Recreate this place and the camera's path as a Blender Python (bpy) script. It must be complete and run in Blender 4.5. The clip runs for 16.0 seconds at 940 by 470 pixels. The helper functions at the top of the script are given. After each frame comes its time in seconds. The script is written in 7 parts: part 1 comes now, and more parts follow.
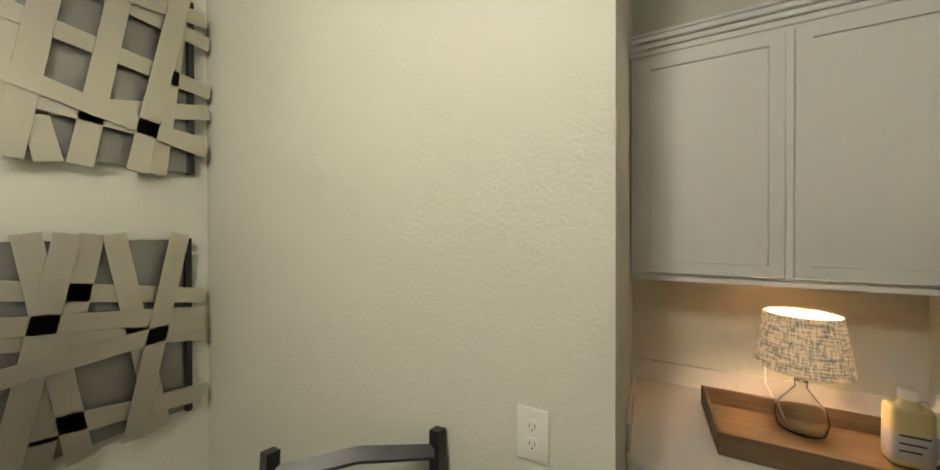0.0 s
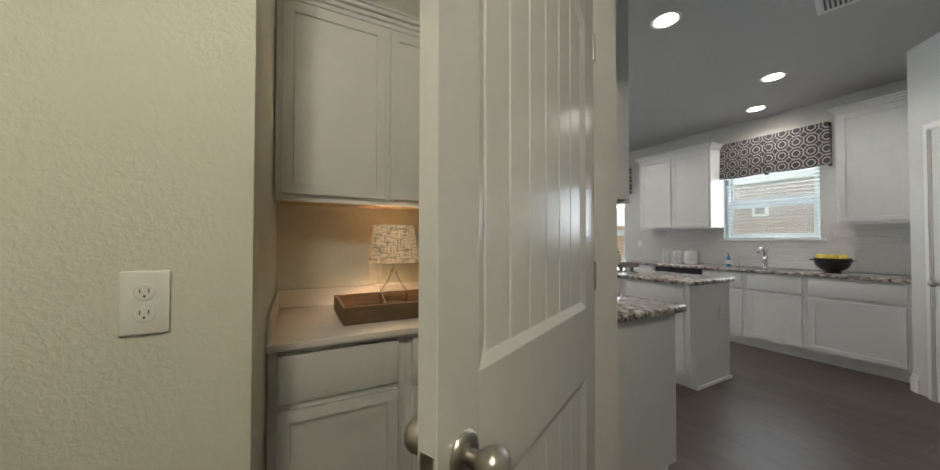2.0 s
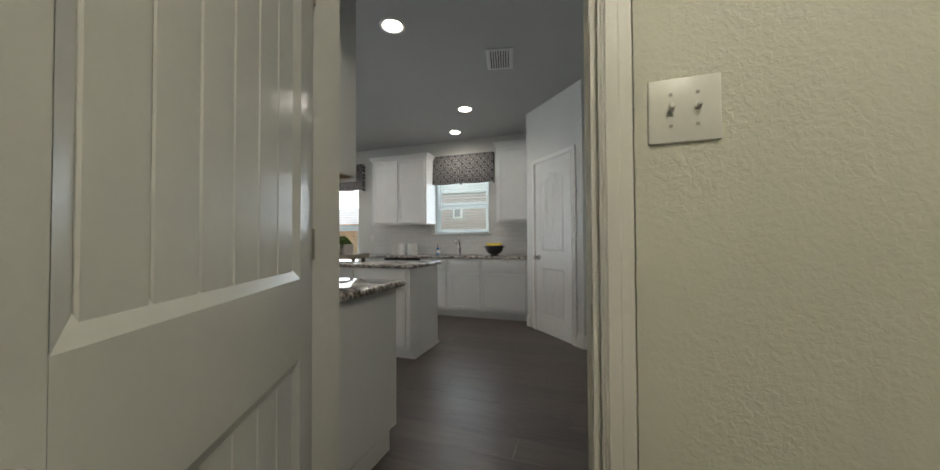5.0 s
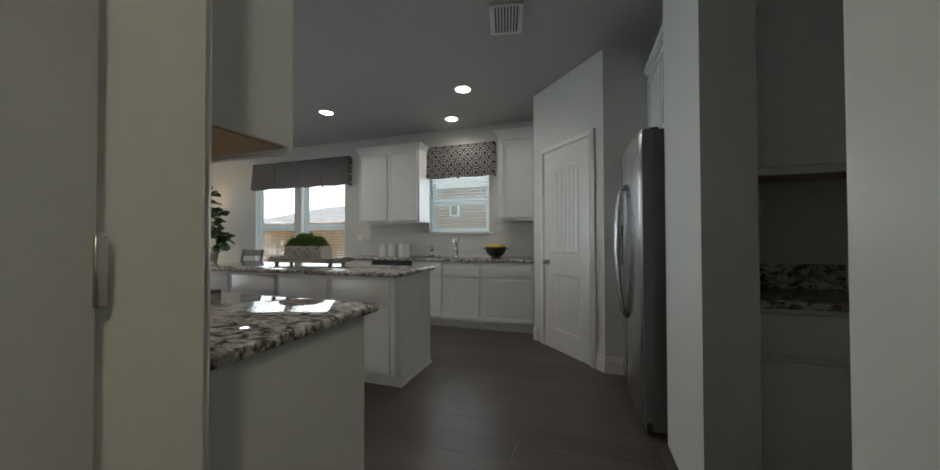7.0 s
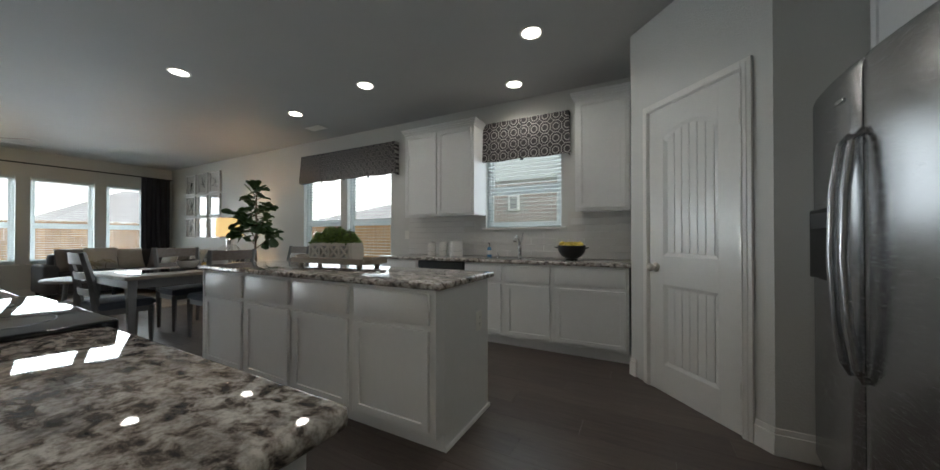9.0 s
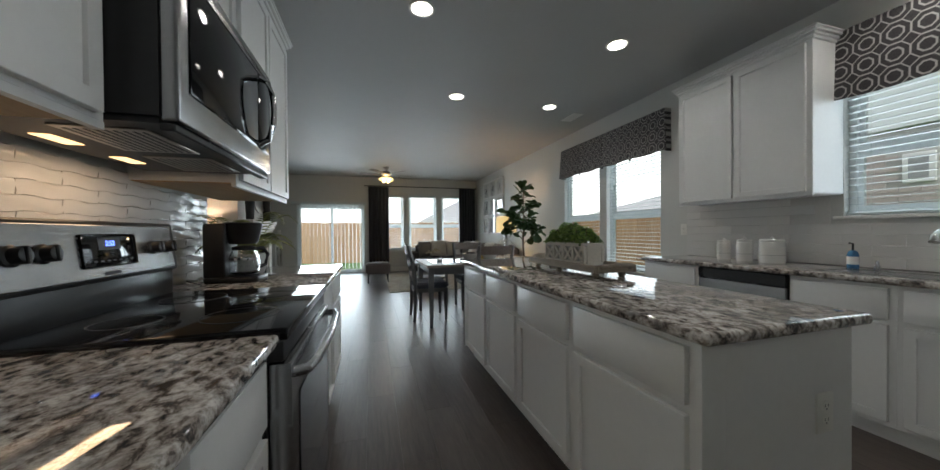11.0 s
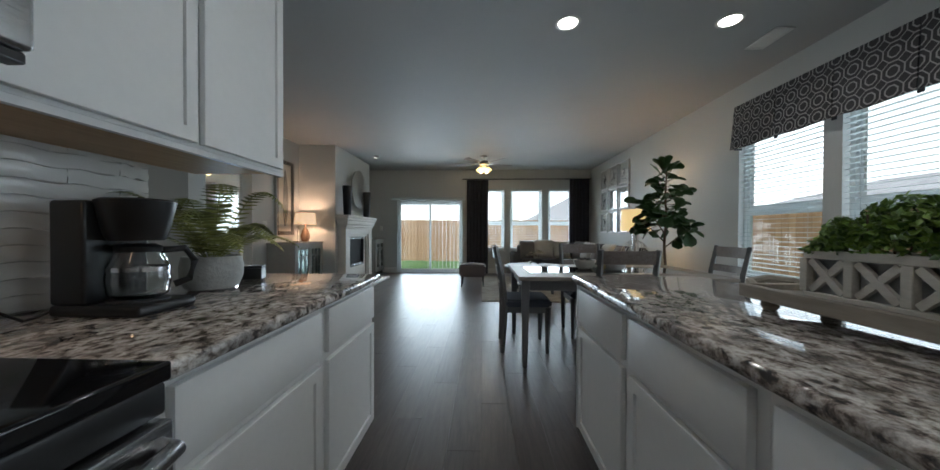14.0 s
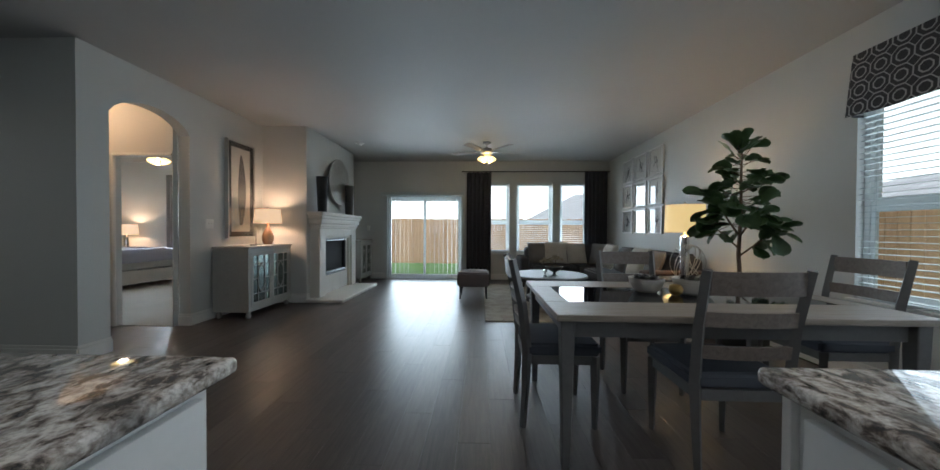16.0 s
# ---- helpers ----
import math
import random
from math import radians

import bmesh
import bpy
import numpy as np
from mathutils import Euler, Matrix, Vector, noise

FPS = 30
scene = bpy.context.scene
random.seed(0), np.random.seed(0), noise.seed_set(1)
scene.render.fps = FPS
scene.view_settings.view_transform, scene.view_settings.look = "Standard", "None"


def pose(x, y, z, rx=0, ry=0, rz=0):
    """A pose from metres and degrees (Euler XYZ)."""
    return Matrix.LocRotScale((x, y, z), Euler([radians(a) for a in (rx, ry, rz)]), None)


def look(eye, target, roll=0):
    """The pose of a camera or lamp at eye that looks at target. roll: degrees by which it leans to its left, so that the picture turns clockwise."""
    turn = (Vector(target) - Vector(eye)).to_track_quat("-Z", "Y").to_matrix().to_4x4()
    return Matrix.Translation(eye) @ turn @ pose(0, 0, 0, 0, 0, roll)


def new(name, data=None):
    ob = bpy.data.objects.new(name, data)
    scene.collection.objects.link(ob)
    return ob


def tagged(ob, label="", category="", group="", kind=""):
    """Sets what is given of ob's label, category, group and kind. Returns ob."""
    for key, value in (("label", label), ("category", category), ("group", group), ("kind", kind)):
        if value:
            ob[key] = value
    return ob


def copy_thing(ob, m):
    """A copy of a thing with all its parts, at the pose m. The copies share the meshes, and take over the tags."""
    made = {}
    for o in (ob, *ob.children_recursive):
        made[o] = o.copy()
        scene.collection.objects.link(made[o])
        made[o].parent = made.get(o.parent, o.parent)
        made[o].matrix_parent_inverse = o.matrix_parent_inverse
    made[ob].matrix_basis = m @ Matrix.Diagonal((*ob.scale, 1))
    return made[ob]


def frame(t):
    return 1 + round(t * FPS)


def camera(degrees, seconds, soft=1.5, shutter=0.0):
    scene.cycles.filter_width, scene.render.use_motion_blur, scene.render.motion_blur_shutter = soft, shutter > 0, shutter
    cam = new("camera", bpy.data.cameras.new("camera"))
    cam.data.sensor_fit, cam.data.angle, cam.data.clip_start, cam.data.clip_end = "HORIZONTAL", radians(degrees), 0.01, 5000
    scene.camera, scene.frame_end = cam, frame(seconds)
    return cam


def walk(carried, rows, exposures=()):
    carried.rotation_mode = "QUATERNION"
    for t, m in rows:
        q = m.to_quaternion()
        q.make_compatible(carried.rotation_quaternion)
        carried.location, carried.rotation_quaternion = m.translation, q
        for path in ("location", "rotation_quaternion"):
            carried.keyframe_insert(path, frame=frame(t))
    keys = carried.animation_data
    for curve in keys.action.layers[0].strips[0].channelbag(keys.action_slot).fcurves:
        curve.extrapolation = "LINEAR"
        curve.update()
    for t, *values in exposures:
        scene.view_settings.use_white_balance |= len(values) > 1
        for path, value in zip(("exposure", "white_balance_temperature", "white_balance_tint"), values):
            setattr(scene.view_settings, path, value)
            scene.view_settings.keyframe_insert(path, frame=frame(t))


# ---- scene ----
cam = camera(109.9, 16.0)
PATH = [
    (0, (0.306, 0.175, 1.564), (-0.635, 1.94, 1.553), -0.1),
    (0.5, (0.317, 0.197, 1.462), (-0.08, 2.157, 1.462), 0.2),
    (1, (0.332, 0.187, 1.369), (0.429, 2.185, 1.371), 0.3),
    (1.5, (0.341, 0.117, 1.277), (0.9, 2.037, 1.293), 0.4),
    (2, (0.334, 0.044, 1.214), (1.27, 1.811, 1.248), 0.1),
    (2.5, (0.341, 0.036, 1.181), (1.567, 1.616, 1.215), 0.1),
    (3, (0.339, 0.105, 1.158), (1.765, 1.507, 1.196), 0.1),
    (3.5, (0.309, 0.164, 1.138), (1.924, 1.344, 1.179), -0.1),
    (4, (0.298, 0.164, 1.115), (2.079, 1.072, 1.158), -0.3),
    (4.5, (0.345, 0.11, 1.11), (2.217, 0.812, 1.154), -0.3),
    (5, (0.437, 0.066, 1.106), (2.331, 0.706, 1.144), -0.3),
    (7.5, (1.168, 0.358, 1.139), (3.072, 0.97, 1.162), -0.1),
    (8, (1.393, 0.455, 1.139), (3.307, 1.035, 1.161), 0.0),
    (8.5, (1.586, 0.532, 1.133), (3.483, 1.168, 1.146), -0.0),
    (9, (1.761, 0.647, 1.119), (3.53, 1.58, 1.135), 0.0),
    (9.5, (1.931, 0.72, 1.118), (3.463, 2.005, 1.131), -0.0),
    (10, (2.074, 0.763, 1.144), (3.314, 2.332, 1.144), -0.2),
    (12.5, (2.589, 1.397, 1.151), (2.531, 3.396, 1.127), -0.1),
    (13, (2.627, 1.618, 1.135), (2.557, 3.617, 1.11), -0.0),
    (13.5, (2.63, 1.857, 1.133), (2.56, 3.856, 1.112), 0.0),
    (14, (2.639, 2.113, 1.124), (2.568, 4.112, 1.103), 0.2),
    (14.5, (2.644, 2.388, 1.132), (2.57, 4.386, 1.108), 0.1),
    (15, (2.636, 2.668, 1.135), (2.564, 4.667, 1.109), 0.1),
    (15.5, (2.616, 2.965, 1.137), (2.546, 4.963, 1.118), 0.3),
    (16, (2.586, 3.241, 1.149), (2.517, 5.24, 1.123), 0.3),
]
EXPOSURES = [(0.0, 1.05, 6350, 12), (1.0, 0.84, 6350, 12), (2.5, 0.85, 6450, 12), (5.0, 0.58, 6450, 10), (6.2, 0.28, 6300, 9), (7.5, 0.14, 6400, 9), (10.0, 0.05, 6350, 9), (12.5, 0.0, 6050, 7), (16.0, -0.1, 5850, 7)]
walk(cam, [(t, look(eye, target, roll)) for t, eye, target, roll in PATH], EXPOSURES)

# ---- world and large lights ----
world = bpy.data.worlds.new("overcast_sky")
world.use_nodes = True
scene.world = world
wn = world.node_tree
bg = wn.nodes["Background"]
sky = wn.nodes.new("ShaderNodeTexSky")
sky.sky_type = "NISHITA"
sky.sun_disc = False
sky.sun_elevation, sky.sun_rotation = radians(52), radians(200)
sky.dust_density, sky.air_density = 4.0, 1.0
pale = wn.nodes.new("ShaderNodeHueSaturation")
pale.inputs["Saturation"].default_value = 0.35
wn.links.new(sky.outputs[0], pale.inputs["Color"])
wn.links.new(pale.outputs[0], bg.inputs[0])
bg.inputs[1].default_value = 0.15

sun_data = bpy.data.lights.new("sun", "SUN")
sun_data.energy, sun_data.angle, sun_data.color = 3.4, radians(30), (1.0, 0.96, 0.9)
new("sun", sun_data).matrix_world = look((0, 0, 20), (3, 8, 0))

CEIL = 2.78
XE, YN = 5.54, 11.01
CAN_WATTS, HOOD_WATTS, ALCOVE_WATTS, LAMP_WATTS, FAN_WATTS, ROOM_WATTS = 11.0, 1.0, 7.5, 14, 9, 23


def area_light(name, eye, target, sx, sy, watts, color):
    d = bpy.data.lights.new(name, "AREA")
    d.shape, d.size, d.size_y, d.energy, d.color = "RECTANGLE", sx, sy, watts, color
    d.spread = radians(128)
    ob = new(name, d)
    ob.matrix_world = look(eye, target)
    return ob


DAY = (0.82, 0.93, 1.0)
area_light("window_daylight_sink", (XE + 0.056, 1.93, 1.7), (0, 1.93, 1.7), 0.92, 1.04, 6.5, DAY)
area_light("window_daylight_dining", (XE + 0.056, 4.95, 1.465), (0, 4.95, 1.465), 1.98, 1.64, 19, DAY)
area_light("window_daylight_living", (3.9, YN + 0.056, 1.45), (3.9, 0, 1.45), 2.2, 1.5, 54, DAY)
area_light("window_daylight_slider", (1.24, YN + 0.03, 1.0), (1.24, 0, 1.0), 1.6, 1.8, 40, DAY)

area_light("window_daylight_bedroom", (-4.4, YN + 0.056, 1.4), (-4.4, 0, 1.2), 0.55, 1.4, 110, DAY)

# ---- materials ----


def nodes_of(name):
    m = bpy.data.materials.new(name)
    m.use_nodes = True
    nt = m.node_tree
    return m, nt, nt.nodes["Principled BSDF"]


def coords(nt, scale=(1, 1, 1), rot=(0, 0, 0)):
    tc = nt.nodes.new("ShaderNodeTexCoord")
    mp = nt.nodes.new("ShaderNodeMapping")
    mp.inputs["Scale"].default_value = scale
    mp.inputs["Rotation"].default_value = rot
    nt.links.new(tc.outputs["Object"], mp.inputs[0])
    return mp.outputs[0]


def noise_tex(nt, vec, scale, detail=4, rough=0.55, distort=0.0):
    n = nt.nodes.new("ShaderNodeTexNoise")
    n.inputs["Scale"].default_value = scale
    n.inputs["Detail"].default_value = detail
    n.inputs["Roughness"].default_value = rough
    n.inputs["Distortion"].default_value = distort
    nt.links.new(vec, n.inputs["Vector"])
    return n.outputs["Fac"]


def ramp(nt, fac, stops):
    r = nt.nodes.new("ShaderNodeValToRGB")
    els = r.color_ramp.elements
    while len(els) < len(stops):
        els.new(0.5)
    for e, (p, c) in zip(els, stops):
        e.position, e.color = p, (*c, 1)
    nt.links.new(fac, r.inputs[0])
    return r.outputs[0]


def math_node(nt, op, a, b):
    n = nt.nodes.new("ShaderNodeMath")
    n.operation = op
    for i, v in enumerate((a, b)):
        if isinstance(v, (int, float)):
            n.inputs[i].default_value = v
        else:
            nt.links.new(v, n.inputs[i])
    return n.outputs[0]


def mix_rgb(nt, fac, a, b, kind="MIX"):
    n = nt.nodes.new("ShaderNodeMix")
    n.data_type, n.blend_type = "RGBA", kind
    for k, v in ((0, fac), (6, a), (7, b)):
        if isinstance(v, (int, float)):
            n.inputs[k].default_value = v
        elif isinstance(v, tuple):
            n.inputs[k].default_value = (*v, 1)
        else:
            nt.links.new(v, n.inputs[k])
    return n.outputs[2]


def bump(nt, bsdf, height, strength, dist=0.002):
    b = nt.nodes.new("ShaderNodeBump")
    b.inputs["Strength"].default_value = strength
    b.inputs["Distance"].default_value = dist
    nt.links.new(height, b.inputs["Height"])
    nt.links.new(b.outputs[0], bsdf.inputs["Normal"])


def shade(c, k):
    return tuple(min(1.0, v * k) for v in c)


def plain(name, color, rough=0.5, metal=0.0, var=0.08, grain=60, bumps=0.15, dist=0.001, stretch=(1, 1, 1), gloss_var=0.1):
    """A surface with stains at a large scale and grain at a small one."""
    m, nt, b = nodes_of(name)
    v = coords(nt, stretch)
    big = noise_tex(nt, v, 2.3, 3)
    fine = noise_tex(nt, v, grain, 5)
    both = math_node(nt, "ADD", math_node(nt, "MULTIPLY", big, 0.55), math_node(nt, "MULTIPLY", fine, 0.45))
    col = ramp(nt, both, [(0.3, shade(color, 1 - var)), (0.7, shade(color, 1 + var))])
    nt.links.new(col, b.inputs["Base Color"])
    rr = math_node(nt, "ADD", math_node(nt, "MULTIPLY", big, gloss_var * 2), rough - gloss_var)
    nt.links.new(rr, b.inputs["Roughness"])
    b.inputs["Metallic"].default_value = metal
    if bumps:
        bump(nt, b, fine, bumps, dist)
    return m


def wall_paint(name, color):
    """Orange-peel textured wall paint."""
    m, nt, b = nodes_of(name)
    v = coords(nt)
    big = noise_tex(nt, v, 1.1, 3)
    peel = noise_tex(nt, v, 85, 3, 0.5, 0.6)
    lumps = ramp(nt, peel, [(0.40, (0, 0, 0)), (0.62, (1, 1, 1))])
    nt.links.new(ramp(nt, big, [(0.3, shade(color, 0.97)), (0.7, shade(color, 1.02))]), b.inputs["Base Color"])
    b.inputs["Roughness"].default_value = 0.62
    bump(nt, b, lumps, 0.32, 0.002)
    return m


def granite(name):
    m, nt, b = nodes_of(name)
    v = coords(nt, (1.05, 0.68, 1), (0, 0, 0.5))
    flow = noise_tex(nt, v, 38.0, 6, 0.62, 0.4)
    cloud = noise_tex(nt, v, 12, 5, 0.6, 0.6)
    speck = noise_tex(nt, coords(nt), 90, 4, 0.7)
    base = ramp(nt, flow, [(0.355, (0.014, 0.013, 0.015)), (0.42, (0.15, 0.12, 0.10)), (0.475, (0.45, 0.40, 0.36)), (0.58, (0.78, 0.755, 0.72))])
    dark = ramp(nt, cloud, [(0.36, (0.16, 0.15, 0.15)), (0.48, (0.68, 0.64, 0.61)), (0.6, (0.98, 0.97, 0.96))])
    c = mix_rgb(nt, 0.75, base, dark, "MULTIPLY")
    c = mix_rgb(nt, 0.6, c, ramp(nt, speck, [(0.36, (0.25, 0.22, 0.2)), (0.55, (1, 1, 1))]), "MULTIPLY")
    c = mix_rgb(nt, 0.05, c, (0.75, 0.72, 0.70))
    nt.links.new(c, b.inputs["Base Color"])
    b.inputs["Roughness"].default_value = 0.035
    return m


def plank_wood(name, dark, light, rough=0.38, along=(9, 0.7, 9)):
    """Wood with grain along y, each piece a little different."""
    m, nt, b = nodes_of(name)
    info = nt.nodes.new("ShaderNodeObjectInfo")
    v = coords(nt, along)
    off = nt.nodes.new("ShaderNodeVectorMath")
    off.operation = "ADD"
    comb = nt.nodes.new("ShaderNodeCombineXYZ")
    nt.links.new(math_node(nt, "MULTIPLY", info.outputs["Random"], 40.0), comb.inputs[0])
    nt.links.new(math_node(nt, "MULTIPLY", info.outputs["Random"], 17.0), comb.inputs[1])
    nt.links.new(v, off.inputs[0])
    nt.links.new(comb.outputs[0], off.inputs[1])
    g = noise_tex(nt, off.outputs[0], 5.0, 8, 0.65, 0.7)
    fine = noise_tex(nt, off.outputs[0], 26.0, 4, 0.6)
    fac = math_node(nt, "ADD", math_node(nt, "MULTIPLY", g, 0.65), math_node(nt, "MULTIPLY", fine, 0.35))
    fac = math_node(nt, "ADD", fac, math_node(nt, "MULTIPLY", math_node(nt, "SUBTRACT", info.outputs["Random"], 0.5), 0.16))
    nt.links.new(ramp(nt, fac, [(0.32, dark), (0.68, light)]), b.inputs["Base Color"])
    nt.links.new(math_node(nt, "ADD", math_node(nt, "MULTIPLY", fine, 0.25), rough - 0.12), b.inputs["Roughness"])
    bump(nt, b, fine, 0.18, 0.001)
    return m


def brushed(name, color=(0.40, 0.40, 0.405), rough=0.27, stretch=(2, 2, 60)):
    m, nt, b = nodes_of(name)
    v = coords(nt, stretch)
    f = noise_tex(nt, v, 12, 4)
    nt.links.new(ramp(nt, f, [(0.3, shade(color, 0.97)), (0.7, shade(color, 1.03))]), b.inputs["Base Color"])
    nt.links.new(math_node(nt, "ADD", math_node(nt, "MULTIPLY", f, 0.03), rough - 0.015), b.inputs["Roughness"])
    b.inputs["Metallic"].default_value = 1.0
    return m


def clear_glass(name, tint=(1, 1, 1), rough=0.0, ior=1.45):
    m, nt, b = nodes_of(name)
    b.inputs["Base Color"].default_value = (*tint, 1)
    b.inputs["Roughness"].default_value = rough
    b.inputs["Transmission Weight"].default_value = 1.0
    b.inputs["IOR"].default_value = ior
    return m


def glow(name, color, strength, base=(0.8, 0.8, 0.8)):
    m, nt, b = nodes_of(name)
    b.inputs["Base Color"].default_value = (*base, 1)
    b.inputs["Emission Color"].default_value = (*color, 1)
    b.inputs["Emission Strength"].default_value = strength
    return m


def linen(name, color, dark, emit=None, strength=0.0, scale=1.0):
    """Woven cloth; a lit shade lets its lamp's light through."""
    m, nt, b = nodes_of(name)
    a = noise_tex(nt, coords(nt, (14 * scale, 14 * scale, 120 * scale)), 3, 4)
    c = noise_tex(nt, coords(nt, (120 * scale, 120 * scale, 14 * scale)), 3, 4)
    f = math_node(nt, "ADD", math_node(nt, "MULTIPLY", a, 0.5), math_node(nt, "MULTIPLY", c, 0.5))
    col = ramp(nt, f, [(0.42, dark), (0.56, color)])
    nt.links.new(col, b.inputs["Base Color"])
    b.inputs["Roughness"].default_value = 0.9
    if emit:
        nt.links.new(mix_rgb(nt, 1.0, col, emit, "MULTIPLY"), b.inputs["Emission Color"])
        b.inputs["Emission Strength"].default_value = strength
    bump(nt, b, f, 0.3, 0.001)
    return m


def lattice_cloth(name):
    """Dark grey valance cloth with a pale lattice of octagons and small squares."""
    m, nt, b = nodes_of(name)
    sep = nt.nodes.new("ShaderNodeSeparateXYZ")
    nt.links.new(coords(nt, (1 / 0.125, 1.0, 1 / 0.135)), sep.inputs[0])
    p, q = [math_node(nt, "ABSOLUTE", math_node(nt, "SUBTRACT", math_node(nt, "FRACT", o, 0.0), 0.5), 0.0) for o in (sep.outputs[0], sep.outputs[2])]
    both = math_node(nt, "ADD", p, q)
    slant = math_node(nt, "ABSOLUTE", math_node(nt, "SUBTRACT", both, 0.70), 0.0)
    inner = math_node(nt, "ABSOLUTE", math_node(nt, "SUBTRACT", math_node(nt, "MAXIMUM", math_node(nt, "MAXIMUM", p, q), math_node(nt, "MULTIPLY", both, 0.72)), 0.27), 0.0)
    edge = math_node(nt, "SUBTRACT", 0.5, math_node(nt, "MAXIMUM", p, q))
    edge = math_node(nt, "ADD", edge, math_node(nt, "GREATER_THAN", both, 0.70))
    near = math_node(nt, "MINIMUM", slant, math_node(nt, "MINIMUM", edge, inner))
    line = ramp(nt, near, [(0.026, (1, 1, 1)), (0.046, (0, 0, 0))])
    weave = noise_tex(nt, coords(nt), 160, 3)
    dark = ramp(nt, weave, [(0.3, (0.028, 0.025, 0.027)), (0.7, (0.06, 0.053, 0.055))])
    nt.links.new(mix_rgb(nt, line, dark, (0.40, 0.38, 0.36)), b.inputs["Base Color"])
    b.inputs["Roughness"].default_value = 0.85
    bump(nt, b, weave, 0.3, 0.001)
    return m


M_WALL = wall_paint("greige_wall_paint", (0.62, 0.615, 0.585))
M_ROOMWALL = wall_paint("pale_wall_paint", (0.68, 0.67, 0.58))
# a white ceiling's dimness is put into this darker base colour
M_CEIL = wall_paint("dimmed_ceiling_paint", (0.48, 0.475, 0.46))
M_TRIM = plain("white_trim_paint", (0.78, 0.76, 0.72), 0.33, var=0.03, grain=30, bumps=0.05, gloss_var=0.02)
M_CAB = plain("white_cabinet_paint", (0.76, 0.76, 0.75), 0.36, var=0.03, grain=40, bumps=0.06, gloss_var=0.02)
M_DOOR = plain("white_door_paint", (0.74, 0.73, 0.70), 0.24, var=0.03, grain=50, bumps=0.06, gloss_var=0.015)
M_GRANITE = granite("speckled_granite")
M_FLOOR = plank_wood("dark_plank_floor", (0.056, 0.043, 0.037), (0.125, 0.099, 0.083), 0.36)
M_SUBFLOOR = plain("dark_floor_joint", (0.035, 0.027, 0.023), 0.7)
M_CARPET = plain("pale_carpet", (0.45, 0.42, 0.38), 0.95, grain=140, bumps=0.6, dist=0.004)
M_STEEL = brushed("brushed_stainless_steel")
M_STEELH = brushed("brushed_steel_horizontal", stretch=(1.5, 1.5, 120))
M_CHROME = plain("polished_chrome", (0.75, 0.75, 0.76), 0.15, 1.0, var=0.03, bumps=0)
M_NICKEL = brushed("satin_nickel", (0.50, 0.47, 0.42), 0.30, (20, 20, 20))
M_BLACKGLASS = plain("black_glass", (0.006, 0.006, 0.007), 0.06, var=0.02, bumps=0, gloss_var=0.02)
M_BLACK = plain("black_plastic", (0.014, 0.014, 0.015), 0.35, var=0.2, bumps=0.1)
M_DARKPANEL = plain("dark_grey_panel", (0.035, 0.036, 0.038), 0.45, var=0.2)
M_FRIDGESIDE = plain("textured_grey_enamel", (0.13, 0.135, 0.13), 0.5, var=0.12, grain=120, bumps=0.2)
M_PLY = plank_wood("raw_maple_underside", (0.40, 0.25, 0.12), (0.58, 0.40, 0.22), 0.55, (0.7, 9, 9))
M_GLASS = clear_glass("window_glass")
M_GLASSWARE = clear_glass("clear_glassware", (0.97, 0.98, 0.97))
M_MIRROR = plain("mirror_silver", (0.9, 0.9, 0.9), 0.03, 1.0, var=0.01, bumps=0, gloss_var=0.01)
M_VALANCE = lattice_cloth("lattice_valance_cloth")
M_CURTAIN = plain("dark_grey_curtain", (0.055, 0.055, 0.065), 0.9, grain=120, bumps=0.4)
M_VINYL = plain("white_window_vinyl", (0.80, 0.81, 0.80), 0.4, var=0.03, bumps=0.03)
# white blinds; greyer, cooler base colour holds their shade against the sky
M_SLAT = plain("shade_toned_white_slat", (0.56, 0.60, 0.595), 0.45, var=0.03, bumps=0.05)
M_TILE = plain("glossy_white_tile", (0.70, 0.69, 0.67), 0.10, var=0.03, grain=8, bumps=0.03, gloss_var=0.03)
M_GROUT = plain("pale_grout", (0.62, 0.60, 0.57), 0.9, grain=150)
M_QUARTZ = plain("white_solid_counter", (0.74, 0.70, 0.65), 0.22, var=0.03, bumps=0.03)
M_PLATE = plain("white_switch_plate", (0.80, 0.79, 0.74), 0.3, var=0.02, bumps=0)
M_CANGLOW = glow("recessed_lamp_glow", (1.0, 0.93, 0.82), 14.0)

# ---- helpers of the build ----


def thing(name, m, label, category, group="", kind=""):
    ob = new(name)
    ob.matrix_world = m
    ob.empty_display_size = 0.1
    return tagged(ob, label, category, group, kind)


def finish(bm, smooth):
    me = bpy.data.meshes.new("mesh")
    bmesh.ops.recalc_face_normals(bm, faces=bm.faces)
    bm.to_mesh(me)
    bm.free()
    if smooth:
        for p in me.polygons:
            p.use_smooth = True
        me.set_sharp_from_angle(angle=radians(38))
    return me


def part(name, bm, material, parent=None, label="", smooth=True):
    me = finish(bm, smooth)
    me.materials.append(material)
    ob = new(name, me)
    if parent is not None:
        ob.parent = parent
    return tagged(ob, label)


def piece(name, me, parent, m):
    ob = new(name, me)
    ob.parent = parent
    ob.matrix_local = m
    return ob


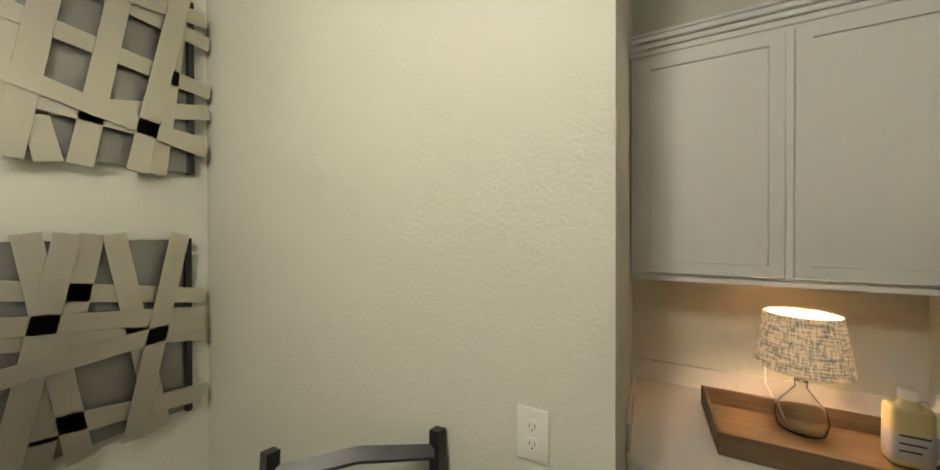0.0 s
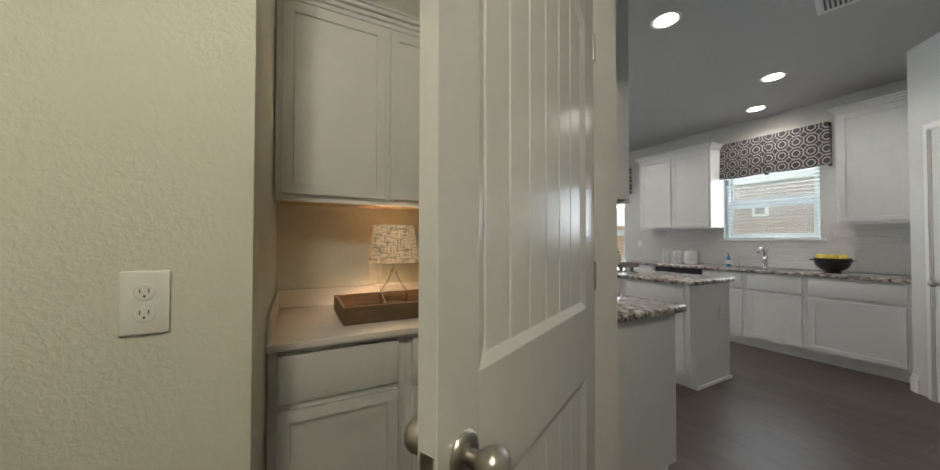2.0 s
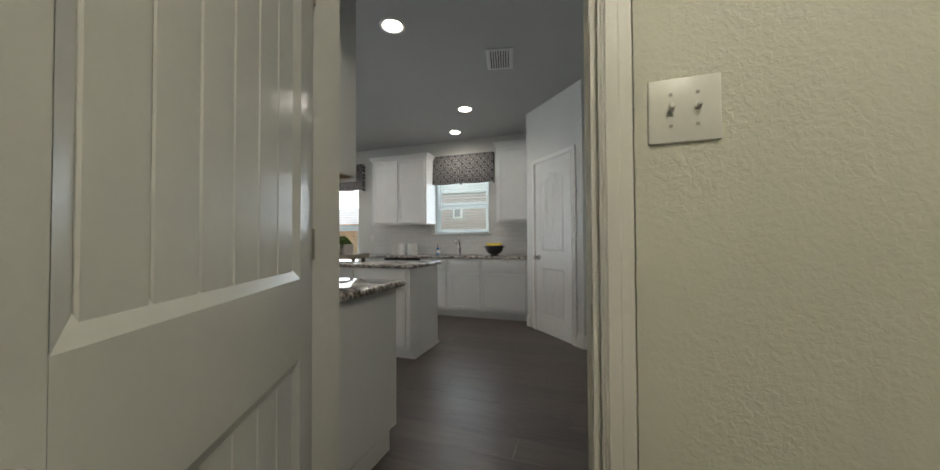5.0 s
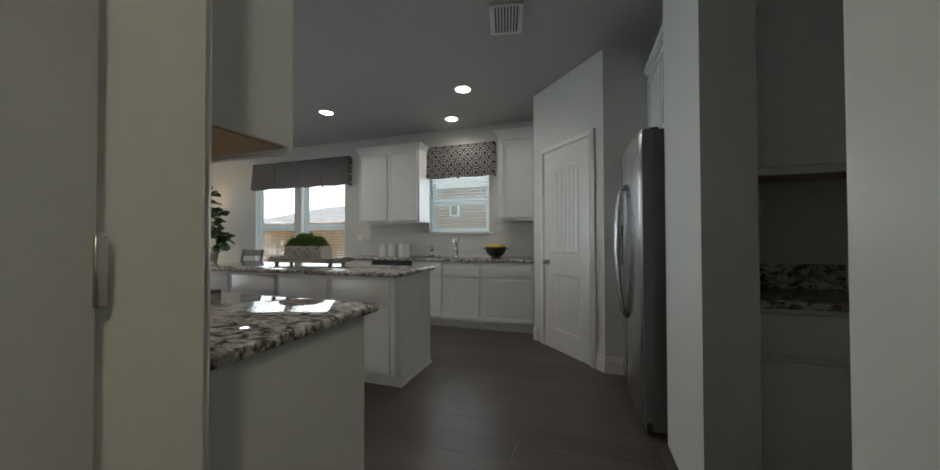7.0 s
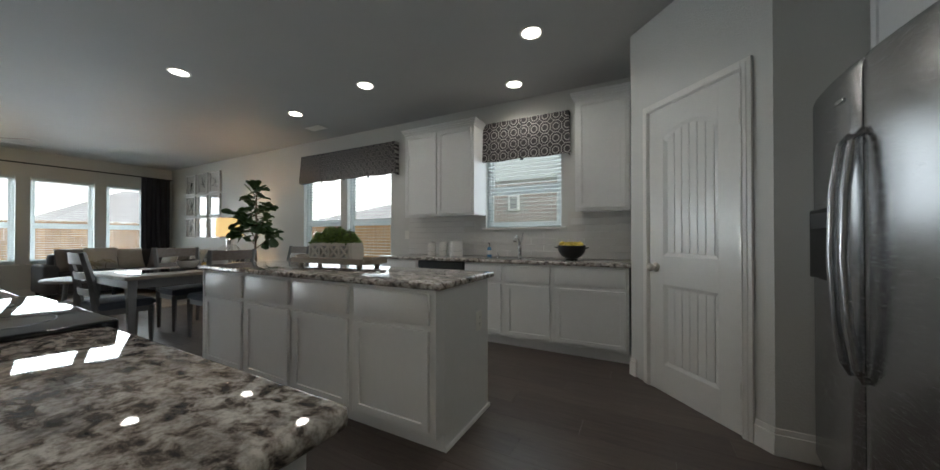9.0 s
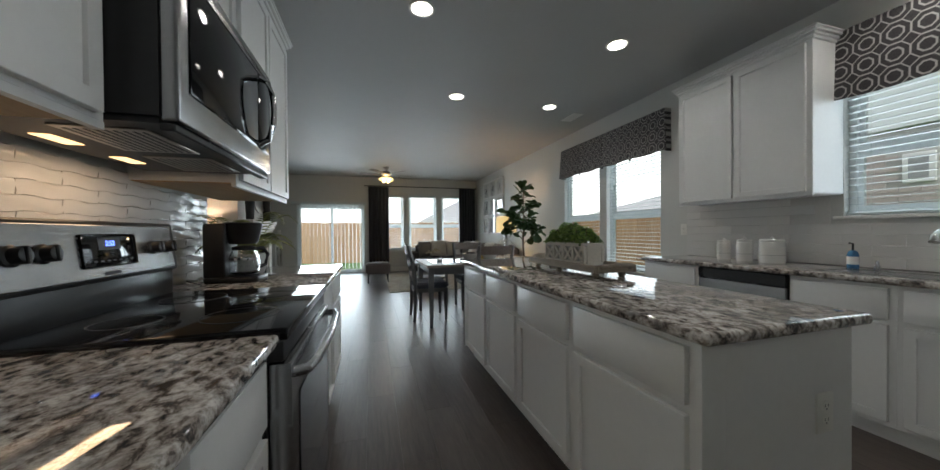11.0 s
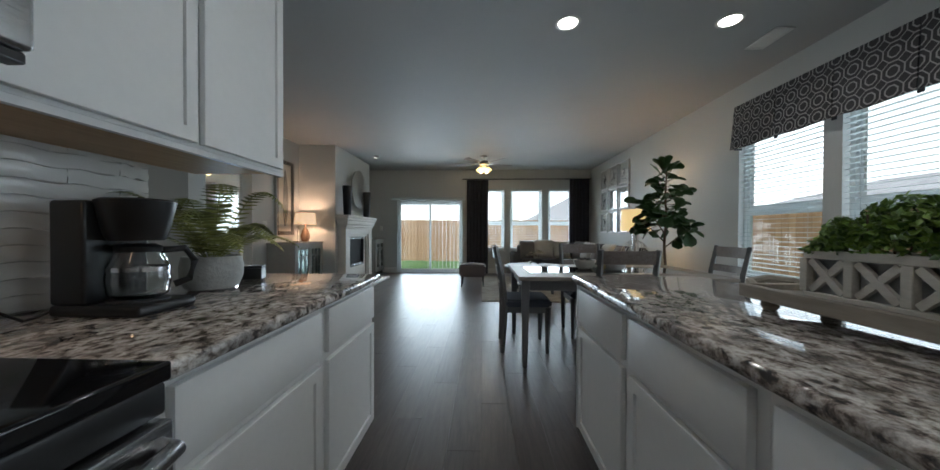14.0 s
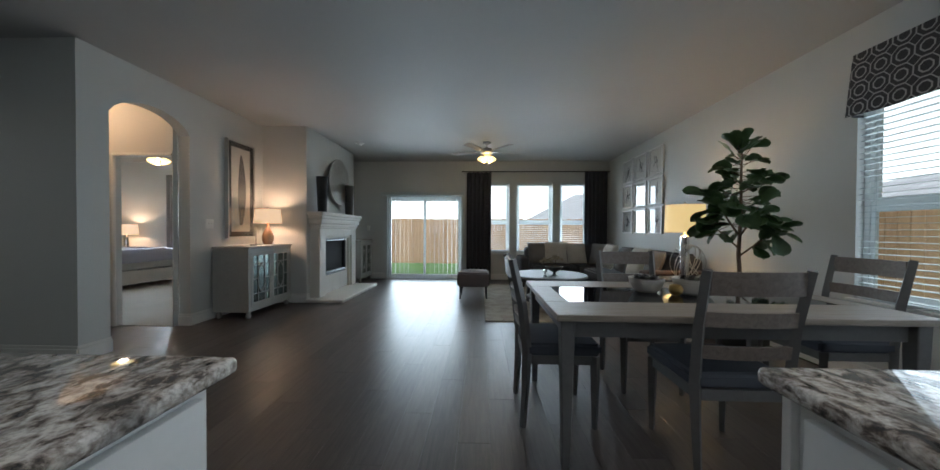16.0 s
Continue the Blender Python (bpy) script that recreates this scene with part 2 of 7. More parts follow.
def box_into(bm, x0, x1, y0, y1, z0, z1, bevel=0.0, seg=1):
    m = Matrix.Translation(((x0 + x1) / 2, (y0 + y1) / 2, (z0 + z1) / 2)) @ Matrix.Diagonal((abs(x1 - x0), abs(y1 - y0), abs(z1 - z0), 1))
    r = bmesh.ops.create_cube(bm, size=1.0, matrix=m)
    if bevel:
        edges = list({e for v in r["verts"] for e in v.link_edges})
        bmesh.ops.bevel(bm, geom=edges, offset=bevel, segments=seg, affect="EDGES", profile=0.5)
    return bm


def boxes(*bs, bevel=0.0, seg=1):
    bm = bmesh.new()
    for b in bs:
        box_into(bm, *b, bevel=bevel, seg=seg)
    return bm


def lathe(profile, steps=24, center=(0, 0, 0), cap=True):
    """A turned shape from (radius, height) pairs."""
    bm = bmesh.new()
    rings = []
    for r, z in profile:
        rings.append([bm.verts.new((center[0] + r * math.cos(2 * math.pi * i / steps), center[1] + r * math.sin(2 * math.pi * i / steps), center[2] + z)) for i in range(steps)])
    for a, b in zip(rings, rings[1:]):
        for i in range(steps):
            bm.faces.new((a[i], a[(i + 1) % steps], b[(i + 1) % steps], b[i]))
    if cap:
        for r in (rings[0], rings[-1]):
            bm.faces.new(r)
    return bm


def tube_into(bm, pts, radius, steps=8, radii=None):
    pts = [Vector(p) for p in pts]
    rings = []
    for i, p in enumerate(pts):
        d = (pts[min(i + 1, len(pts) - 1)] - pts[max(i - 1, 0)]).normalized()
        side = d.cross(Vector((0, 0, 1)) if abs(d.z) < 0.9 else Vector((1, 0, 0))).normalized()
        up = side.cross(d)
        r = radii[i] if radii else radius
        rings.append([bm.verts.new(p + side * (r * math.cos(2 * math.pi * k / steps)) + up * (r * math.sin(2 * math.pi * k / steps))) for k in range(steps)])
    for a, b in zip(rings, rings[1:]):
        for k in range(steps):
            bm.faces.new((a[k], a[(k + 1) % steps], b[(k + 1) % steps], b[k]))
    bm.faces.new(rings[0])
    bm.faces.new(rings[-1])
    return bm


def tube(pts, radius, steps=8, radii=None):
    return tube_into(bmesh.new(), pts, radius, steps, radii)


def prism(points, z0, z1):
    """An upright prism over a floor outline."""
    bm = bmesh.new()
    lo = [bm.verts.new((x, y, z0)) for x, y in points]
    hi = [bm.verts.new((x, y, z1)) for x, y in points]
    n = len(points)
    for i in range(n):
        bm.faces.new((lo[i], lo[(i + 1) % n], hi[(i + 1) % n], hi[i]))
    bm.faces.new(lo)
    bm.faces.new(hi)
    return bm


def turned(bm, m):
    bmesh.ops.transform(bm, matrix=m, verts=bm.verts)
    return bm


def setting(name, bm, material, label="", smooth=False):
    ob = part(name, bm, material, None, label, smooth)
    return tagged(ob, kind="structure")


# ---- structure ----
# wall with openings: runs along axis from a to b, thickness between t0 and t1; holes (a0, a1, z0, z1)


def wall_run(name, axis, a, b, t0, t1, holes=(), material=None, z1=CEIL, label="painted wall"):
    cuts = sorted({a, b, *[h[0] for h in holes], *[h[1] for h in holes]})
    bm = bmesh.new()
    for p, q in zip(cuts, cuts[1:]):
        spans = [(0.0, z1)]
        for h0, h1, hz0, hz1 in holes:
            if h0 <= p + 1e-6 and h1 >= q - 1e-6:
                spans = [(s0, s1) for lo, hi in spans for s0, s1 in ((lo, min(hi, hz0)), (max(lo, hz1), hi)) if s1 - s0 > 1e-4]
        for s0, s1 in spans:
            if axis == "y":
                box_into(bm, t0, t1, p, q, s0, s1)
            else:
                box_into(bm, p, q, t0, t1, s0, s1)
    bmesh.ops.remove_doubles(bm, verts=bm.verts, dist=0.0005)
    return setting(name, bm, material or M_WALL, label)


W2 = (1.47, 2.41, 1.24, 2.30)
W1A = (3.96, 4.88, 0.63, 2.30)
W1B = (5.03, 5.95, 0.63, 2.30)
N1, N2, N3 = (2.62, 3.24, 0.62, 2.28), (3.41, 4.24, 0.62, 2.28), (4.42, 5.05, 0.62, 2.28)
SLIDER = (0.34, 2.12, 0.0, 1.95)
wall_run("wall_east", "y", 0.74, YN, XE, XE + 0.16, (W2, W1A, W1B), label="greige painted kitchen and living room wall")
wall_run("wall_north", "x", -1.0, XE, YN, YN + 0.16, (N1, N2, N3, SLIDER), label="greige painted wall with three windows and patio door")
# west partition of the kitchen with the doorway to the small utility room
wall_run("wall_range", "y", -1.3, 3.35, 1.20, 1.335, ((0.03, 0.84, 0.0, 2.13),), label="painted partition wall behind the range")
# pantry corner, fridge alcove and built-in nook
setting("wall_pantry", prism([(4.78, 0.74), (4.01, 0.05), (4.01, -0.95), (4.18, -0.95), (4.18, 0.02), (4.83, 0.62), (5.7, 0.62), (5.7, 0.74)], 0, CEIL), M_WALL, "greige painted diagonal pantry wall")
setting("wall_fridge_back", boxes((3.172, 4.01, -1.07, -0.95, 0, CEIL)), M_WALL, "painted wall behind the refrigerator")
setting("wall_stub", boxes((2.49, 3.05, -0.387, -0.20, 0, CEIL)), M_WALL, "painted wall stub beside the refrigerator")
setting("wall_nook_back", boxes((3.05, 3.17, -0.95, -0.30, 0, CEIL), (3.24, 3.36, -2.4, -1.07, 0, CEIL)), M_WALL, "painted wall behind the built-in nook")
setting("wall_south", boxes((-1.6, 3.4, -2.52, -2.4, 0, CEIL)), M_WALL, "plain painted wall")
# utility room
setting("wall_room_north", boxes((-1.55, 0.25, 0.93, 1.05, 0, CEIL)), M_ROOMWALL, "pale yellowish painted textured wall")
setting("wall_alcove_side", boxes((0.13, 0.25, 1.052, 2.08, 0, CEIL)), M_ROOMWALL, "pale painted alcove side wall")
setting("wall_alcove_back", boxes((0.252, 1.198, 1.96, 2.08, 0, CEIL)), M_ROOMWALL, "pale painted alcove back wall")
setting("wall_room_west", boxes((-1.55, -1.43, -2.4, 0.928, 0, CEIL)), M_ROOMWALL, "pale painted side wall")
setting("wall_room_east_face", boxes((1.185, 1.1995, -2.39, -0.0395, 0, CEIL), (1.185, 1.1995, 0.91, 1.955, 0, CEIL), (1.185, 1.1995, -0.0395, 0.91, 2.2, CEIL)), M_ROOMWALL, "pale yellowish painted textured wall beside the doorway")
# living room west side: wall with arch, bedroom door, fireplace breast
AX0, AX1 = -1.02, -0.88


def arch_wall():
    bm = boxes((AX0, AX1, 5.95, 6.20, 0, CEIL), (AX0, AX1, 7.05, 8.35, 0, CEIL))
    n = 16
    y0, y1, spring, rise = 6.20, 7.05, 2.25, 0.19
    prev = None
    for i in range(n + 1):
        u = i / n
        y = y0 + (y1 - y0) * u
        z = spring + rise * max(0.0, 1 - (2 * u - 1) ** 2) ** 0.7
        if prev:
            box = [(AX0, prev[0], prev[1]), (AX1, prev[0], prev[1]), (AX1, y, z), (AX0, y, z)]
            lo = [bm.verts.new(p) for p in box]
            hi = [bm.verts.new((p[0], p[1], CEIL)) for p in box]
            bm.faces.new(lo)
            bm.faces.new(hi)
            for k in range(4):
                bm.faces.new((lo[k], lo[(k + 1) % 4], hi[(k + 1) % 4], hi[k]))
        prev = (y, z)
    bmesh.ops.remove_doubles(bm, verts=bm.verts, dist=0.0005)
    return bm


setting("wall_arch", arch_wall(), M_WALL, "greige painted wall with an arched opening")
setting("wall_hall", boxes((-4.2, AX0, 5.95, 6.09, 0, CEIL)), M_WALL, "greige painted hall wall")
setting("wall_hall_west", boxes((-4.32, -4.2, 1.0, 6.09, 0, CEIL)), M_WALL, "greige painted far hall wall")
setting("wall_hall_south", boxes((-4.2, 0.13, 2.6, 2.72, 0, CEIL), (0.13, 1.2, 2.08, 2.2, 0, CEIL)), M_WALL, "greige painted hall wall")
wall_run("wall_bedroom_door", "x", -2.4, AX0, 6.98, 7.04, ((-1.715, -1.03, 0.0, 2.0),), label="painted wall with the bedroom doorway")
setting("wall_vestibule", boxes((-2.4, -2.28, 6.09, 6.98, 0, CEIL)), M_WALL, "painted vestibule wall")
BREAST = -0.17
setting("wall_chimney_breast", boxes((-1.02, BREAST, 8.35, 10.27, 0, CEIL)), M_WALL, "greige painted chimney breast")
setting("wall_living_west", boxes((-1.02, -0.495, 10.27, YN, 0, CEIL)), M_WALL, "greige painted wall")
BR_WIN = (-4.7, -4.1, 0.65, 2.2)
wall_run("wall_bedroom_north", "x", -6.5, -1.02, YN, YN + 0.16, (BR_WIN,), label="greige painted bedroom wall")
setting("wall_bedroom_west", boxes((-6.62, -6.5, 6.98, YN + 0.16, 0, CEIL)), M_WALL, "greige painted bedroom wall")
setting("wall_bedroom_south", boxes((-6.5, -2.4, 6.98, 7.10, 0, CEIL)), M_WALL, "greige painted bedroom wall")
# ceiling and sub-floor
setting("ceiling", boxes((-6.7, 5.75, -2.55, 11.2, CEIL, CEIL + 0.15)), M_CEIL, "matt off-white textured ceiling, its dimness put into the colour")
setting("floor", boxes((-1.9, 5.55, -2.45, YN, -0.12, -0.012), (-4.2, -1.9, 1.0, 6.98, -0.12, -0.012)), M_SUBFLOOR, "dark wood plank floor")
setting("floor_bedroom", boxes((-6.5, -1.02, 7.0, YN, -0.12, 0.004)), M_CARPET, "pale bedroom carpet")


def skirting(name, pts, h=0.14, t=0.016):
    """A baseboard with a stepped top, along a line of floor points; it stands to the left of the line."""
    bm = bmesh.new()
    for (x0, y0), (x1, y1) in zip(pts, pts[1:]):
        d = Vector((x1 - x0, y1 - y0, 0))
        m = Matrix.Translation((x0, y0, 0)) @ Matrix.Rotation(math.atan2(d.y, d.x), 4, "Z")
        b2 = bmesh.new()
        box_into(b2, -t * 0.4, d.length + t * 0.4, 0.001, t, 0, h * 0.78, bevel=0.002)
        box_into(b2, -t * 0.4, d.length + t * 0.4, 0.001, t * 0.6, h * 0.78, h, bevel=0.003)
        turned(b2, m)
        me = bpy.data.meshes.new("tmp")
        b2.to_mesh(me)
        b2.free()
        bm.from_mesh(me)
        bpy.data.meshes.remove(me)
    return tagged(part(name, bm, M_TRIM, None, "white painted baseboard"), kind="structure")


skirting("baseboard", [(4.01, -0.3), (4.01, 0.05), (4.075, 0.108)])
skirting("baseboard", [(4.74, 0.703), (4.78, 0.74), (4.93, 0.74)])
skirting("baseboard", [(2.49, -0.387), (2.49, -0.20), (3.05, -0.20)][::-1])
skirting("baseboard", [(XE, 3.6), (XE, YN), (2.14, YN)])
skirting("baseboard", [(0.32, YN), (-0.495, YN), (-0.495, 10.27), (BREAST, 10.27), (BREAST, 9.98)])
skirting("baseboard", [(BREAST, 8.42), (BREAST, 8.35), (-0.88, 8.35), (-0.88, 7.05), (-1.02, 7.05)])
skirting("baseboard", [(-1.02, 6.20), (-0.88, 6.20), (-0.88, 5.95), (-2.0, 5.95)])
skirting("baseboard", [(0.25, 0.93), (-1.43, 0.93), (-1.43, -2.0)])

# ---- doors ----


def casing(name, w, h, m, cw=0.065, t=0.016, right=True):
    """Moulded casing round an opening of width w, local x across, face towards -y."""
    bm = bmesh.new()
    for a, b, c in ((cw, 0.0, t), (cw * 0.62, 0.006, t + 0.005), (cw * 0.24, 0.012, t + 0.010)):
        box_into(bm, -a, -b, -c, 0, 0, h + a, bevel=0.002)
        if right:
            box_into(bm, w + b, w + a, -c, 0, 0, h + a, bevel=0.002)
        box_into(bm, -b, w + (b if right else 0.008), -c, 0, h + b, h + a, bevel=0.002)
    turned(bm, m)
    return tagged(part(name, bm, M_TRIM, None, "white moulded door casing"), kind="structure")


def panel_door(name, w, h, m, label, knob_side=1, both_knobs=False, knob_z=0.895, st=0.10):
    """Two-panel door with an arched upper panel of vertical boards; local x across from the hinge, front face towards -y."""
    t = 0.035
    d = thing(name, m, label, "door", kind="structure")
    zmid0, zmid1 = h * 0.378, h * 0.477
    arch = 0.075
    top_spring = h - 0.155 - arch
    bm = bmesh.new()
    box_into(bm, 0, st, -t, 0, 0, h, bevel=0.001)
    box_into(bm, w - st, w, -t, 0, 0, h, bevel=0.001)
    box_into(bm, st, w - st, -t, 0, 0, 0.20)
    box_into(bm, st, w - st, -t, 0, zmid0, zmid1)
    n = 14
    pw = w - 2 * st

    def zt(u):
        return top_spring + arch * max(0.0, 1 - (2 * u - 1) ** 2) ** 0.8

    for i in range(n):
        u0, u1 = i / n, (i + 1) / n
        x0, x1 = st + pw * u0, st + pw * u1
        lo = [bm.verts.new(p) for p in ((x0, -t, zt(u0)), (x1, -t, zt(u1)), (x1, 0, zt(u1)), (x0, 0, zt(u0)))]
        hi = [bm.verts.new(p) for p in ((x0, -t, h), (x1, -t, h), (x1, 0, h), (x0, 0, h))]
        bm.faces.new(lo)
        bm.faces.new(hi)
        for k in range(4):
            bm.faces.new((lo[k], lo[(k + 1) % 4], hi[(k + 1) % 4], hi[k]))
    part("door_frame", bm, M_DOOR, d, smooth=False)
    # sloped sticking round the panels, then the grooved boards
    for z0, z1, arched in ((0.20, zmid0, False), (zmid1, h - 0.155, True)):
        bm = bmesh.new()
        s = 0.03
        for side in (-1, 1):
            ys, yi = (-t, -t + 0.011) if side < 0 else (0, -0.011)
            out, inn = [], []
            pts = [(0, 0), (1, 0)]
            if arched:
                pts += [(1 - i / n, None) for i in range(n + 1)]
            else:
                pts += [(1, 1), (0, 1)]
            for u, vtop in pts:
                x = st + pw * u
                xi = st + s + (pw - 2 * s) * u
                if vtop is None:
                    z, zi = zt(u), zt(u) - s
                else:
                    z = z0 + (z1 - z0) * vtop
                    zi = z + s if vtop == 0 else z - s
                out.append(bm.verts.new((x, ys, z)))
                inn.append(bm.verts.new((xi, yi, zi)))
            k = len(out)
            for i in range(k):
                bm.faces.new((out[i], out[(i + 1) % k], inn[(i + 1) % k], inn[i]))
        part("panel_moulding", bm, M_DOOR, d, smooth=False)
        nb = 6
        bw = (pw - 2 * s) / nb
        for i in range(nb):
            xa = st + s + bw * i
            uc = (xa + bw / 2 - st) / pw
            ztop = zt(uc) - s * 0.4 if arched else z1 - s * 0.6
            bm = boxes((xa + 0.0012, xa + bw - 0.0012, -t + 0.008, -0.008, z0 + s * 0.6, ztop), bevel=0.0022)
            part("board", bm, M_DOOR, d, smooth=False)
        part("panel_core", boxes((st + 0.002, w - st - 0.002, -t + 0.0125, -0.0125, z0, z1 - (arch if arched else 0))), M_DOOR, d)
    kx = w - 0.06 if knob_side > 0 else 0.06
    sides = (-1, 1) if both_knobs else (-1,)
    for sd in sides:
        base = -t if sd < 0 else 0.0
        mm = Matrix.Translation((kx, base, knob_z)) @ Matrix.Rotation(radians(90 if sd < 0 else -90), 4, "X")
        kn = part("knob", turned(lathe([(0.012, 0.008), (0.012, 0.022), (0.0135, 0.027), (0.022, 0.034), (0.0275, 0.044), (0.0285, 0.053), (0.026, 0.062), (0.019, 0.069), (0.008, 0.0725)], 28), mm), M_NICKEL, d, "satin nickel round knob")
        part("rose", turned(lathe([(0.034, 0.0), (0.0335, 0.004), (0.030, 0.0075), (0.024, 0.009), (0.014, 0.010)], 28), mm), M_NICKEL, kn, "satin nickel rose")
    if both_knobs:
        part("latch_plate", boxes((w - 0.0005, w + 0.0015, -t + 0.005, -0.005, knob_z - 0.032, knob_z + 0.025), bevel=0.0005), M_NICKEL, d, "metal latch plate")
    for z in (0.25, h * 0.52, h - 0.25):
        part("hinge", boxes((-0.012, 0.004, -t - 0.004, -t + 0.006, z - 0.045, z + 0.045), bevel=0.002), M_NICKEL, d, "small metal hinge")
    return d


LEAF_ANGLE = math.degrees(math.atan2(0.485 - 0.845, 0.487 - 1.187))
panel_door("door_1", 0.79, 2.10, pose(1.187, 0.842, 0.008, 0, 0, LEAF_ANGLE) @ pose(0, 0.0, 0) @ Matrix.Diagonal((1, -1, 1, 1)), "white two-panel door standing half open with satin nickel knobs", 1, True)
casing("trim", 0.81, 2.13, pose(1.185, 0.84, 0, 0, 0, -90))
casing("trim", 0.81, 2.13, pose(1.335, 0.03, 0, 0, 0, 90))
jb = boxes((1.187, 1.333, 0.0305, 0.045, 0, 2.115), (1.187, 1.333, 0.825, 0.8395, 0, 2.115), (1.187, 1.333, 0.0305, 0.8395, 2.115, 2.1295), (1.235, 1.27, 0.045, 0.056, 0, 2.115), bevel=0.001)
setting("trim_doorway_jamb", jb, M_TRIM, "white painted door jamb")
sp = boxes((1.195, 1.228, 0.0445, 0.0475, 0.905, 0.965), bevel=0.001)
tagged(part("strike_plate", sp, M_NICKEL, None, "small metal strike plate on the door jamb"), category="strike plate")

PD = math.degrees(math.atan2(0.69, 0.77))
pw_dir = Vector((0.77, 0.69)).normalized()
p0 = Vector((4.01, 0.05)) + pw_dir * 0.155
PM = pose(p0.x - pw_dir.y * 0.002, p0.y + pw_dir.x * 0.002, 0, 0, 0, PD + 180) @ pose(-0.67, 0, 0)
casing("trim", 0.67, 2.06, PM, 0.06)
panel_door("door_2", 0.665, 2.055, PM @ pose(0.6675, 0.024, 0.006) @ Matrix.Diagonal((-1, 1, 1, 1)), "white two-panel pantry door, closed, with arched upper panel", 1, st=0.128)

# ---- cabinets ----


def shaker(x0, x1, z0, z1, y, t=0.02, rail=0.056, depth=0.009):
    """A shaker door or drawer front; its face lies at y - t."""
    bm = boxes((x0, x1, y - t, y, z0, z1), bevel=0.0018)
    bm.faces.ensure_lookup_table()
    front = max((f for f in bm.faces if f.normal.y < -0.99), key=lambda f: f.calc_area())
    bmesh.ops.inset_region(bm, faces=[front], thickness=rail)
    bmesh.ops.inset_region(bm, faces=[front], thickness=0.0025, depth=-depth)
    return bm


def slab(x0, x1, z0, z1, y, t=0.02):
    return boxes((x0, x1, y - t, y, z0, z1), bevel=0.003, seg=2)


def base_cabinet(m, w, label, depth=0.58, h=0.855, doors=1, drawer=True, toe=0.10, group="base cabinets", drawers=1):
    """Base cabinet; local x across, front towards -y with its face frame at y = 0, back at y = depth."""
    c = thing("base_cabinet", m, label, "cabinet", group)
    part("body", boxes((0, w, 0.0, depth, toe, h), bevel=0.0015), M_CAB, c, smooth=False)
    part("toe_kick", boxes((0, w, 0.07, depth, 0, toe - 0.002)), M_CAB, c, smooth=False)
    g = 0.028
    top = h - 0.022
    zd = h - 0.185
    if drawer:
        dw = w / drawers
        for i in range(drawers):
            part("drawer_front", slab(i * dw + g, (i + 1) * dw - g, zd, top, -0.0005), M_CAB, c)
        top = zd - 0.028
    dw = (w - 2 * g + (0.006 if doors > 1 else 0)) / doors
    for i in range(doors):
        part("cabinet_door", shaker(g + i * dw, g + (i + 1) * dw - (0.006 if doors > 1 else 0), toe + 0.028, top, -0.0005), M_CAB, c, smooth=False)
    return c


def crown_into(bm, x0, x1, y0, y1, z):
    for i, (o, a, b) in enumerate(((0.008, 0, 0.022), (0.020, 0.022, 0.042), (0.036, 0.042, 0.062), (0.044, 0.062, 0.074))):
        box_into(bm, x0 - o, x1 + o, y0 - o, y1, z + a, z + b, bevel=0.003)


def wall_cabinet(m, w, z0, z1, label, depth=0.33, doors=1, crown=True, left_crown=True, group="wall cabinets", bottom=None):
    c = thing("wall_cabinet", m, label, "cabinet", group)
    part("body", boxes((0, w, 0.0, depth, z0, z1), bevel=0.0015), M_CAB, c, smooth=False)
    part("underside", boxes((0.015, w - 0.015, 0.02, depth, z0 - 0.004, z0 + 0.004)), bottom or M_PLY, c, "raw wood underside", smooth=False)
    part("lower_rail", boxes((0, w, -0.001, 0.019, z0 - 0.018, z0 - 0.0005)), M_CAB, c, smooth=False)
    g = 0.026
    dw = (w - 2 * g + (0.006 if doors > 1 else 0)) / doors
    for i in range(doors):
        part("cabinet_door", shaker(g + i * dw + 0.012 * (i > 0), g + (i + 1) * dw - 0.012, z0 + 0.012, z1 - 0.02, -0.0015), M_CAB, c, smooth=False)
    if crown:
        bm = bmesh.new()
        crown_into(bm, 0, w, 0, depth, z1)
        part("crown_moulding", bm, M_CAB, c, smooth=False)
    return c


def slab_top(name, x0, x1, y0, y1, z0, z1, material, label, category="countertop", r=0.012):
    ob = part(name, boxes((x0, x1, y0, y1, z0, z1), bevel=r, seg=3), material, None, label)
    return tagged(ob, category=category)


TOP = 0.89
# range side: local front looks +x
RX = 2.05


def east_facing(x, y):
    return pose(x, y, 0, 0, 0, 90)


def west_facing(x, y):
    return pose(x, y, 0, 0, 0, -90)


base_cabinet(east_facing(RX, 1.045), 0.83, "white shaker base cabinet between the doorway and the range", depth=0.71, doors=2, drawers=2)
base_cabinet(east_facing(RX, 2.675), 0.62, "white shaker base cabinet beside the range", depth=0.71)
base_cabinet(east_facing(RX, 3.295), 0.57, "white shaker base cabinet at the counter end", depth=0.71)
slab_top("countertop", 1.337, 2.09, 1.005, 1.888, TOP - 0.035, TOP, M_GRANITE, "speckled grey granite countertop by the doorway")
slab_top("countertop", 1.337, 2.09, 2.668, 3.90, TOP - 0.035, TOP, M_GRANITE, "speckled grey granite countertop beside the range")
wall_cabinet(east_facing(1.735, 1.07), 0.82, 1.41, 2.46, "white shaker wall cabinet with raw wood underside", depth=0.398, doors=2)
wall_cabinet(east_facing(1.735, 1.892), 0.76, 1.90, 2.46, "white shaker wall cabinet over the microwave", depth=0.398, doors=2)
wall_cabinet(east_facing(1.735, 2.66), 0.925, 1.385, 2.46, "white shaker wall cabinet beside the microwave", depth=0.398, doors=2)
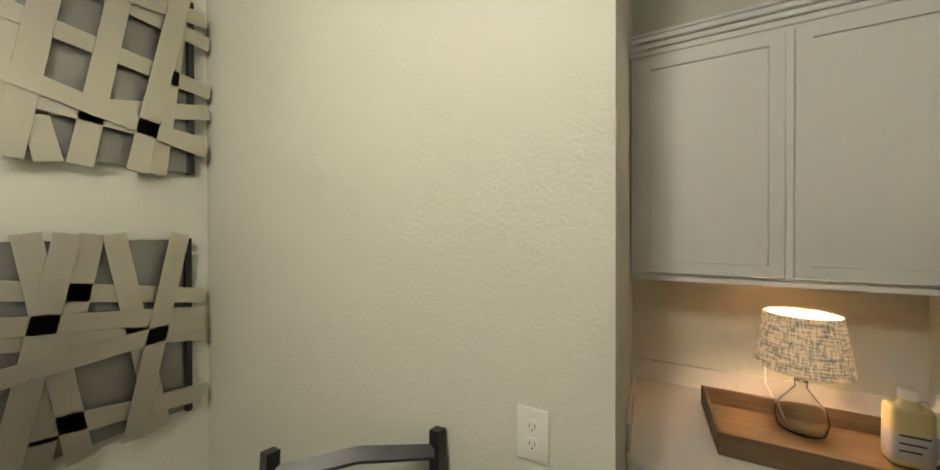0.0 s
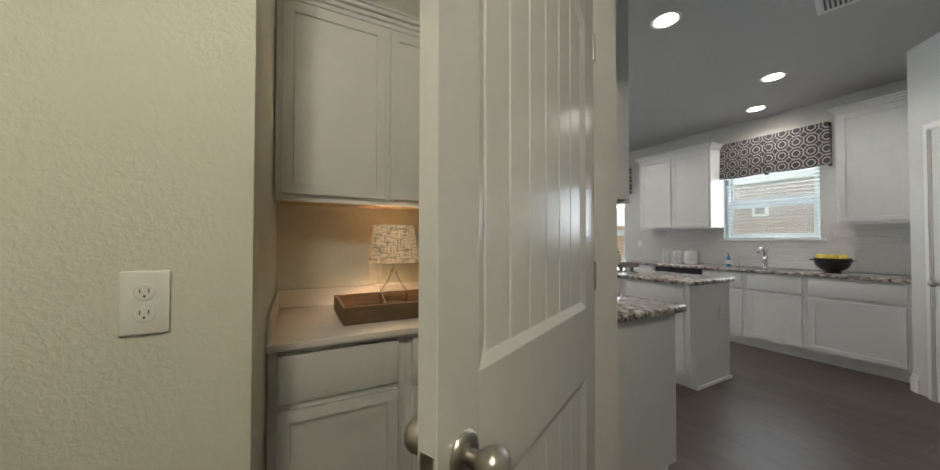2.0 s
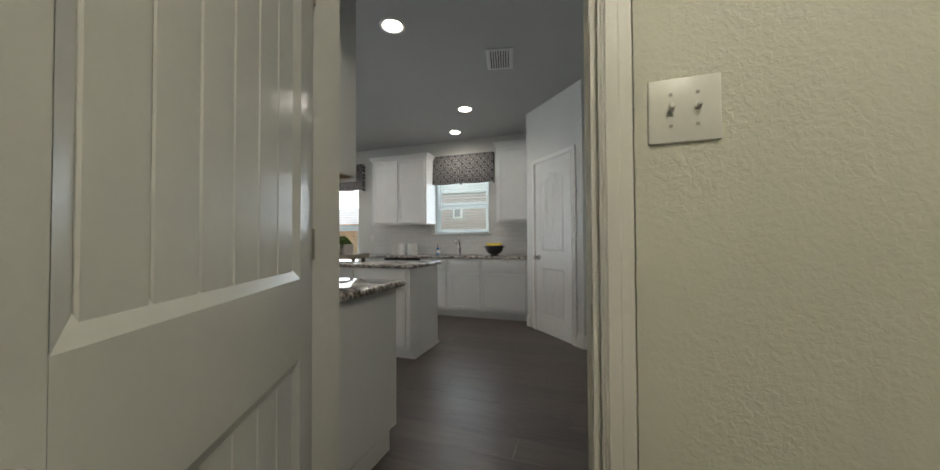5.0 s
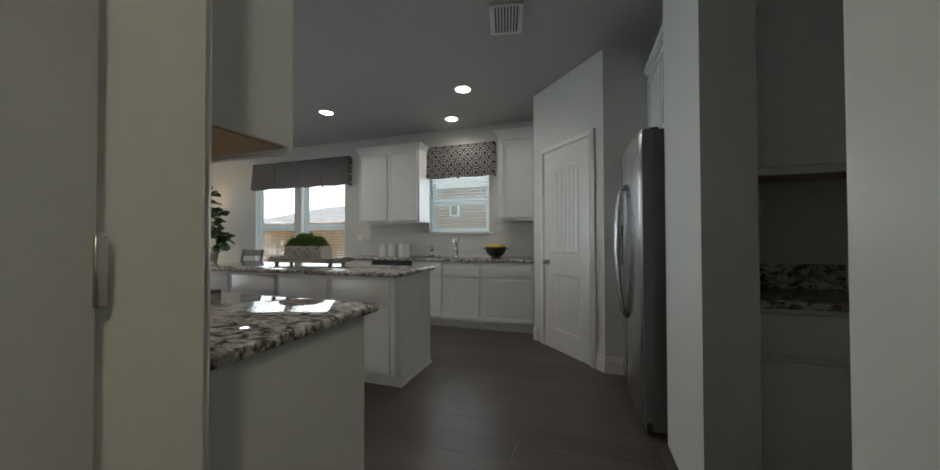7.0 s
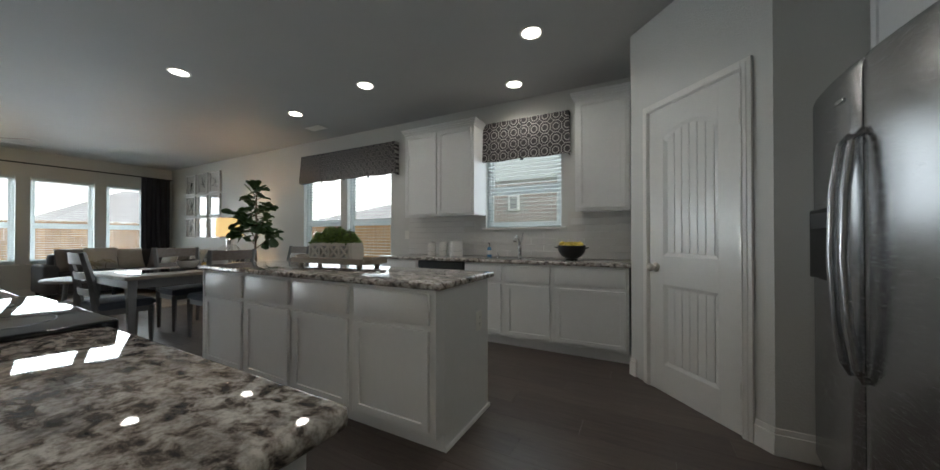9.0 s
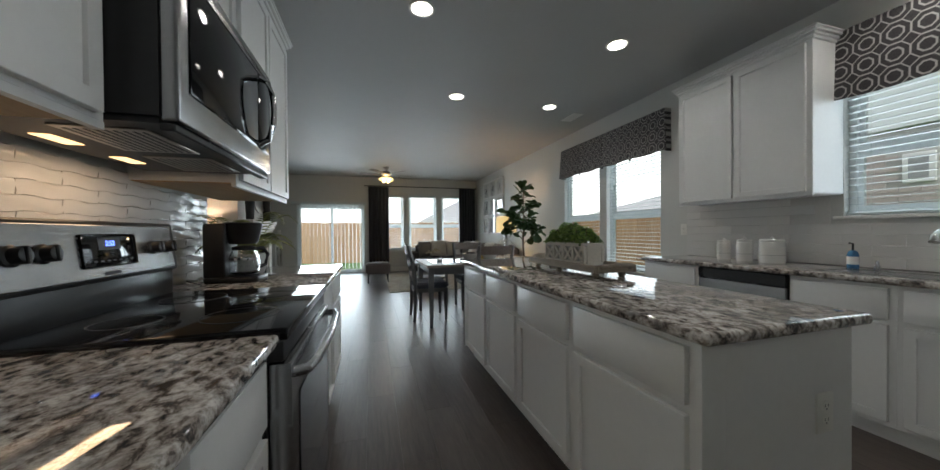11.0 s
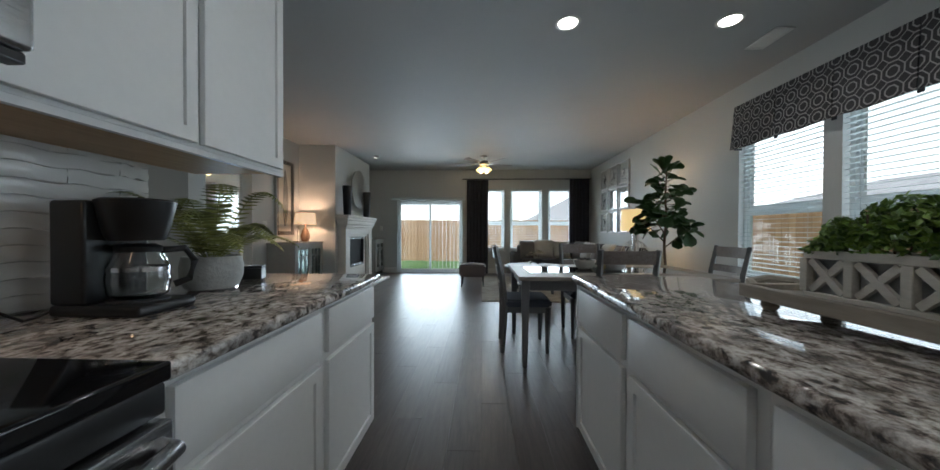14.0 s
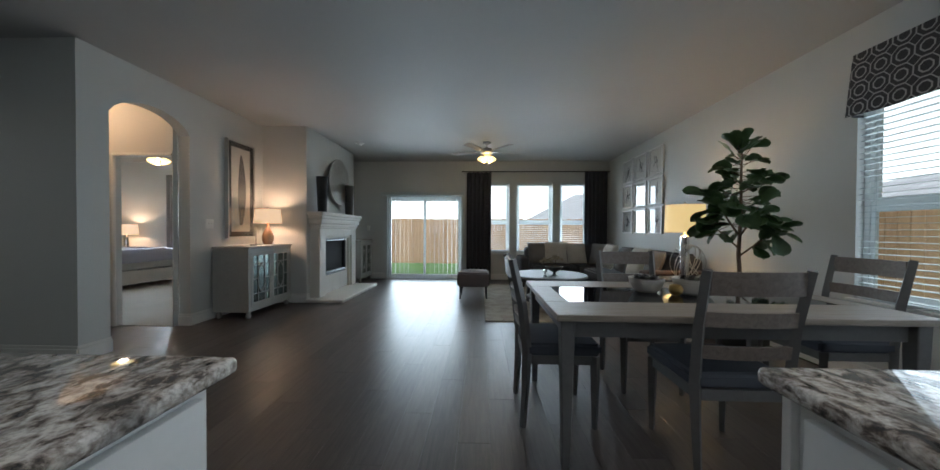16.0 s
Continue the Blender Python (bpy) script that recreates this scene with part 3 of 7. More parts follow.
# island, front looks -x
for y, w in ((1.585, 0.575), (2.16, 0.555), (2.715, 0.555), (3.27, 0.575)):
    base_cabinet(west_facing(3.155, y + w), w, "white shaker island base cabinet", depth=0.252, group="island cabinets")
isl = thing("island_body", pose(0, 0, 0), "white painted back and end panels of the kitchen island", "island")
part("end_panel", boxes((3.225, 3.76, 1.567, 1.5845, 0, 0.855), (3.14, 3.225, 1.567, 1.5845, 0.10, 0.855), bevel=0.001), M_CAB, isl, smooth=False)
part("end_panel", boxes((3.225, 3.76, 3.8455, 3.863, 0, 0.855), (3.14, 3.225, 3.8455, 3.863, 0.10, 0.855), bevel=0.001), M_CAB, isl, smooth=False)
part("back_panel", boxes((3.41, 3.76, 1.585, 3.845, 0, 0.855), bevel=0.001), M_CAB, isl, smooth=False)
part("base_moulding", boxes((3.22, 3.772, 1.555, 1.5665, 0, 0.028), bevel=0.003), M_CAB, isl, smooth=False)
slab_top("countertop", 3.12, 3.80, 1.535, 3.90, TOP - 0.035, TOP, M_GRANITE, "speckled grey granite island countertop")
# sink run, front looks -x
SX = 4.935
for y, w, lab, kw in ((0.762, 0.66, "white shaker base cabinet beside the pantry", {}), (1.422, 0.505, "white shaker sink base cabinet", {}), (1.927, 0.46, "white shaker sink base cabinet", {}), (3.01, 0.57, "white shaker base cabinet at the end of the sink run", {})):
    base_cabinet(west_facing(SX, y + w), w, lab, depth=0.59, group="sink run cabinets")
slab_top("countertop", 4.90, XE - 0.002, 0.745, 3.60, TOP - 0.035, TOP, M_GRANITE, "speckled grey granite countertop under the windows")
wall_cabinet(west_facing(5.205, 3.43), 1.02, 1.40, 2.45, "white shaker two-door wall cabinet between the windows", doors=2, bottom=M_CAB)
wall_cabinet(west_facing(5.205, 1.26), 0.50, 1.40, 2.50, "white shaker wall cabinet beside the pantry", doors=1, bottom=M_CAB)
# utility alcove, front looks -y
base_cabinet(pose(0.255, 1.345, 0), 0.47, "white shaker base cabinet in the alcove", depth=0.61, group="alcove cabinets", h=0.845)
base_cabinet(pose(0.725, 1.345, 0), 0.46, "white shaker base cabinet in the alcove", depth=0.61, group="alcove cabinets", h=0.845)
slab_top("countertop", 0.2525, 1.183, 1.30, 1.958, 0.846, 0.872, M_QUARTZ, "white solid-surface counter in the alcove", r=0.003)
bs = thing("backsplash", pose(0, 0, 0), "white solid-surface backsplash strip along the alcove counter", "backsplash")
part("back_strip", boxes((0.2645, 1.183, 1.94, 1.9585, 0.872, 0.965), bevel=0.002), M_QUARTZ, bs)
part("side_strip", boxes((0.2515, 0.264, 1.32, 1.9585, 0.872, 0.965), bevel=0.002), M_QUARTZ, bs)
wall_cabinet(pose(0.255, 1.64, 0), 0.93, 1.40, 2.25, "white shaker two-door wall cabinet over the alcove counter", depth=0.318, doors=2, group="alcove cabinets")
# built-in nook south of the refrigerator
base_cabinet(pose(2.64, -0.392, 0, 0, 0, -90), 0.8, "white painted base cabinet in the hall nook", depth=0.58, group="nook cabinets")
wall_cabinet(pose(2.66, -0.392, 0, 0, 0, -90), 0.8, 1.42, 2.46, "white painted wall cabinet in the hall nook", depth=0.33, group="nook cabinets")
ns_ = part("nook_splash", boxes((3.205, 3.238, -1.065, -0.951, TOP, TOP + 0.12), (3.018, 3.048, -0.95, -0.392, TOP, TOP + 0.12), bevel=0.003), M_GRANITE, None, "speckled granite splash strip in the nook")
tagged(ns_, category="backsplash")
slab_top("countertop", 2.60, 3.23, -1.24, -0.390, TOP - 0.035, TOP, M_GRANITE, "speckled granite nook counter")
# ---- windows, blinds, valances ----


def sash_window(name, w, z0, z1, m, label, slats=True, tilt=2, pitch=0.046):
    """Double-hung window; local x across, outside towards +y, room face at y = 0."""
    d = thing(name, m, label, "window", kind="structure")
    mid = z0 + (z1 - z0) * 0.44
    f = 0.04
    part("window_frame", boxes((0, f, 0.06, 0.13, z0, z1), (w - f, w, 0.06, 0.13, z0, z1), (f, w - f, 0.06, 0.13, z0, z0 + f), (f, w - f, 0.06, 0.13, z1 - f, z1), bevel=0.003), M_VINYL, d)
    part("meeting_rail", boxes((f, w - f, 0.065, 0.12, mid - 0.025, mid + 0.025), bevel=0.004), M_VINYL, d)
    for a, b, y in ((z0 + f, mid - 0.025, 0.085), (mid + 0.025, z1 - f, 0.105)):
        part("sash", boxes((f, f + 0.03, y - 0.015, y + 0.015, a, b), (w - f - 0.03, w - f, y - 0.015, y + 0.015, a, b), (f + 0.03, w - f - 0.03, y - 0.015, y + 0.015, a, a + 0.03), (f + 0.03, w - f - 0.03, y - 0.015, y + 0.015, b - 0.03, b), bevel=0.002), M_VINYL, d)
        p = part("pane", boxes((f + 0.03, w - f - 0.03, y - 0.002, y + 0.002, a + 0.03, b - 0.03)), M_GLASS, d, "clear window pane")
        p.visible_shadow = False
    if slats:
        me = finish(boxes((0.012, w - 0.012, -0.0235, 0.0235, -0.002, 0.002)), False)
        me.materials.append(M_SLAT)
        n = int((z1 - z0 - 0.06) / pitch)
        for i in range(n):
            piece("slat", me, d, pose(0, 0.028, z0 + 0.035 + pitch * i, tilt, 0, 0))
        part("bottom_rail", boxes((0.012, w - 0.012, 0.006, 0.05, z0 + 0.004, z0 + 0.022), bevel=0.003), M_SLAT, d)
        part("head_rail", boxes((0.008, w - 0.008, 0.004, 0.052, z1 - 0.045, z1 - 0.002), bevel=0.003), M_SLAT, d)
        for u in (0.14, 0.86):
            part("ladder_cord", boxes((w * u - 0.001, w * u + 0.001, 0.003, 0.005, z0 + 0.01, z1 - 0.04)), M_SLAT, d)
    return d


def sill(name, x0, x1, y0, y1, z, lip_dir):
    b = (x0 - 0.03, x1, y0 - 0.045, y1 + 0.045, z - 0.022, z + 0.002) if lip_dir == "x" else (x0 - 0.045, x1 + 0.045, y0 - 0.03, y1, z - 0.022, z + 0.002)
    return tagged(part(name, boxes(b, bevel=0.004, seg=2), M_TRIM, None, "white painted window sill"), kind="structure")


EAST = lambda y1: pose(XE, y1, 0, 0, 0, -90)
for i, (a, b, z0, z1) in enumerate((W2, W1A, W1B)):
    sash_window("window_%d" % (i + 1), b - a, z0, z1, EAST(b), "white vinyl window with open white slat blinds")
    sill("trim_sill", XE, XE + 0.06, a, b, z0, "x")
for i, (a, b, z0, z1) in enumerate((N1, N2, N3)):
    sash_window("window_%d" % (i + 4), b - a, z0, z1, pose(a, YN, 0), "white vinyl living room window with open white slat blinds", tilt=4)
    sill("trim_sill", a, b, YN, YN + 0.06, z0, "y")
sash_window("window_7", BR_WIN[1] - BR_WIN[0], BR_WIN[2], BR_WIN[3], pose(BR_WIN[0], YN, 0), "white bedroom window with open slat blinds")


def patio_door():
    a, b, z0, z1 = SLIDER
    w = b - a
    d = thing("door_3", pose(a, YN, 0), "white sliding glass patio door with vertical blinds drawn open", "patio door", kind="structure")
    part("door_frame", boxes((0, 0.045, 0.05, 0.14, 0, z1), (w - 0.045, w, 0.05, 0.14, 0, z1), (0.045, w - 0.045, 0.05, 0.14, z1 - 0.045, z1), (0.045, w - 0.045, 0.05, 0.14, 0, 0.03), bevel=0.003), M_VINYL, d)
    for x0, x1, y in ((0.045, w / 2 + 0.03, 0.08), (w / 2 - 0.03, w - 0.045, 0.11)):
        part("sliding_sash", boxes((x0, x0 + 0.05, y - 0.013, y + 0.013, 0.03, z1 - 0.045), (x1 - 0.05, x1, y - 0.013, y + 0.013, 0.03, z1 - 0.045), (x0 + 0.05, x1 - 0.05, y - 0.013, y + 0.013, 0.03, 0.10), (x0 + 0.05, x1 - 0.05, y - 0.013, y + 0.013, z1 - 0.10, z1 - 0.045), bevel=0.003), M_VINYL, d)
        p = part("pane", boxes((x0 + 0.05, x1 - 0.05, y - 0.003, y + 0.003, 0.10, z1 - 0.10)), M_GLASS, d, "clear glass pane")
        p.visible_shadow = False
    v = thing("vertical_blind", pose(a, YN, 0), "white vertical blinds stacked open over the patio door", "blind")
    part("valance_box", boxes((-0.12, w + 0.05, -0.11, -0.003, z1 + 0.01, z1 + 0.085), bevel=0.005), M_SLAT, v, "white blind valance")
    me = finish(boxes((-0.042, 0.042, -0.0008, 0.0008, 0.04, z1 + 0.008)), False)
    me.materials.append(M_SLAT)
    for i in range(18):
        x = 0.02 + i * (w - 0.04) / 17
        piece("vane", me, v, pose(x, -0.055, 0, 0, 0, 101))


patio_door()


def valance(y0, y1, z0, z1, pleats, label):
    w = y1 - y0
    d = thing("valance", pose(XE, y1, 0, 0, 0, -90), label, "valance", "lattice valances")
    n = len(pleats) - 1
    for i in range(n):
        a, b = pleats[i] * w + (0.005 if i else 0), pleats[i + 1] * w - (0.005 if i < n - 1 else 0)
        bm = bmesh.new()
        steps, rows = 8, 5
        g = []
        for r in range(rows + 1):
            v = r / rows
            row = []
            for s in range(steps + 1):
                u = s / steps
                flare = 0.03 * v * (1 if i == n - 1 else 0) * u - 0.03 * v * (1 if i == 0 else 0) * (1 - u)
                x = a + (b - a) * u + flare
                y = -0.09 - 0.02 * v - 0.010 * math.sin(math.pi * u) * v
                z = z1 - (z1 - z0) * v + 0.008 * v * math.cos(2 * math.pi * u) * (1 if r == rows else 0)
                row.append(bm.verts.new((x, y, z)))
            g.append(row)
        for r in range(rows):
            for s in range(steps):
                bm.faces.new((g[r][s], g[r][s + 1], g[r + 1][s + 1], g[r + 1][s]))
        geom = bmesh.ops.extrude_face_region(bm, geom=bm.faces[:])
        bmesh.ops.translate(bm, verts=[v for v in geom["geom"] if isinstance(v, bmesh.types.BMVert)], vec=(0, 0.008, 0))
        part("cloth_panel", bm, M_VALANCE, d)
    for u in pleats[1:-1]:
        part("pleat_fold", boxes((u * w - 0.02, u * w + 0.02, -0.088, -0.080, z0 - 0.012, z1 - 0.002), bevel=0.002), M_CURTAIN, d, "dark inverted pleat")
    part("return_side", boxes((-0.004, 0.004, -0.088, 0, z0, z1), bevel=0.002), M_VALANCE, d)
    part("return_side", boxes((w - 0.004, w + 0.004, -0.088, 0, z0, z1), bevel=0.002), M_VALANCE, d)
    part("mounting_board", boxes((0.004, w - 0.004, -0.08, 0, z1 - 0.025, z1 - 0.004)), M_CURTAIN, d)


valance(1.375, 2.445, 2.04, 2.52, (0, 0.5, 1), "dark grey box-pleat valance, pale lattice pattern, over sink window")
valance(3.82, 5.91, 2.04, 2.515, (0, 0.25, 0.5, 0.75, 1), "dark grey box-pleat valance, pale lattice pattern, over dining windows")


def curtain(x0, x1, z0, z1, folds, label, y=YN - 0.10, cloth=M_CURTAIN):
    d = thing("curtain", pose(0, y, 0), label, "curtain", "dark curtains")
    bm = bmesh.new()
    n = folds * 8
    rows = [(z1, 0.9), (z1 - 0.25, 1.0), ((z0 + z1) / 2, 1.08), (z0, 1.15)]
    for side in (0, 0.004):
        g = []
        for z, k in rows:
            g.append([bm.verts.new((x0 + (x1 - x0) * i / n, side + 0.035 * k * math.sin(2 * math.pi * folds * i / n + 0.4 * math.sin(3 * i / n)), z)) for i in range(n + 1)])
        for a, b in zip(g, g[1:]):
            for i in range(n):
                bm.faces.new((a[i], a[i + 1], b[i + 1], b[i]))
    part("drape", bm, cloth, d)
    return d


curtain(2.24, 2.81, 0.01, 2.50, 6, "dark grey pleated curtain panel hanging to the floor")
curtain(4.95, 5.47, 0.01, 2.52, 6, "dark grey pleated curtain panel in the room corner")
curtain(-4.98, -4.66, 0.01, 2.45, 4, "warm grey bedroom curtain panel", cloth=plain("warm_grey_cloth", (0.26, 0.235, 0.22), 0.9, grain=120, bumps=0.4))
rod = thing("curtain_rod", pose(0, YN - 0.10, 2.52), "dark metal curtain rod over the living room windows", "curtain rod")
part("rod", tube([(2.12, 0, 0), (5.52, 0, 0)], 0.012), M_BLACK, rod)
for x in (2.2, 3.33, 5.5):
    part("bracket", boxes((x - 0.008, x + 0.008, 0, 0.098, -0.012, 0.004)), M_BLACK, rod)

# ---- outdoors ----
M_GRASS = plain("lawn_grass", (0.075, 0.16, 0.035), 0.9, var=0.45, grain=35, bumps=0.8, dist=0.02)
M_FENCE = plank_wood("cedar_fence_wood", (0.30, 0.17, 0.085), (0.55, 0.36, 0.21), 0.75, (12, 12, 0.8))
M_BRICK = plain("pale_brick", (0.50, 0.43, 0.40), 0.85, var=0.25, grain=30, bumps=0.4)
M_MORTAR = plain("pale_mortar", (0.46, 0.45, 0.43), 0.95)
M_ROOF = plain("grey_roof_shingle", (0.33, 0.34, 0.35), 0.9, var=0.25, grain=20, bumps=0.5)
M_SIDING = plain("pale_lap_siding", (0.72, 0.76, 0.76), 0.6, var=0.06)
M_PATIO = plain("concrete_patio", (0.42, 0.41, 0.39), 0.9, var=0.1, grain=50)

M_SKYGLOW = glow("overcast_horizon_glow", (0.95, 0.98, 1.0), 0.95)
for i, (x0, x1, y0, y1) in enumerate(((-180, 180, 180, 181), (180, 181, -180, 181), (-181, -180, -180, 181), (-180, 180, -181, -180))):
    setting("backdrop_sky_%d" % (i + 1), boxes((x0, x1, y0, y1, -0.13, 75)), M_SKYGLOW, "bright white overcast sky at the horizon")
ground = setting("ground", boxes((-400, 400, -400, -2.6, -0.30, -0.14), (-400, -6.65, -2.6, 11.2, -0.30, -0.14), (5.72, 400, -2.6, 11.2, -0.30, -0.14), (-400, 400, 11.2, 400, -0.30, -0.14)), M_GRASS, "short green lawn")
setting("pavement_patio", boxes((-0.6, 3.0, 11.18, 12.3, -0.138, -0.05), bevel=0.01), M_PATIO, "pale concrete patio slab")
rng = random.Random(4)


def fence(label, m, length, h=1.75):
    f = thing("fence", m, label, "fence", "cedar fences")
    for z in (0.25, h * 0.5, h - 0.25):
        part("rail", boxes((0, length, 0.012, 0.05, z, z + 0.085), bevel=0.004), M_FENCE, f, smooth=False)
    me = finish(boxes((-0.0685, 0.0685, -0.008, 0.008, 0, h), bevel=0.003), False)
    me.materials.append(M_FENCE)
    n = int(length / 0.142)
    for i in range(n):
        piece("fence_board", me, f, pose(0.07 + i * 0.142, rng.uniform(-0.003, 0.003), rng.uniform(-0.015, 0.015)))
    for i in range(int(length / 2.4) + 1):
        part("fence_post", boxes((i * 2.4 - 0.045, i * 2.4 + 0.045, 0.051, 0.14, 0, h + 0.02), bevel=0.004), M_FENCE, f, smooth=False)


fence("tall cedar board fence across the back lawn", pose(-6, 16.2, -0.14), 20)
fence("tall cedar board fence along the side yard", pose(8.3, 16.2, -0.14, 0, 0, -90), 11.9)


def house(name, m, w, d, h, ridge, material, label, windows=()):
    b = thing(name, m, label, "house")
    part("wall", boxes((0, w, 0, d, 0, h)), material, b, smooth=False)
    o = 0.45
    bm = bmesh.new()
    lo = [bm.verts.new(p) for p in ((-o, -o, h), (w + o, -o, h), (w + o, d + o, h), (-o, d + o, h))]
    r0, r1 = bm.verts.new((w * 0.3, d / 2, h + ridge)), bm.verts.new((w * 0.7, d / 2, h + ridge))
    bm.faces.new(lo)
    bm.faces.new((lo[0], lo[1], r1, r0))
    bm.faces.new((lo[2], lo[3], r0, r1))
    bm.faces.new((lo[1], lo[2], r1))
    bm.faces.new((lo[3], lo[0], r0))
    part("roof", bm, M_ROOF, b, "grey shingle roof", smooth=False)
    part("fascia", boxes((-o, w + o, -o - 0.02, -o, h - 0.16, h + 0.02), (-o - 0.02, -o, -o, d + o, h - 0.16, h + 0.02)), M_VINYL, b, smooth=False)
    for x, z, ww, hh in windows:
        wd = part("window", boxes((x, x + ww, -0.03, 0.01, z, z + hh), bevel=0.005), M_VINYL, b, "white framed window")
        part("pane", boxes((x + 0.05, x + ww - 0.05, -0.034, -0.028, z + 0.05, z + hh - 0.05)), M_ROOF, wd)
    return b


nb = house("house", pose(8.75, 4.2, -0.14, 0, 0, -90), 9.0, 9.0, 4.6, 1.6, M_MORTAR, "pale brick neighbouring house with white siding above", ((0.85, 1.86, 0.26, 0.36),))
part("upper_siding", boxes((-0.02, 9.02, -0.05, 0.2, 2.56, 4.4), bevel=0.004), M_SIDING, nb, "white lap siding", smooth=False)
house("house", pose(6.9, 27, -0.14), 12, 9, 2.1, 2.3, M_SIDING, "pale house with a grey shingle roof beyond the back fence")
house("house", pose(-20, 34, -0.14), 12, 9, 2.3, 2.0, M_SIDING, "pale house with a grey roof far beyond the fence")
house("house", pose(17.0, 22, -0.14, 0, 0, -90), 12, 9, 2.2, 1.6, M_SIDING, "pale neighbouring house with a grey roof beyond the side fence")
brick = finish(boxes((0, 0.194, -0.012, 0.0, 0, 0.057), bevel=0.003), False)
brick.materials.append(M_BRICK)
bm = bmesh.new()
wall_ob = nb.children[0]
k = 0
for r in range(42):
    for c in range(44):
        x, z = c * 0.204 + (r % 2) * 0.102, r * 0.067 + 0.01
        if x > 8.7 or z > 2.48:
            continue
        if 0.3 < x < 3.0 and 1.30 < z < 2.25 and not (0.83 < x + 0.19 and x < 1.13 and 1.8 < z < 2.24) and k < 300:
            piece("brick", brick, wall_ob, pose(x, -0.001, z))
            k += 1
        elif not (0.83 < x + 0.19 and x < 1.13 and 1.8 < z < 2.24):
            box_into(bm, x, x + 0.194, -0.013, -0.001, z, z + 0.057)
tagged(part("bricks", bm, M_BRICK, wall_ob, smooth=False), kind="stuff")

# ---- ceiling lights, vents, plates ----


def can_light(x, y, watts):
    d = thing("recessed_light", pose(x, y, CEIL), "lit white recessed ceiling light", "ceiling light", "recessed lights")
    part("trim_ring", lathe([(0.098, 0.0), (0.096, -0.005), (0.082, -0.008), (0.074, -0.004), (0.074, 0.0)], 32, cap=False), M_TRIM, d)
    part("lamp_disc", lathe([(0.0735, -0.002), (0.073, -0.004), (0.001, -0.0045)], 32, cap=False), M_CANGLOW, d, "glowing lamp")
    a = bpy.data.lights.new("can_lamp", "SPOT")
    a.energy, a.color, a.spot_size, a.spot_blend, a.shadow_soft_size = watts, (1.0, 0.95, 0.88), radians(155), 0.6, 0.06
    o = new("can_lamp", a)
    o.matrix_world = look((x, y, CEIL - 0.03), (x, y, 0))


for x, y in ((-1.9, 4.4), (5.13, 1.885), (4.40, 3.33), (3.315, 4.77), (4.57, 4.775), (2.64, 1.437), (4.345, 1.447), (2.69, 3.33)):
    can_light(x, y, CAN_WATTS)


def ceiling_vent(x, y, w, d, turn):
    v = thing("ceiling_vent", pose(x, y, CEIL, 0, 0, turn), "white louvred ceiling air vent", "vent", "ceiling vents")
    part("frame", boxes((-w / 2, w / 2, -d / 2, -d / 2 + 0.025, -0.008, -0.0005), (-w / 2, w / 2, d / 2 - 0.025, d / 2, -0.008, -0.0005), (-w / 2, -w / 2 + 0.025, -d / 2, d / 2, -0.008, -0.0005), (w / 2 - 0.025, w / 2, -d / 2, d / 2, -0.008, -0.0005), bevel=0.001), M_TRIM, v)
    part("backing", boxes((-w / 2 + 0.02, w / 2 - 0.02, -d / 2 + 0.02, d / 2 - 0.02, -0.0015, -0.0005)), M_DARKPANEL, v, "dark vent opening")
    for i in range(9):
        y0 = -d / 2 + 0.03 + i * (d - 0.06) / 8
        part("slat", turned(boxes((-w / 2 + 0.025, w / 2 - 0.025, -0.007, 0.007, -0.0008, 0.0008)), Matrix.Translation((0, y0, -0.005)) @ Matrix.Rotation(radians(35), 4, "X")), M_TRIM, v)


ceiling_vent(3.37, 0.76, 0.34, 0.24, 12)
ceiling_vent(5.08, 5.03, 0.32, 0.16, 90)


def wall_plate(m, w, h, kind, label):
    """Plate on a wall; local x across, face towards -y."""
    p = thing("light_switch" if kind == "switch" else "power_outlet", m, label, "switch" if kind == "switch" else "outlet", "wall plates")
    part("plate", boxes((-w / 2, w / 2, -0.007, -0.0005, -h / 2, h / 2), bevel=0.003, seg=2), M_PLATE, p)
    if kind == "switch":
        n = max(1, round(w / 0.058) - 0) if w > 0.1 else 1
        for i in range(n):
            x = (i - (n - 1) / 2) * 0.046
            part("toggle", turned(boxes((x - 0.005, x + 0.005, -0.022, -0.006, -0.006, 0.006), bevel=0.002), pose(0, 0, 0, -18, 0, 0)), M_PLATE, p)
            part("screw", boxes((x - 0.003, x + 0.003, -0.0085, -0.0068, 0.028, 0.034)), M_NICKEL, p)
            part("screw", boxes((x - 0.003, x + 0.003, -0.0085, -0.0068, -0.034, -0.028)), M_NICKEL, p)
    else:
        for z in (-0.021, 0.021):
            f = part("socket", turned(lathe([(0.0165, 0), (0.0165, 0.002), (0.0155, 0.0028)], 20), pose(0, -0.0066, z, 90, 0, 0)), M_PLATE, p)
            part("slot", boxes((-0.0075, -0.0058, -0.0098, -0.0088, z - 0.002, z + 0.007), (0.0058, 0.0075, -0.0098, -0.0088, z - 0.002, z + 0.007), (-0.002, 0.002, -0.0098, -0.0088, z - 0.010, z - 0.006)), M_BLACK, f, "dark socket slots")


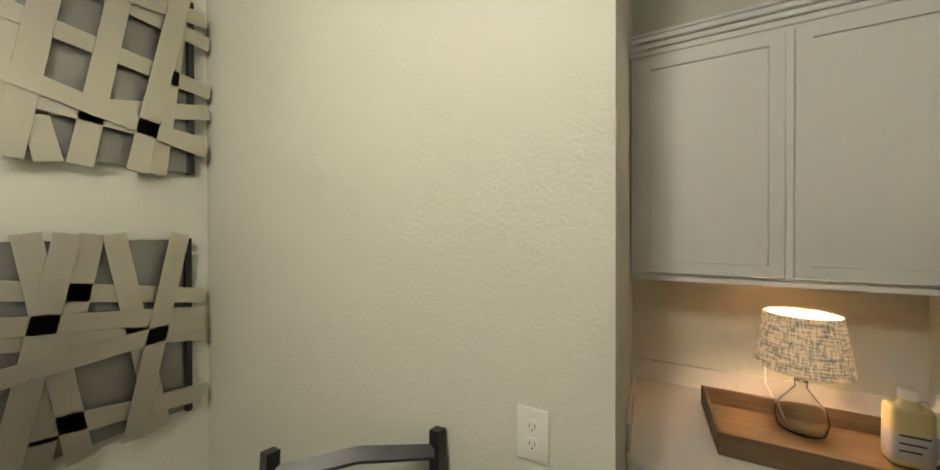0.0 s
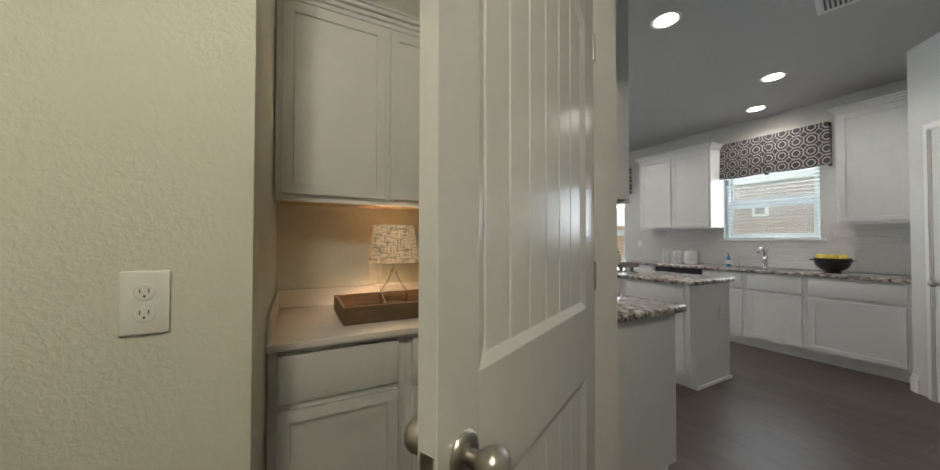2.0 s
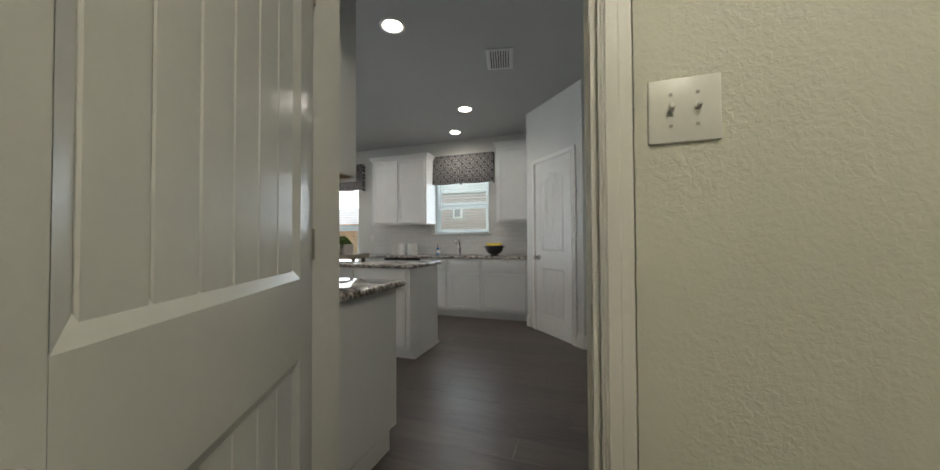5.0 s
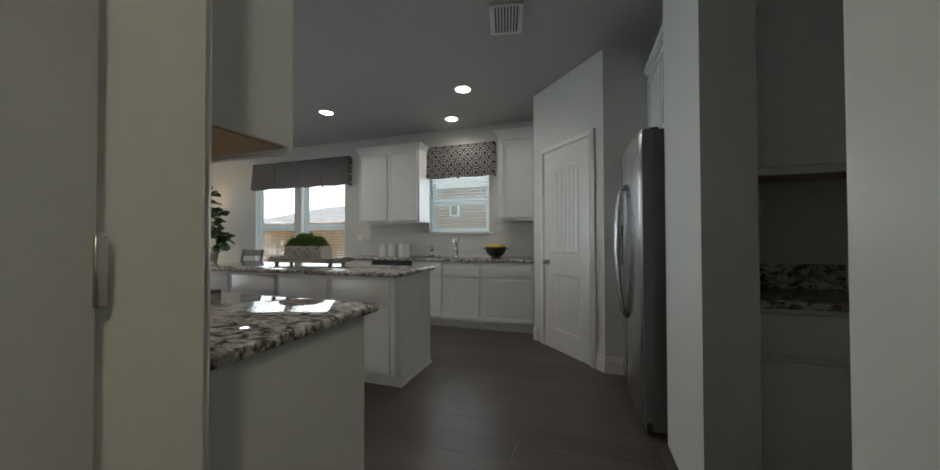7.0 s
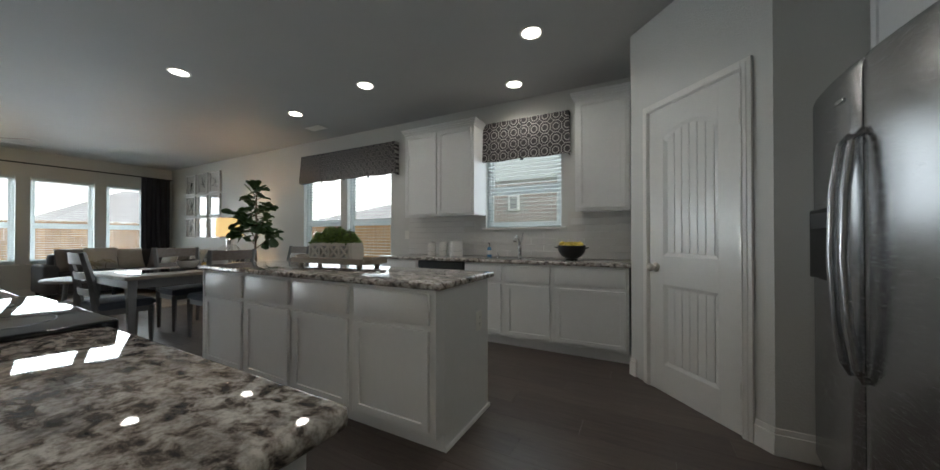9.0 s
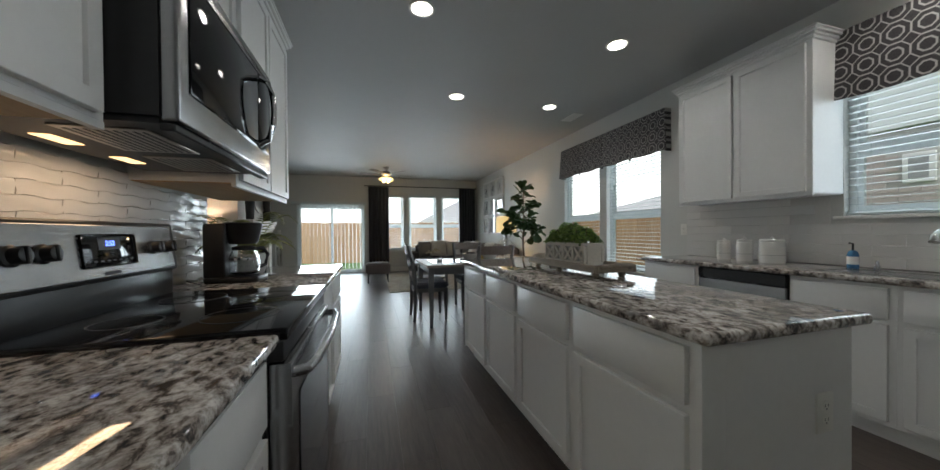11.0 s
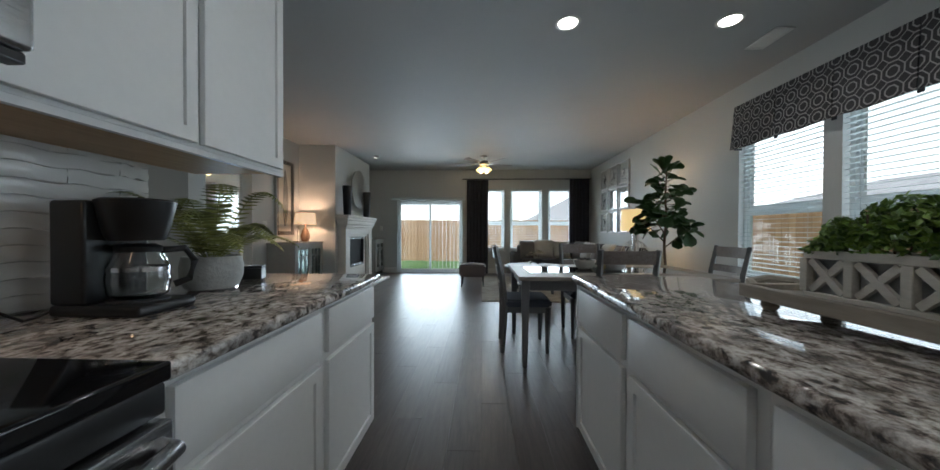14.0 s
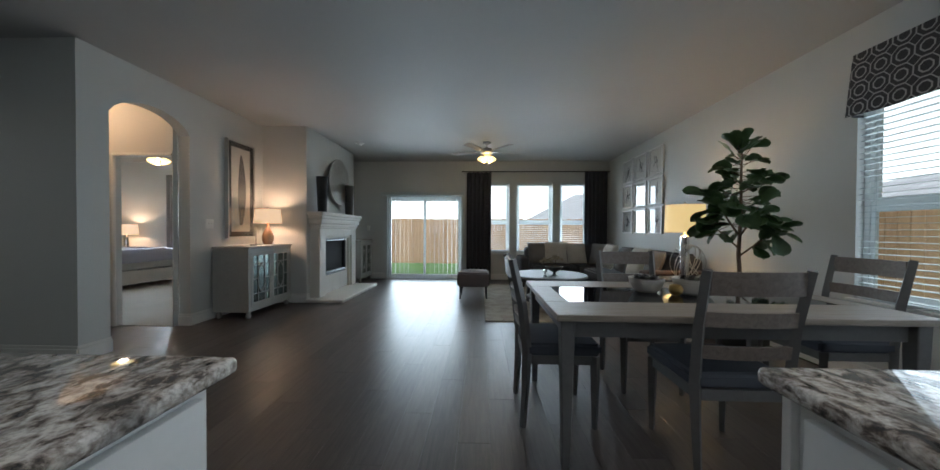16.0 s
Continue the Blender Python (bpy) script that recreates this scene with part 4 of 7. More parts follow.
wall_plate(pose(0.072, 0.93, 1.09, 0, 0, 0), 0.076, 0.125, "outlet", "white double power outlet on the textured wall")
wall_plate(pose(1.185, -0.127, 1.362, 0, 0, -90), 0.125, 0.128, "switch", "white double toggle switch plate beside the doorway")
wall_plate(pose(0.74, 1.96, 1.06, 0, 0, 0), 0.072, 0.118, "outlet", "white power outlet behind the small lamp")
wall_plate(pose(XE, 3.66, 1.16, 0, 0, -90), 0.075, 0.12, "switch", "white switch plate beside the dining window")
wall_plate(pose(XE, 1.05, 1.12, 0, 0, -90), 0.075, 0.12, "outlet", "white power outlet on the tiled backsplash")
wall_plate(pose(-0.88, 7.33, 1.22, 0, 0, 90), 0.12, 0.12, "switch", "white switch plate on the living room wall")
wall_plate(pose(-0.1, YN, 1.2, 0, 0, 0), 0.075, 0.12, "switch", "white switch plate beside the patio door")
wall_plate(pose(3.62, 1.567, 0.60, 0, 0, 0), 0.075, 0.12, "outlet", "white power outlet in the island end panel")
# ---- appliances ----


def text_part(s, size, m, material, parent, name="lettering", label=""):
    cu = bpy.data.curves.new("text", "FONT")
    cu.body, cu.size, cu.extrude, cu.align_x, cu.align_y = s, size, 0.0004, "CENTER", "CENTER"
    tmp = bpy.data.objects.new("tmp", cu)
    me = bpy.data.meshes.new_from_object(tmp)
    bpy.data.objects.remove(tmp)
    me.materials.append(material)
    ob = new(name, me)
    ob.parent = parent
    ob.matrix_local = m
    return tagged(ob, label)


def kitchen_range():
    """Local x across (0 to 0.76), front towards -y at y = 0, back at y = 0.67."""
    r = thing("kitchen_range", pose(2.085, 1.896, 0, 0, 0, 90), "stainless steel electric range with black glass cooktop", "range")
    w, h = 0.764, 0.885
    part("body", boxes((0, w, 0.03, 0.66, 0.02, h - 0.02)), M_BLACK, r, smooth=False)
    ct = part("cooktop", boxes((-0.002, w + 0.002, -0.022, 0.60, h - 0.018, h + 0.016), bevel=0.006, seg=3), M_BLACKGLASS, r, "glossy black glass cooktop")
    for x, y, rad in ((0.20, 0.15, 0.105), (0.57, 0.15, 0.085), (0.20, 0.43, 0.08), (0.57, 0.43, 0.105)):
        part("burner_ring", lathe([(rad, h + 0.0163), (rad, h + 0.0168), (rad - 0.004, h + 0.0168), (rad - 0.004, h + 0.0163)], 40, (x, y, 0), cap=False), M_DARKPANEL, ct, "thin grey burner ring")
    part("front_trim", boxes((0, w, -0.012, 0.03, h - 0.075, h - 0.02), bevel=0.006, seg=2), M_BLACK, r)
    door = part("oven_door", boxes((0.004, w - 0.004, -0.03, 0.028, 0.23, h - 0.08), bevel=0.006, seg=2), M_STEELH, r, "brushed stainless oven door")
    part("oven_window", boxes((0.085, w - 0.085, -0.034, -0.028, 0.30, h - 0.19), bevel=0.003), M_BLACKGLASS, door, "black oven window")
    pts = [(0.03, -0.02, h - 0.115), (0.04, -0.062, h - 0.113), (0.10, -0.076, h - 0.112), (w / 2, -0.084, h - 0.112), (w - 0.10, -0.076, h - 0.112), (w - 0.04, -0.062, h - 0.113), (w - 0.03, -0.02, h - 0.115)]
    part("oven_handle", tube(pts, 0.016, 12), M_STEEL, door, "bowed steel oven handle")
    part("storage_drawer", boxes((0.004, w - 0.004, -0.026, 0.028, 0.06, 0.222), bevel=0.006, seg=2), M_STEELH, r, "stainless storage drawer")
    gb = part("backguard", boxes((0, w, 0.59, 0.665, h + 0.0, h + 0.125), bevel=0.006, seg=2), M_BLACK, r)
    tilt = Matrix.Translation((0, 0.60, h + 0.115)) @ Matrix.Rotation(radians(-7), 4, "X")
    part("control_frame", turned(boxes((-0.004, w + 0.004, -0.03, 0.06, 0, 0.195), bevel=0.012, seg=3), tilt), M_BLACK, gb)
    cp = part("control_panel", turned(boxes((0.03, w - 0.03, -0.034, -0.028, 0.012, 0.18), bevel=0.003), tilt), M_STEELH, gb, "brushed steel control panel")
    part("display_panel", turned(boxes((0.27, 0.50, -0.037, -0.033, 0.045, 0.15), bevel=0.008, seg=2), tilt), M_BLACKGLASS, cp, "black display panel")
    part("clock_window", turned(boxes((0.335, 0.43, -0.0385, -0.0365, 0.10, 0.138)), tilt), M_BLACK, cp)
    text_part("2:52", 0.023, tilt @ Matrix.Translation((0.383, -0.0392, 0.119)) @ Matrix.Rotation(radians(90), 4, "X"), M_CLOCK, gb, "clock_digits", "blue glowing clock digits")
    for i in range(8):
        part("button_mark", turned(boxes((0.285 + i * 0.026, 0.298 + i * 0.026, -0.0376, -0.0368, 0.062, 0.067)), tilt), M_DARKPANEL, cp)
    part("maker_badge", turned(boxes((0.35, 0.42, -0.0355, -0.0335, 0.018, 0.03), bevel=0.001), tilt), M_DARKPANEL, cp, "small dark badge")
    for x in (0.075, 0.155, 0.60, 0.685):
        k = part("knob", turned(lathe([(0.027, 0), (0.027, 0.006), (0.021, 0.010), (0.019, 0.032), (0.016, 0.034)], 22), tilt @ Matrix.Translation((x, -0.033, 0.098)) @ Matrix.Rotation(radians(90), 4, "X")), M_BLACK, gb, "black control knob")
        part("grip", turned(boxes((x - 0.006, x + 0.006, -0.072, -0.045, 0.076, 0.12), bevel=0.003), tilt), M_BLACK, k)


M_CLOCK = glow("blue_clock_digits", (0.12, 0.2, 1.0), 6.0, (0.02, 0.02, 0.1))
M_HOODGLOW = glow("warm_hood_lamp", (1.0, 0.62, 0.28), 2.2)
M_WARMSHADE = linen("lit_linen_shade", (0.85, 0.72, 0.60), (0.70, 0.58, 0.47), (1.0, 0.74, 0.50), 1.1)
kitchen_range()


def microwave():
    m = thing("microwave", pose(1.865, 1.898, 0, 0, 0, 90), "stainless over-the-range microwave with black glass door", "microwave")
    w, z0, z1 = 0.757, 1.425, 1.872
    part("body", boxes((0, w, 0.03, 0.463, z0 + 0.012, z1 - 0.002)), M_BLACK, m, smooth=False)
    door = part("microwave_door", boxes((0, w, -0.012, 0.03, z0, z1), bevel=0.010, seg=3), M_STEELH, m, "brushed stainless door frame")
    part("door_glass", boxes((0.045, 0.575, -0.016, -0.010, z0 + 0.085, z1 - 0.055), bevel=0.006, seg=2), M_BLACKGLASS, door, "black door glass")
    part("control_strip", boxes((0.575, 0.735, -0.016, -0.010, z0 + 0.085, z1 - 0.055), bevel=0.006, seg=2), M_BLACKGLASS, door, "black control strip")
    part("microwave_handle", tube([(0.60, -0.01, z0 + 0.10), (0.60, -0.045, z0 + 0.12), (0.605, -0.062, z0 + 0.18), (0.607, -0.066, (z0 + z1) / 2 + 0.02), (0.605, -0.062, z1 - 0.14), (0.60, -0.045, z1 - 0.085), (0.60, -0.01, z1 - 0.07)], 0.012, 10), M_CHROME, door, "bowed steel handle")
    part("top_vent", boxes((0.02, w - 0.02, -0.013, 0.0, z1 - 0.03, z1 - 0.012)), M_DARKPANEL, m)
    part("lower_lip", boxes((0.004, w - 0.004, 0.0, 0.034, z0 - 0.022, z0 - 0.0005), bevel=0.004), M_BLACK, m)
    un = part("underside", boxes((0.01, w - 0.01, 0.035, 0.455, z0 - 0.004, z0 + 0.011)), M_DARKPANEL, m, "dark grey underside plate")
    for x in (0.24, 0.52):
        part("hood_lamp", boxes((x - 0.055, x + 0.055, 0.36, 0.405, z0 - 0.0065, z0 - 0.0045)), M_HOODGLOW, un, "glowing hood lamp")
    for x0 in (0.07, 0.42):
        f = part("grease_filter", boxes((x0, x0 + 0.27, 0.09, 0.29, z0 - 0.008, z0 - 0.0045), bevel=0.001), M_NICKEL, un, "metal mesh grease filter")
        for i in range(9):
            part("filter_slot", boxes((x0 + 0.02, x0 + 0.25, 0.105 + i * 0.02, 0.112 + i * 0.02, z0 - 0.0092, z0 - 0.0078)), M_BLACK, f)
    d = bpy.data.lights.new("hood_lamp_light", "AREA")
    d.shape, d.size, d.size_y, d.energy, d.color = "RECTANGLE", 0.4, 0.07, HOOD_WATTS, (1.0, 0.66, 0.38)
    new("hood_lamp_light", d).matrix_world = look((1.52, 2.28, z0 - 0.012), (1.50, 2.28, 0))


microwave()


def fridge():
    f = thing("refrigerator", pose(0, 0, 0), "stainless side-by-side refrigerator with bowed handles", "refrigerator")
    x0, x1, yf, yb, h = 3.10, 3.995, -0.14, -0.90, 1.775
    part("cabinet_body", boxes((x0 + 0.006, x1 - 0.006, yb, yf - 0.002, 0.03, h), bevel=0.004), M_FRIDGESIDE, f, "dark grey cabinet side")
    part("grille", boxes((x0 + 0.02, x1 - 0.02, yf - 0.02, yf + 0.03, 0.005, 0.075), bevel=0.004), M_BLACK, f)
    for a, b in ((x0, 3.50), (3.508, x1)):
        bm = bmesh.new()
        n = 14
        rows = []
        zs = [0.08, 0.5, 1.0, 1.5, h - 0.02, h + 0.012]
        for z in zs:
            row = []
            for i in range(n + 1):
                x = a + (b - a) * i / n
                u = (x - x0) / (x1 - x0)
                e = min(x - a, b - x) / 0.02
                bow = 0.05 + 0.035 * (1 - (2 * u - 1) ** 2) - 0.012 * max(0.0, 1 - e) ** 2
                if z > h:
                    bow -= 0.012
                row.append((x, yf + bow, z))
            rows.append([bm.verts.new(p) for p in row])
        back = [[bm.verts.new((a + (b - a) * i / n, yf + 0.001, z)) for i in range(n + 1)] for z in zs]
        for r in range(len(zs) - 1):
            for i in range(n):
                bm.faces.new((rows[r][i], rows[r][i + 1], rows[r + 1][i + 1], rows[r + 1][i]))
                bm.faces.new((back[r][i + 1], back[r][i], back[r + 1][i], back[r + 1][i + 1]))
            for i in (0, n):
                bm.faces.new((rows[r][i], rows[r + 1][i], back[r + 1][i], back[r][i]))
        for r in (0, len(zs) - 1):
            for i in range(n):
                bm.faces.new((rows[r][i], rows[r][i + 1], back[r][i + 1], back[r][i]))
        door = part("fridge_door", bm, M_STEEL, f, "brushed stainless door")
        hx = 3.462 if a == x0 else 3.552
        part("door_handle", tube([(hx, -0.055, 0.60), (hx, -0.03, 0.64), (hx, -0.008, 0.80), (hx, 0.004, 1.05), (hx, -0.004, 1.30), (hx, -0.025, 1.47), (hx, -0.055, 1.51)], 0.015, 10), M_STEEL, door, "bowed steel door handle")
    part("side_trim", boxes((x0 - 0.002, x0 + 0.0045, yf - 0.01, yf + 0.045, 0.08, h), bevel=0.001), M_FRIDGESIDE, f)
    dp = part("water_dispenser", boxes((3.72, 3.93, -0.078, -0.058, 0.93, 1.25), bevel=0.006), M_BLACKGLASS, f, "black recessed water dispenser")
    part("dispenser_controls", boxes((3.74, 3.91, -0.058, -0.054, 1.16, 1.23), bevel=0.002), M_DARKPANEL, dp)
    part("badge", boxes((3.60, 3.66, -0.058, -0.05, 1.66, 1.675), bevel=0.001), M_CHROME, f, "small oval chrome badge")
    part("hinge_cover", boxes((x0 + 0.03, x0 + 0.12, yf - 0.05, yf + 0.03, h, h + 0.02), bevel=0.005), M_BLACK, f)


fridge()
wall_cabinet(pose(4.006, -0.31, 0, 0, 0, 180), 0.948, 1.86, 2.46, "white shaker two-door cabinet above the refrigerator", depth=0.63, doors=2, bottom=M_CAB)


def dishwasher():
    d = thing("dishwasher", pose(4.935, 3.005, 0, 0, 0, -90), "stainless dishwasher with black control strip under the counter", "dishwasher")
    part("body", boxes((0.003, 0.612, 0.0, 0.57, 0.1, 0.852)), M_DARKPANEL, d, smooth=False)
    part("front_panel", boxes((0.006, 0.609, -0.022, -0.001, 0.11, 0.765), bevel=0.004), M_STEELH, d, "stainless front panel")
    part("control_strip", boxes((0.006, 0.609, -0.024, -0.001, 0.77, 0.85), bevel=0.004), M_BLACKGLASS, d, "black control strip")
    part("toe_plate", boxes((0.006, 0.609, 0.05, 0.06, 0.0, 0.1)), M_BLACK, d)


dishwasher()

# ---- sink wall small things ----


def faucet():
    f = thing("faucet", pose(5.36, 1.90, TOP), "polished chrome pull-out kitchen faucet", "faucet")
    part("base", lathe([(0.032, 0), (0.031, 0.008), (0.022, 0.016), (0.021, 0.09), (0.024, 0.10), (0.024, 0.14), (0.018, 0.155)], 24), M_CHROME, f)
    part("spout", tube([(0, 0, 0.13), (-0.02, 0, 0.19), (-0.06, 0, 0.235), (-0.11, 0, 0.24), (-0.15, 0, 0.215), (-0.165, 0, 0.185)], 0.015, 12, [0.017, 0.016, 0.016, 0.016, 0.019, 0.021]), M_CHROME, f)
    part("lever", tube([(0, 0, 0.155), (0.01, -0.02, 0.21), (0.02, -0.03, 0.285)], 0.008, 8, [0.014, 0.009, 0.007]), M_CHROME, f, "chrome lever")


faucet()
sk = thing("sink", pose(0, 0, 0), "stainless steel undermount sink rim set in the granite", "sink")
part("rim", boxes((5.00, 5.30, 1.55, 1.56, TOP + 0.0005, TOP + 0.004), (5.00, 5.30, 2.28, 2.29, TOP + 0.0005, TOP + 0.004), (5.00, 5.01, 1.55, 2.29, TOP + 0.0005, TOP + 0.004), (5.29, 5.30, 1.55, 2.29, TOP + 0.0005, TOP + 0.004)), M_STEEL, sk)
part("basin", boxes((5.01, 5.29, 1.56, 2.28, TOP + 0.0005, TOP + 0.0015)), M_STEEL, sk)
M_CERAMIC = plain("white_ceramic", (0.78, 0.77, 0.74), 0.2, var=0.03, bumps=0.03)
for y, r, h in ((3.10, 0.052, 0.155), (2.93, 0.056, 0.165), (2.73, 0.082, 0.17)):
    c = thing("canister", pose(5.34, y, TOP), "white ceramic kitchen canister with a lid", "canister", "white canisters")
    part("jar", lathe([(r * 0.96, 0), (r, 0.01), (r, h - 0.02), (r * 0.95, h - 0.008), (r * 0.9, h - 0.005)], 28), M_CERAMIC, c)
    part("lid", lathe([(r * 0.93, h - 0.005), (r * 0.96, h + 0.003), (r * 0.9, h + 0.014), (0.012, h + 0.018), (0.014, h + 0.028), (0.002, h + 0.032)], 28), M_CERAMIC, c)
    part("band_mark", lathe([(r + 0.0008, h * 0.35), (r + 0.0008, h * 0.36)], 28, cap=False), M_DARKPANEL, c, "thin dark band")
sb = thing("soap_bottle", pose(5.33, 2.27, TOP), "blue dish soap bottle with dark pump", "bottle")
part("bottle", lathe([(0.026, 0), (0.028, 0.01), (0.028, 0.09), (0.022, 0.11), (0.011, 0.12)], 20), plain("blue_soap", (0.08, 0.22, 0.42), 0.15, bumps=0), sb, "blue soap bottle")
part("label", lathe([(0.0288, 0.03), (0.0288, 0.08)], 20, cap=False), M_CERAMIC, sb, "white label")
part("pump", tube([(0, 0, 0.12), (0, 0, 0.165), (-0.035, 0, 0.168)], 0.006, 8), M_BLACK, sb)
bt = thing("soap_dispenser", pose(5.33, 2.16, TOP), "small chrome soap dispenser beside the faucet", "soap dispenser")
part("body", lathe([(0.015, 0), (0.014, 0.03), (0.008, 0.035), (0.008, 0.06)], 14), M_CHROME, bt)


def fruit_bowl():
    b = thing("fruit_bowl", pose(5.22, 1.30, TOP), "black metal colander bowl filled with yellow lemons", "bowl")
    prof = [(0.06, 0.0), (0.062, 0.01), (0.052, 0.016), (0.095, 0.038), (0.125, 0.078), (0.138, 0.12), (0.14, 0.15), (0.137, 0.151), (0.128, 0.11), (0.10, 0.06), (0.02, 0.028)]
    part("bowl_shell", lathe(prof, 32), plain("black_enamel", (0.02, 0.021, 0.022), 0.3, 0.3), b)
    for s in (-1, 1):
        part("handle", tube([(0, s * 0.138, 0.125), (0.02, s * 0.165, 0.13), (-0.02, s * 0.165, 0.13), (0, s * 0.138, 0.12)], 0.005), M_BLACK, b)
    lem = plain("lemon_skin", (0.75, 0.55, 0.06), 0.45, grain=150, bumps=0.3)
    r = random.Random(2)
    for i in range(13):
        a = i * 2.4
        rad = 0.03 + 0.07 * (i % 4) / 3
        m = pose(rad * math.cos(a), rad * math.sin(a), 0.135 + 0.012 * (i % 3), r.uniform(0, 180), r.uniform(0, 180), 0)
        part("lemon", turned(lathe([(0.003, -0.042), (0.012, -0.036), (0.026, -0.02), (0.031, 0), (0.026, 0.02), (0.012, 0.036), (0.003, 0.042)], 12), m), lem, b, "yellow lemon")


fruit_bowl()

# ---- island planter and tray ----
M_WASHED = plain("whitewashed_wood", (0.55, 0.52, 0.46), 0.7, var=0.18, grain=35, bumps=0.3, stretch=(3, 0.6, 3))
M_DRIFT = plain("grey_driftwood", (0.30, 0.26, 0.21), 0.7, var=0.25, grain=30, bumps=0.35, stretch=(3, 0.5, 3))
M_BOX = plain("galvanised_inner", (0.35, 0.36, 0.36), 0.5, 0.3)


def leaf_cloud(n, ext, size, seed, flat=0.4):
    """Many small leaves over an uneven mound."""
    r = random.Random(seed)
    vs, fs = [], []
    for _ in range(n):
        u, v = r.uniform(-1, 1), r.uniform(-1, 1)
        top = max(0.1, (1 - 0.5 * u * u * u * u) * (1 - 0.6 * v * v)) * (0.75 + 0.35 * noise.noise(Vector((u * 3, v * 2, seed))))
        z = top * r.uniform(0.1, 1) ** 0.45
        c = Vector((v * ext[0] * (1 + 0.25 * r.random()), u * ext[1] * (1 + 0.06 * r.random()), z * ext[2]))
        m = Euler((r.uniform(-1.2, 1.2), r.uniform(-1.2, 1.2), r.uniform(0, 6.3))).to_matrix()
        s = size * r.uniform(0.6, 1.2)
        k = len(vs)
        for p in ((0, -s, 0), (s * 0.55, -s * 0.1, s * 0.12), (0, s, 0), (-s * 0.55, -s * 0.1, s * 0.12)):
            vs.append(c + m @ Vector(p))
        fs.append((k, k + 1, k + 2))
        fs.append((k, k + 2, k + 3))
    me = bpy.data.meshes.new("leaves")
    me.from_pydata(vs, [], fs)
    return me


def leaf_material(name, dark, light):
    m, nt, b = nodes_of(name)
    g = nt.nodes.new("ShaderNodeNewGeometry")
    o = nt.nodes.new("ShaderNodeObjectInfo")
    f = math_node(nt, "ADD", math_node(nt, "MULTIPLY", g.outputs["Random Per Island"], 0.6), math_node(nt, "MULTIPLY", o.outputs["Random"], 0.4))
    f = math_node(nt, "ADD", f, math_node(nt, "MULTIPLY", math_node(nt, "SUBTRACT", noise_tex(nt, coords(nt), 25, 3), 0.5), 0.5))
    nt.links.new(ramp(nt, f, [(0.2, dark), (0.85, light)]), b.inputs["Base Color"])
    b.inputs["Roughness"].default_value = 0.45
    return m


M_BOXWOOD = leaf_material("boxwood_leaves", (0.045, 0.10, 0.014), (0.26, 0.40, 0.07))
M_FIDDLE = leaf_material("fiddle_leaf", (0.018, 0.045, 0.012), (0.07, 0.13, 0.04))
M_FERN = leaf_material("fern_green", (0.10, 0.12, 0.025), (0.32, 0.34, 0.10))
M_BARK = plain("grey_brown_bark", (0.14, 0.10, 0.07), 0.85, var=0.25, grain=60, bumps=0.4)


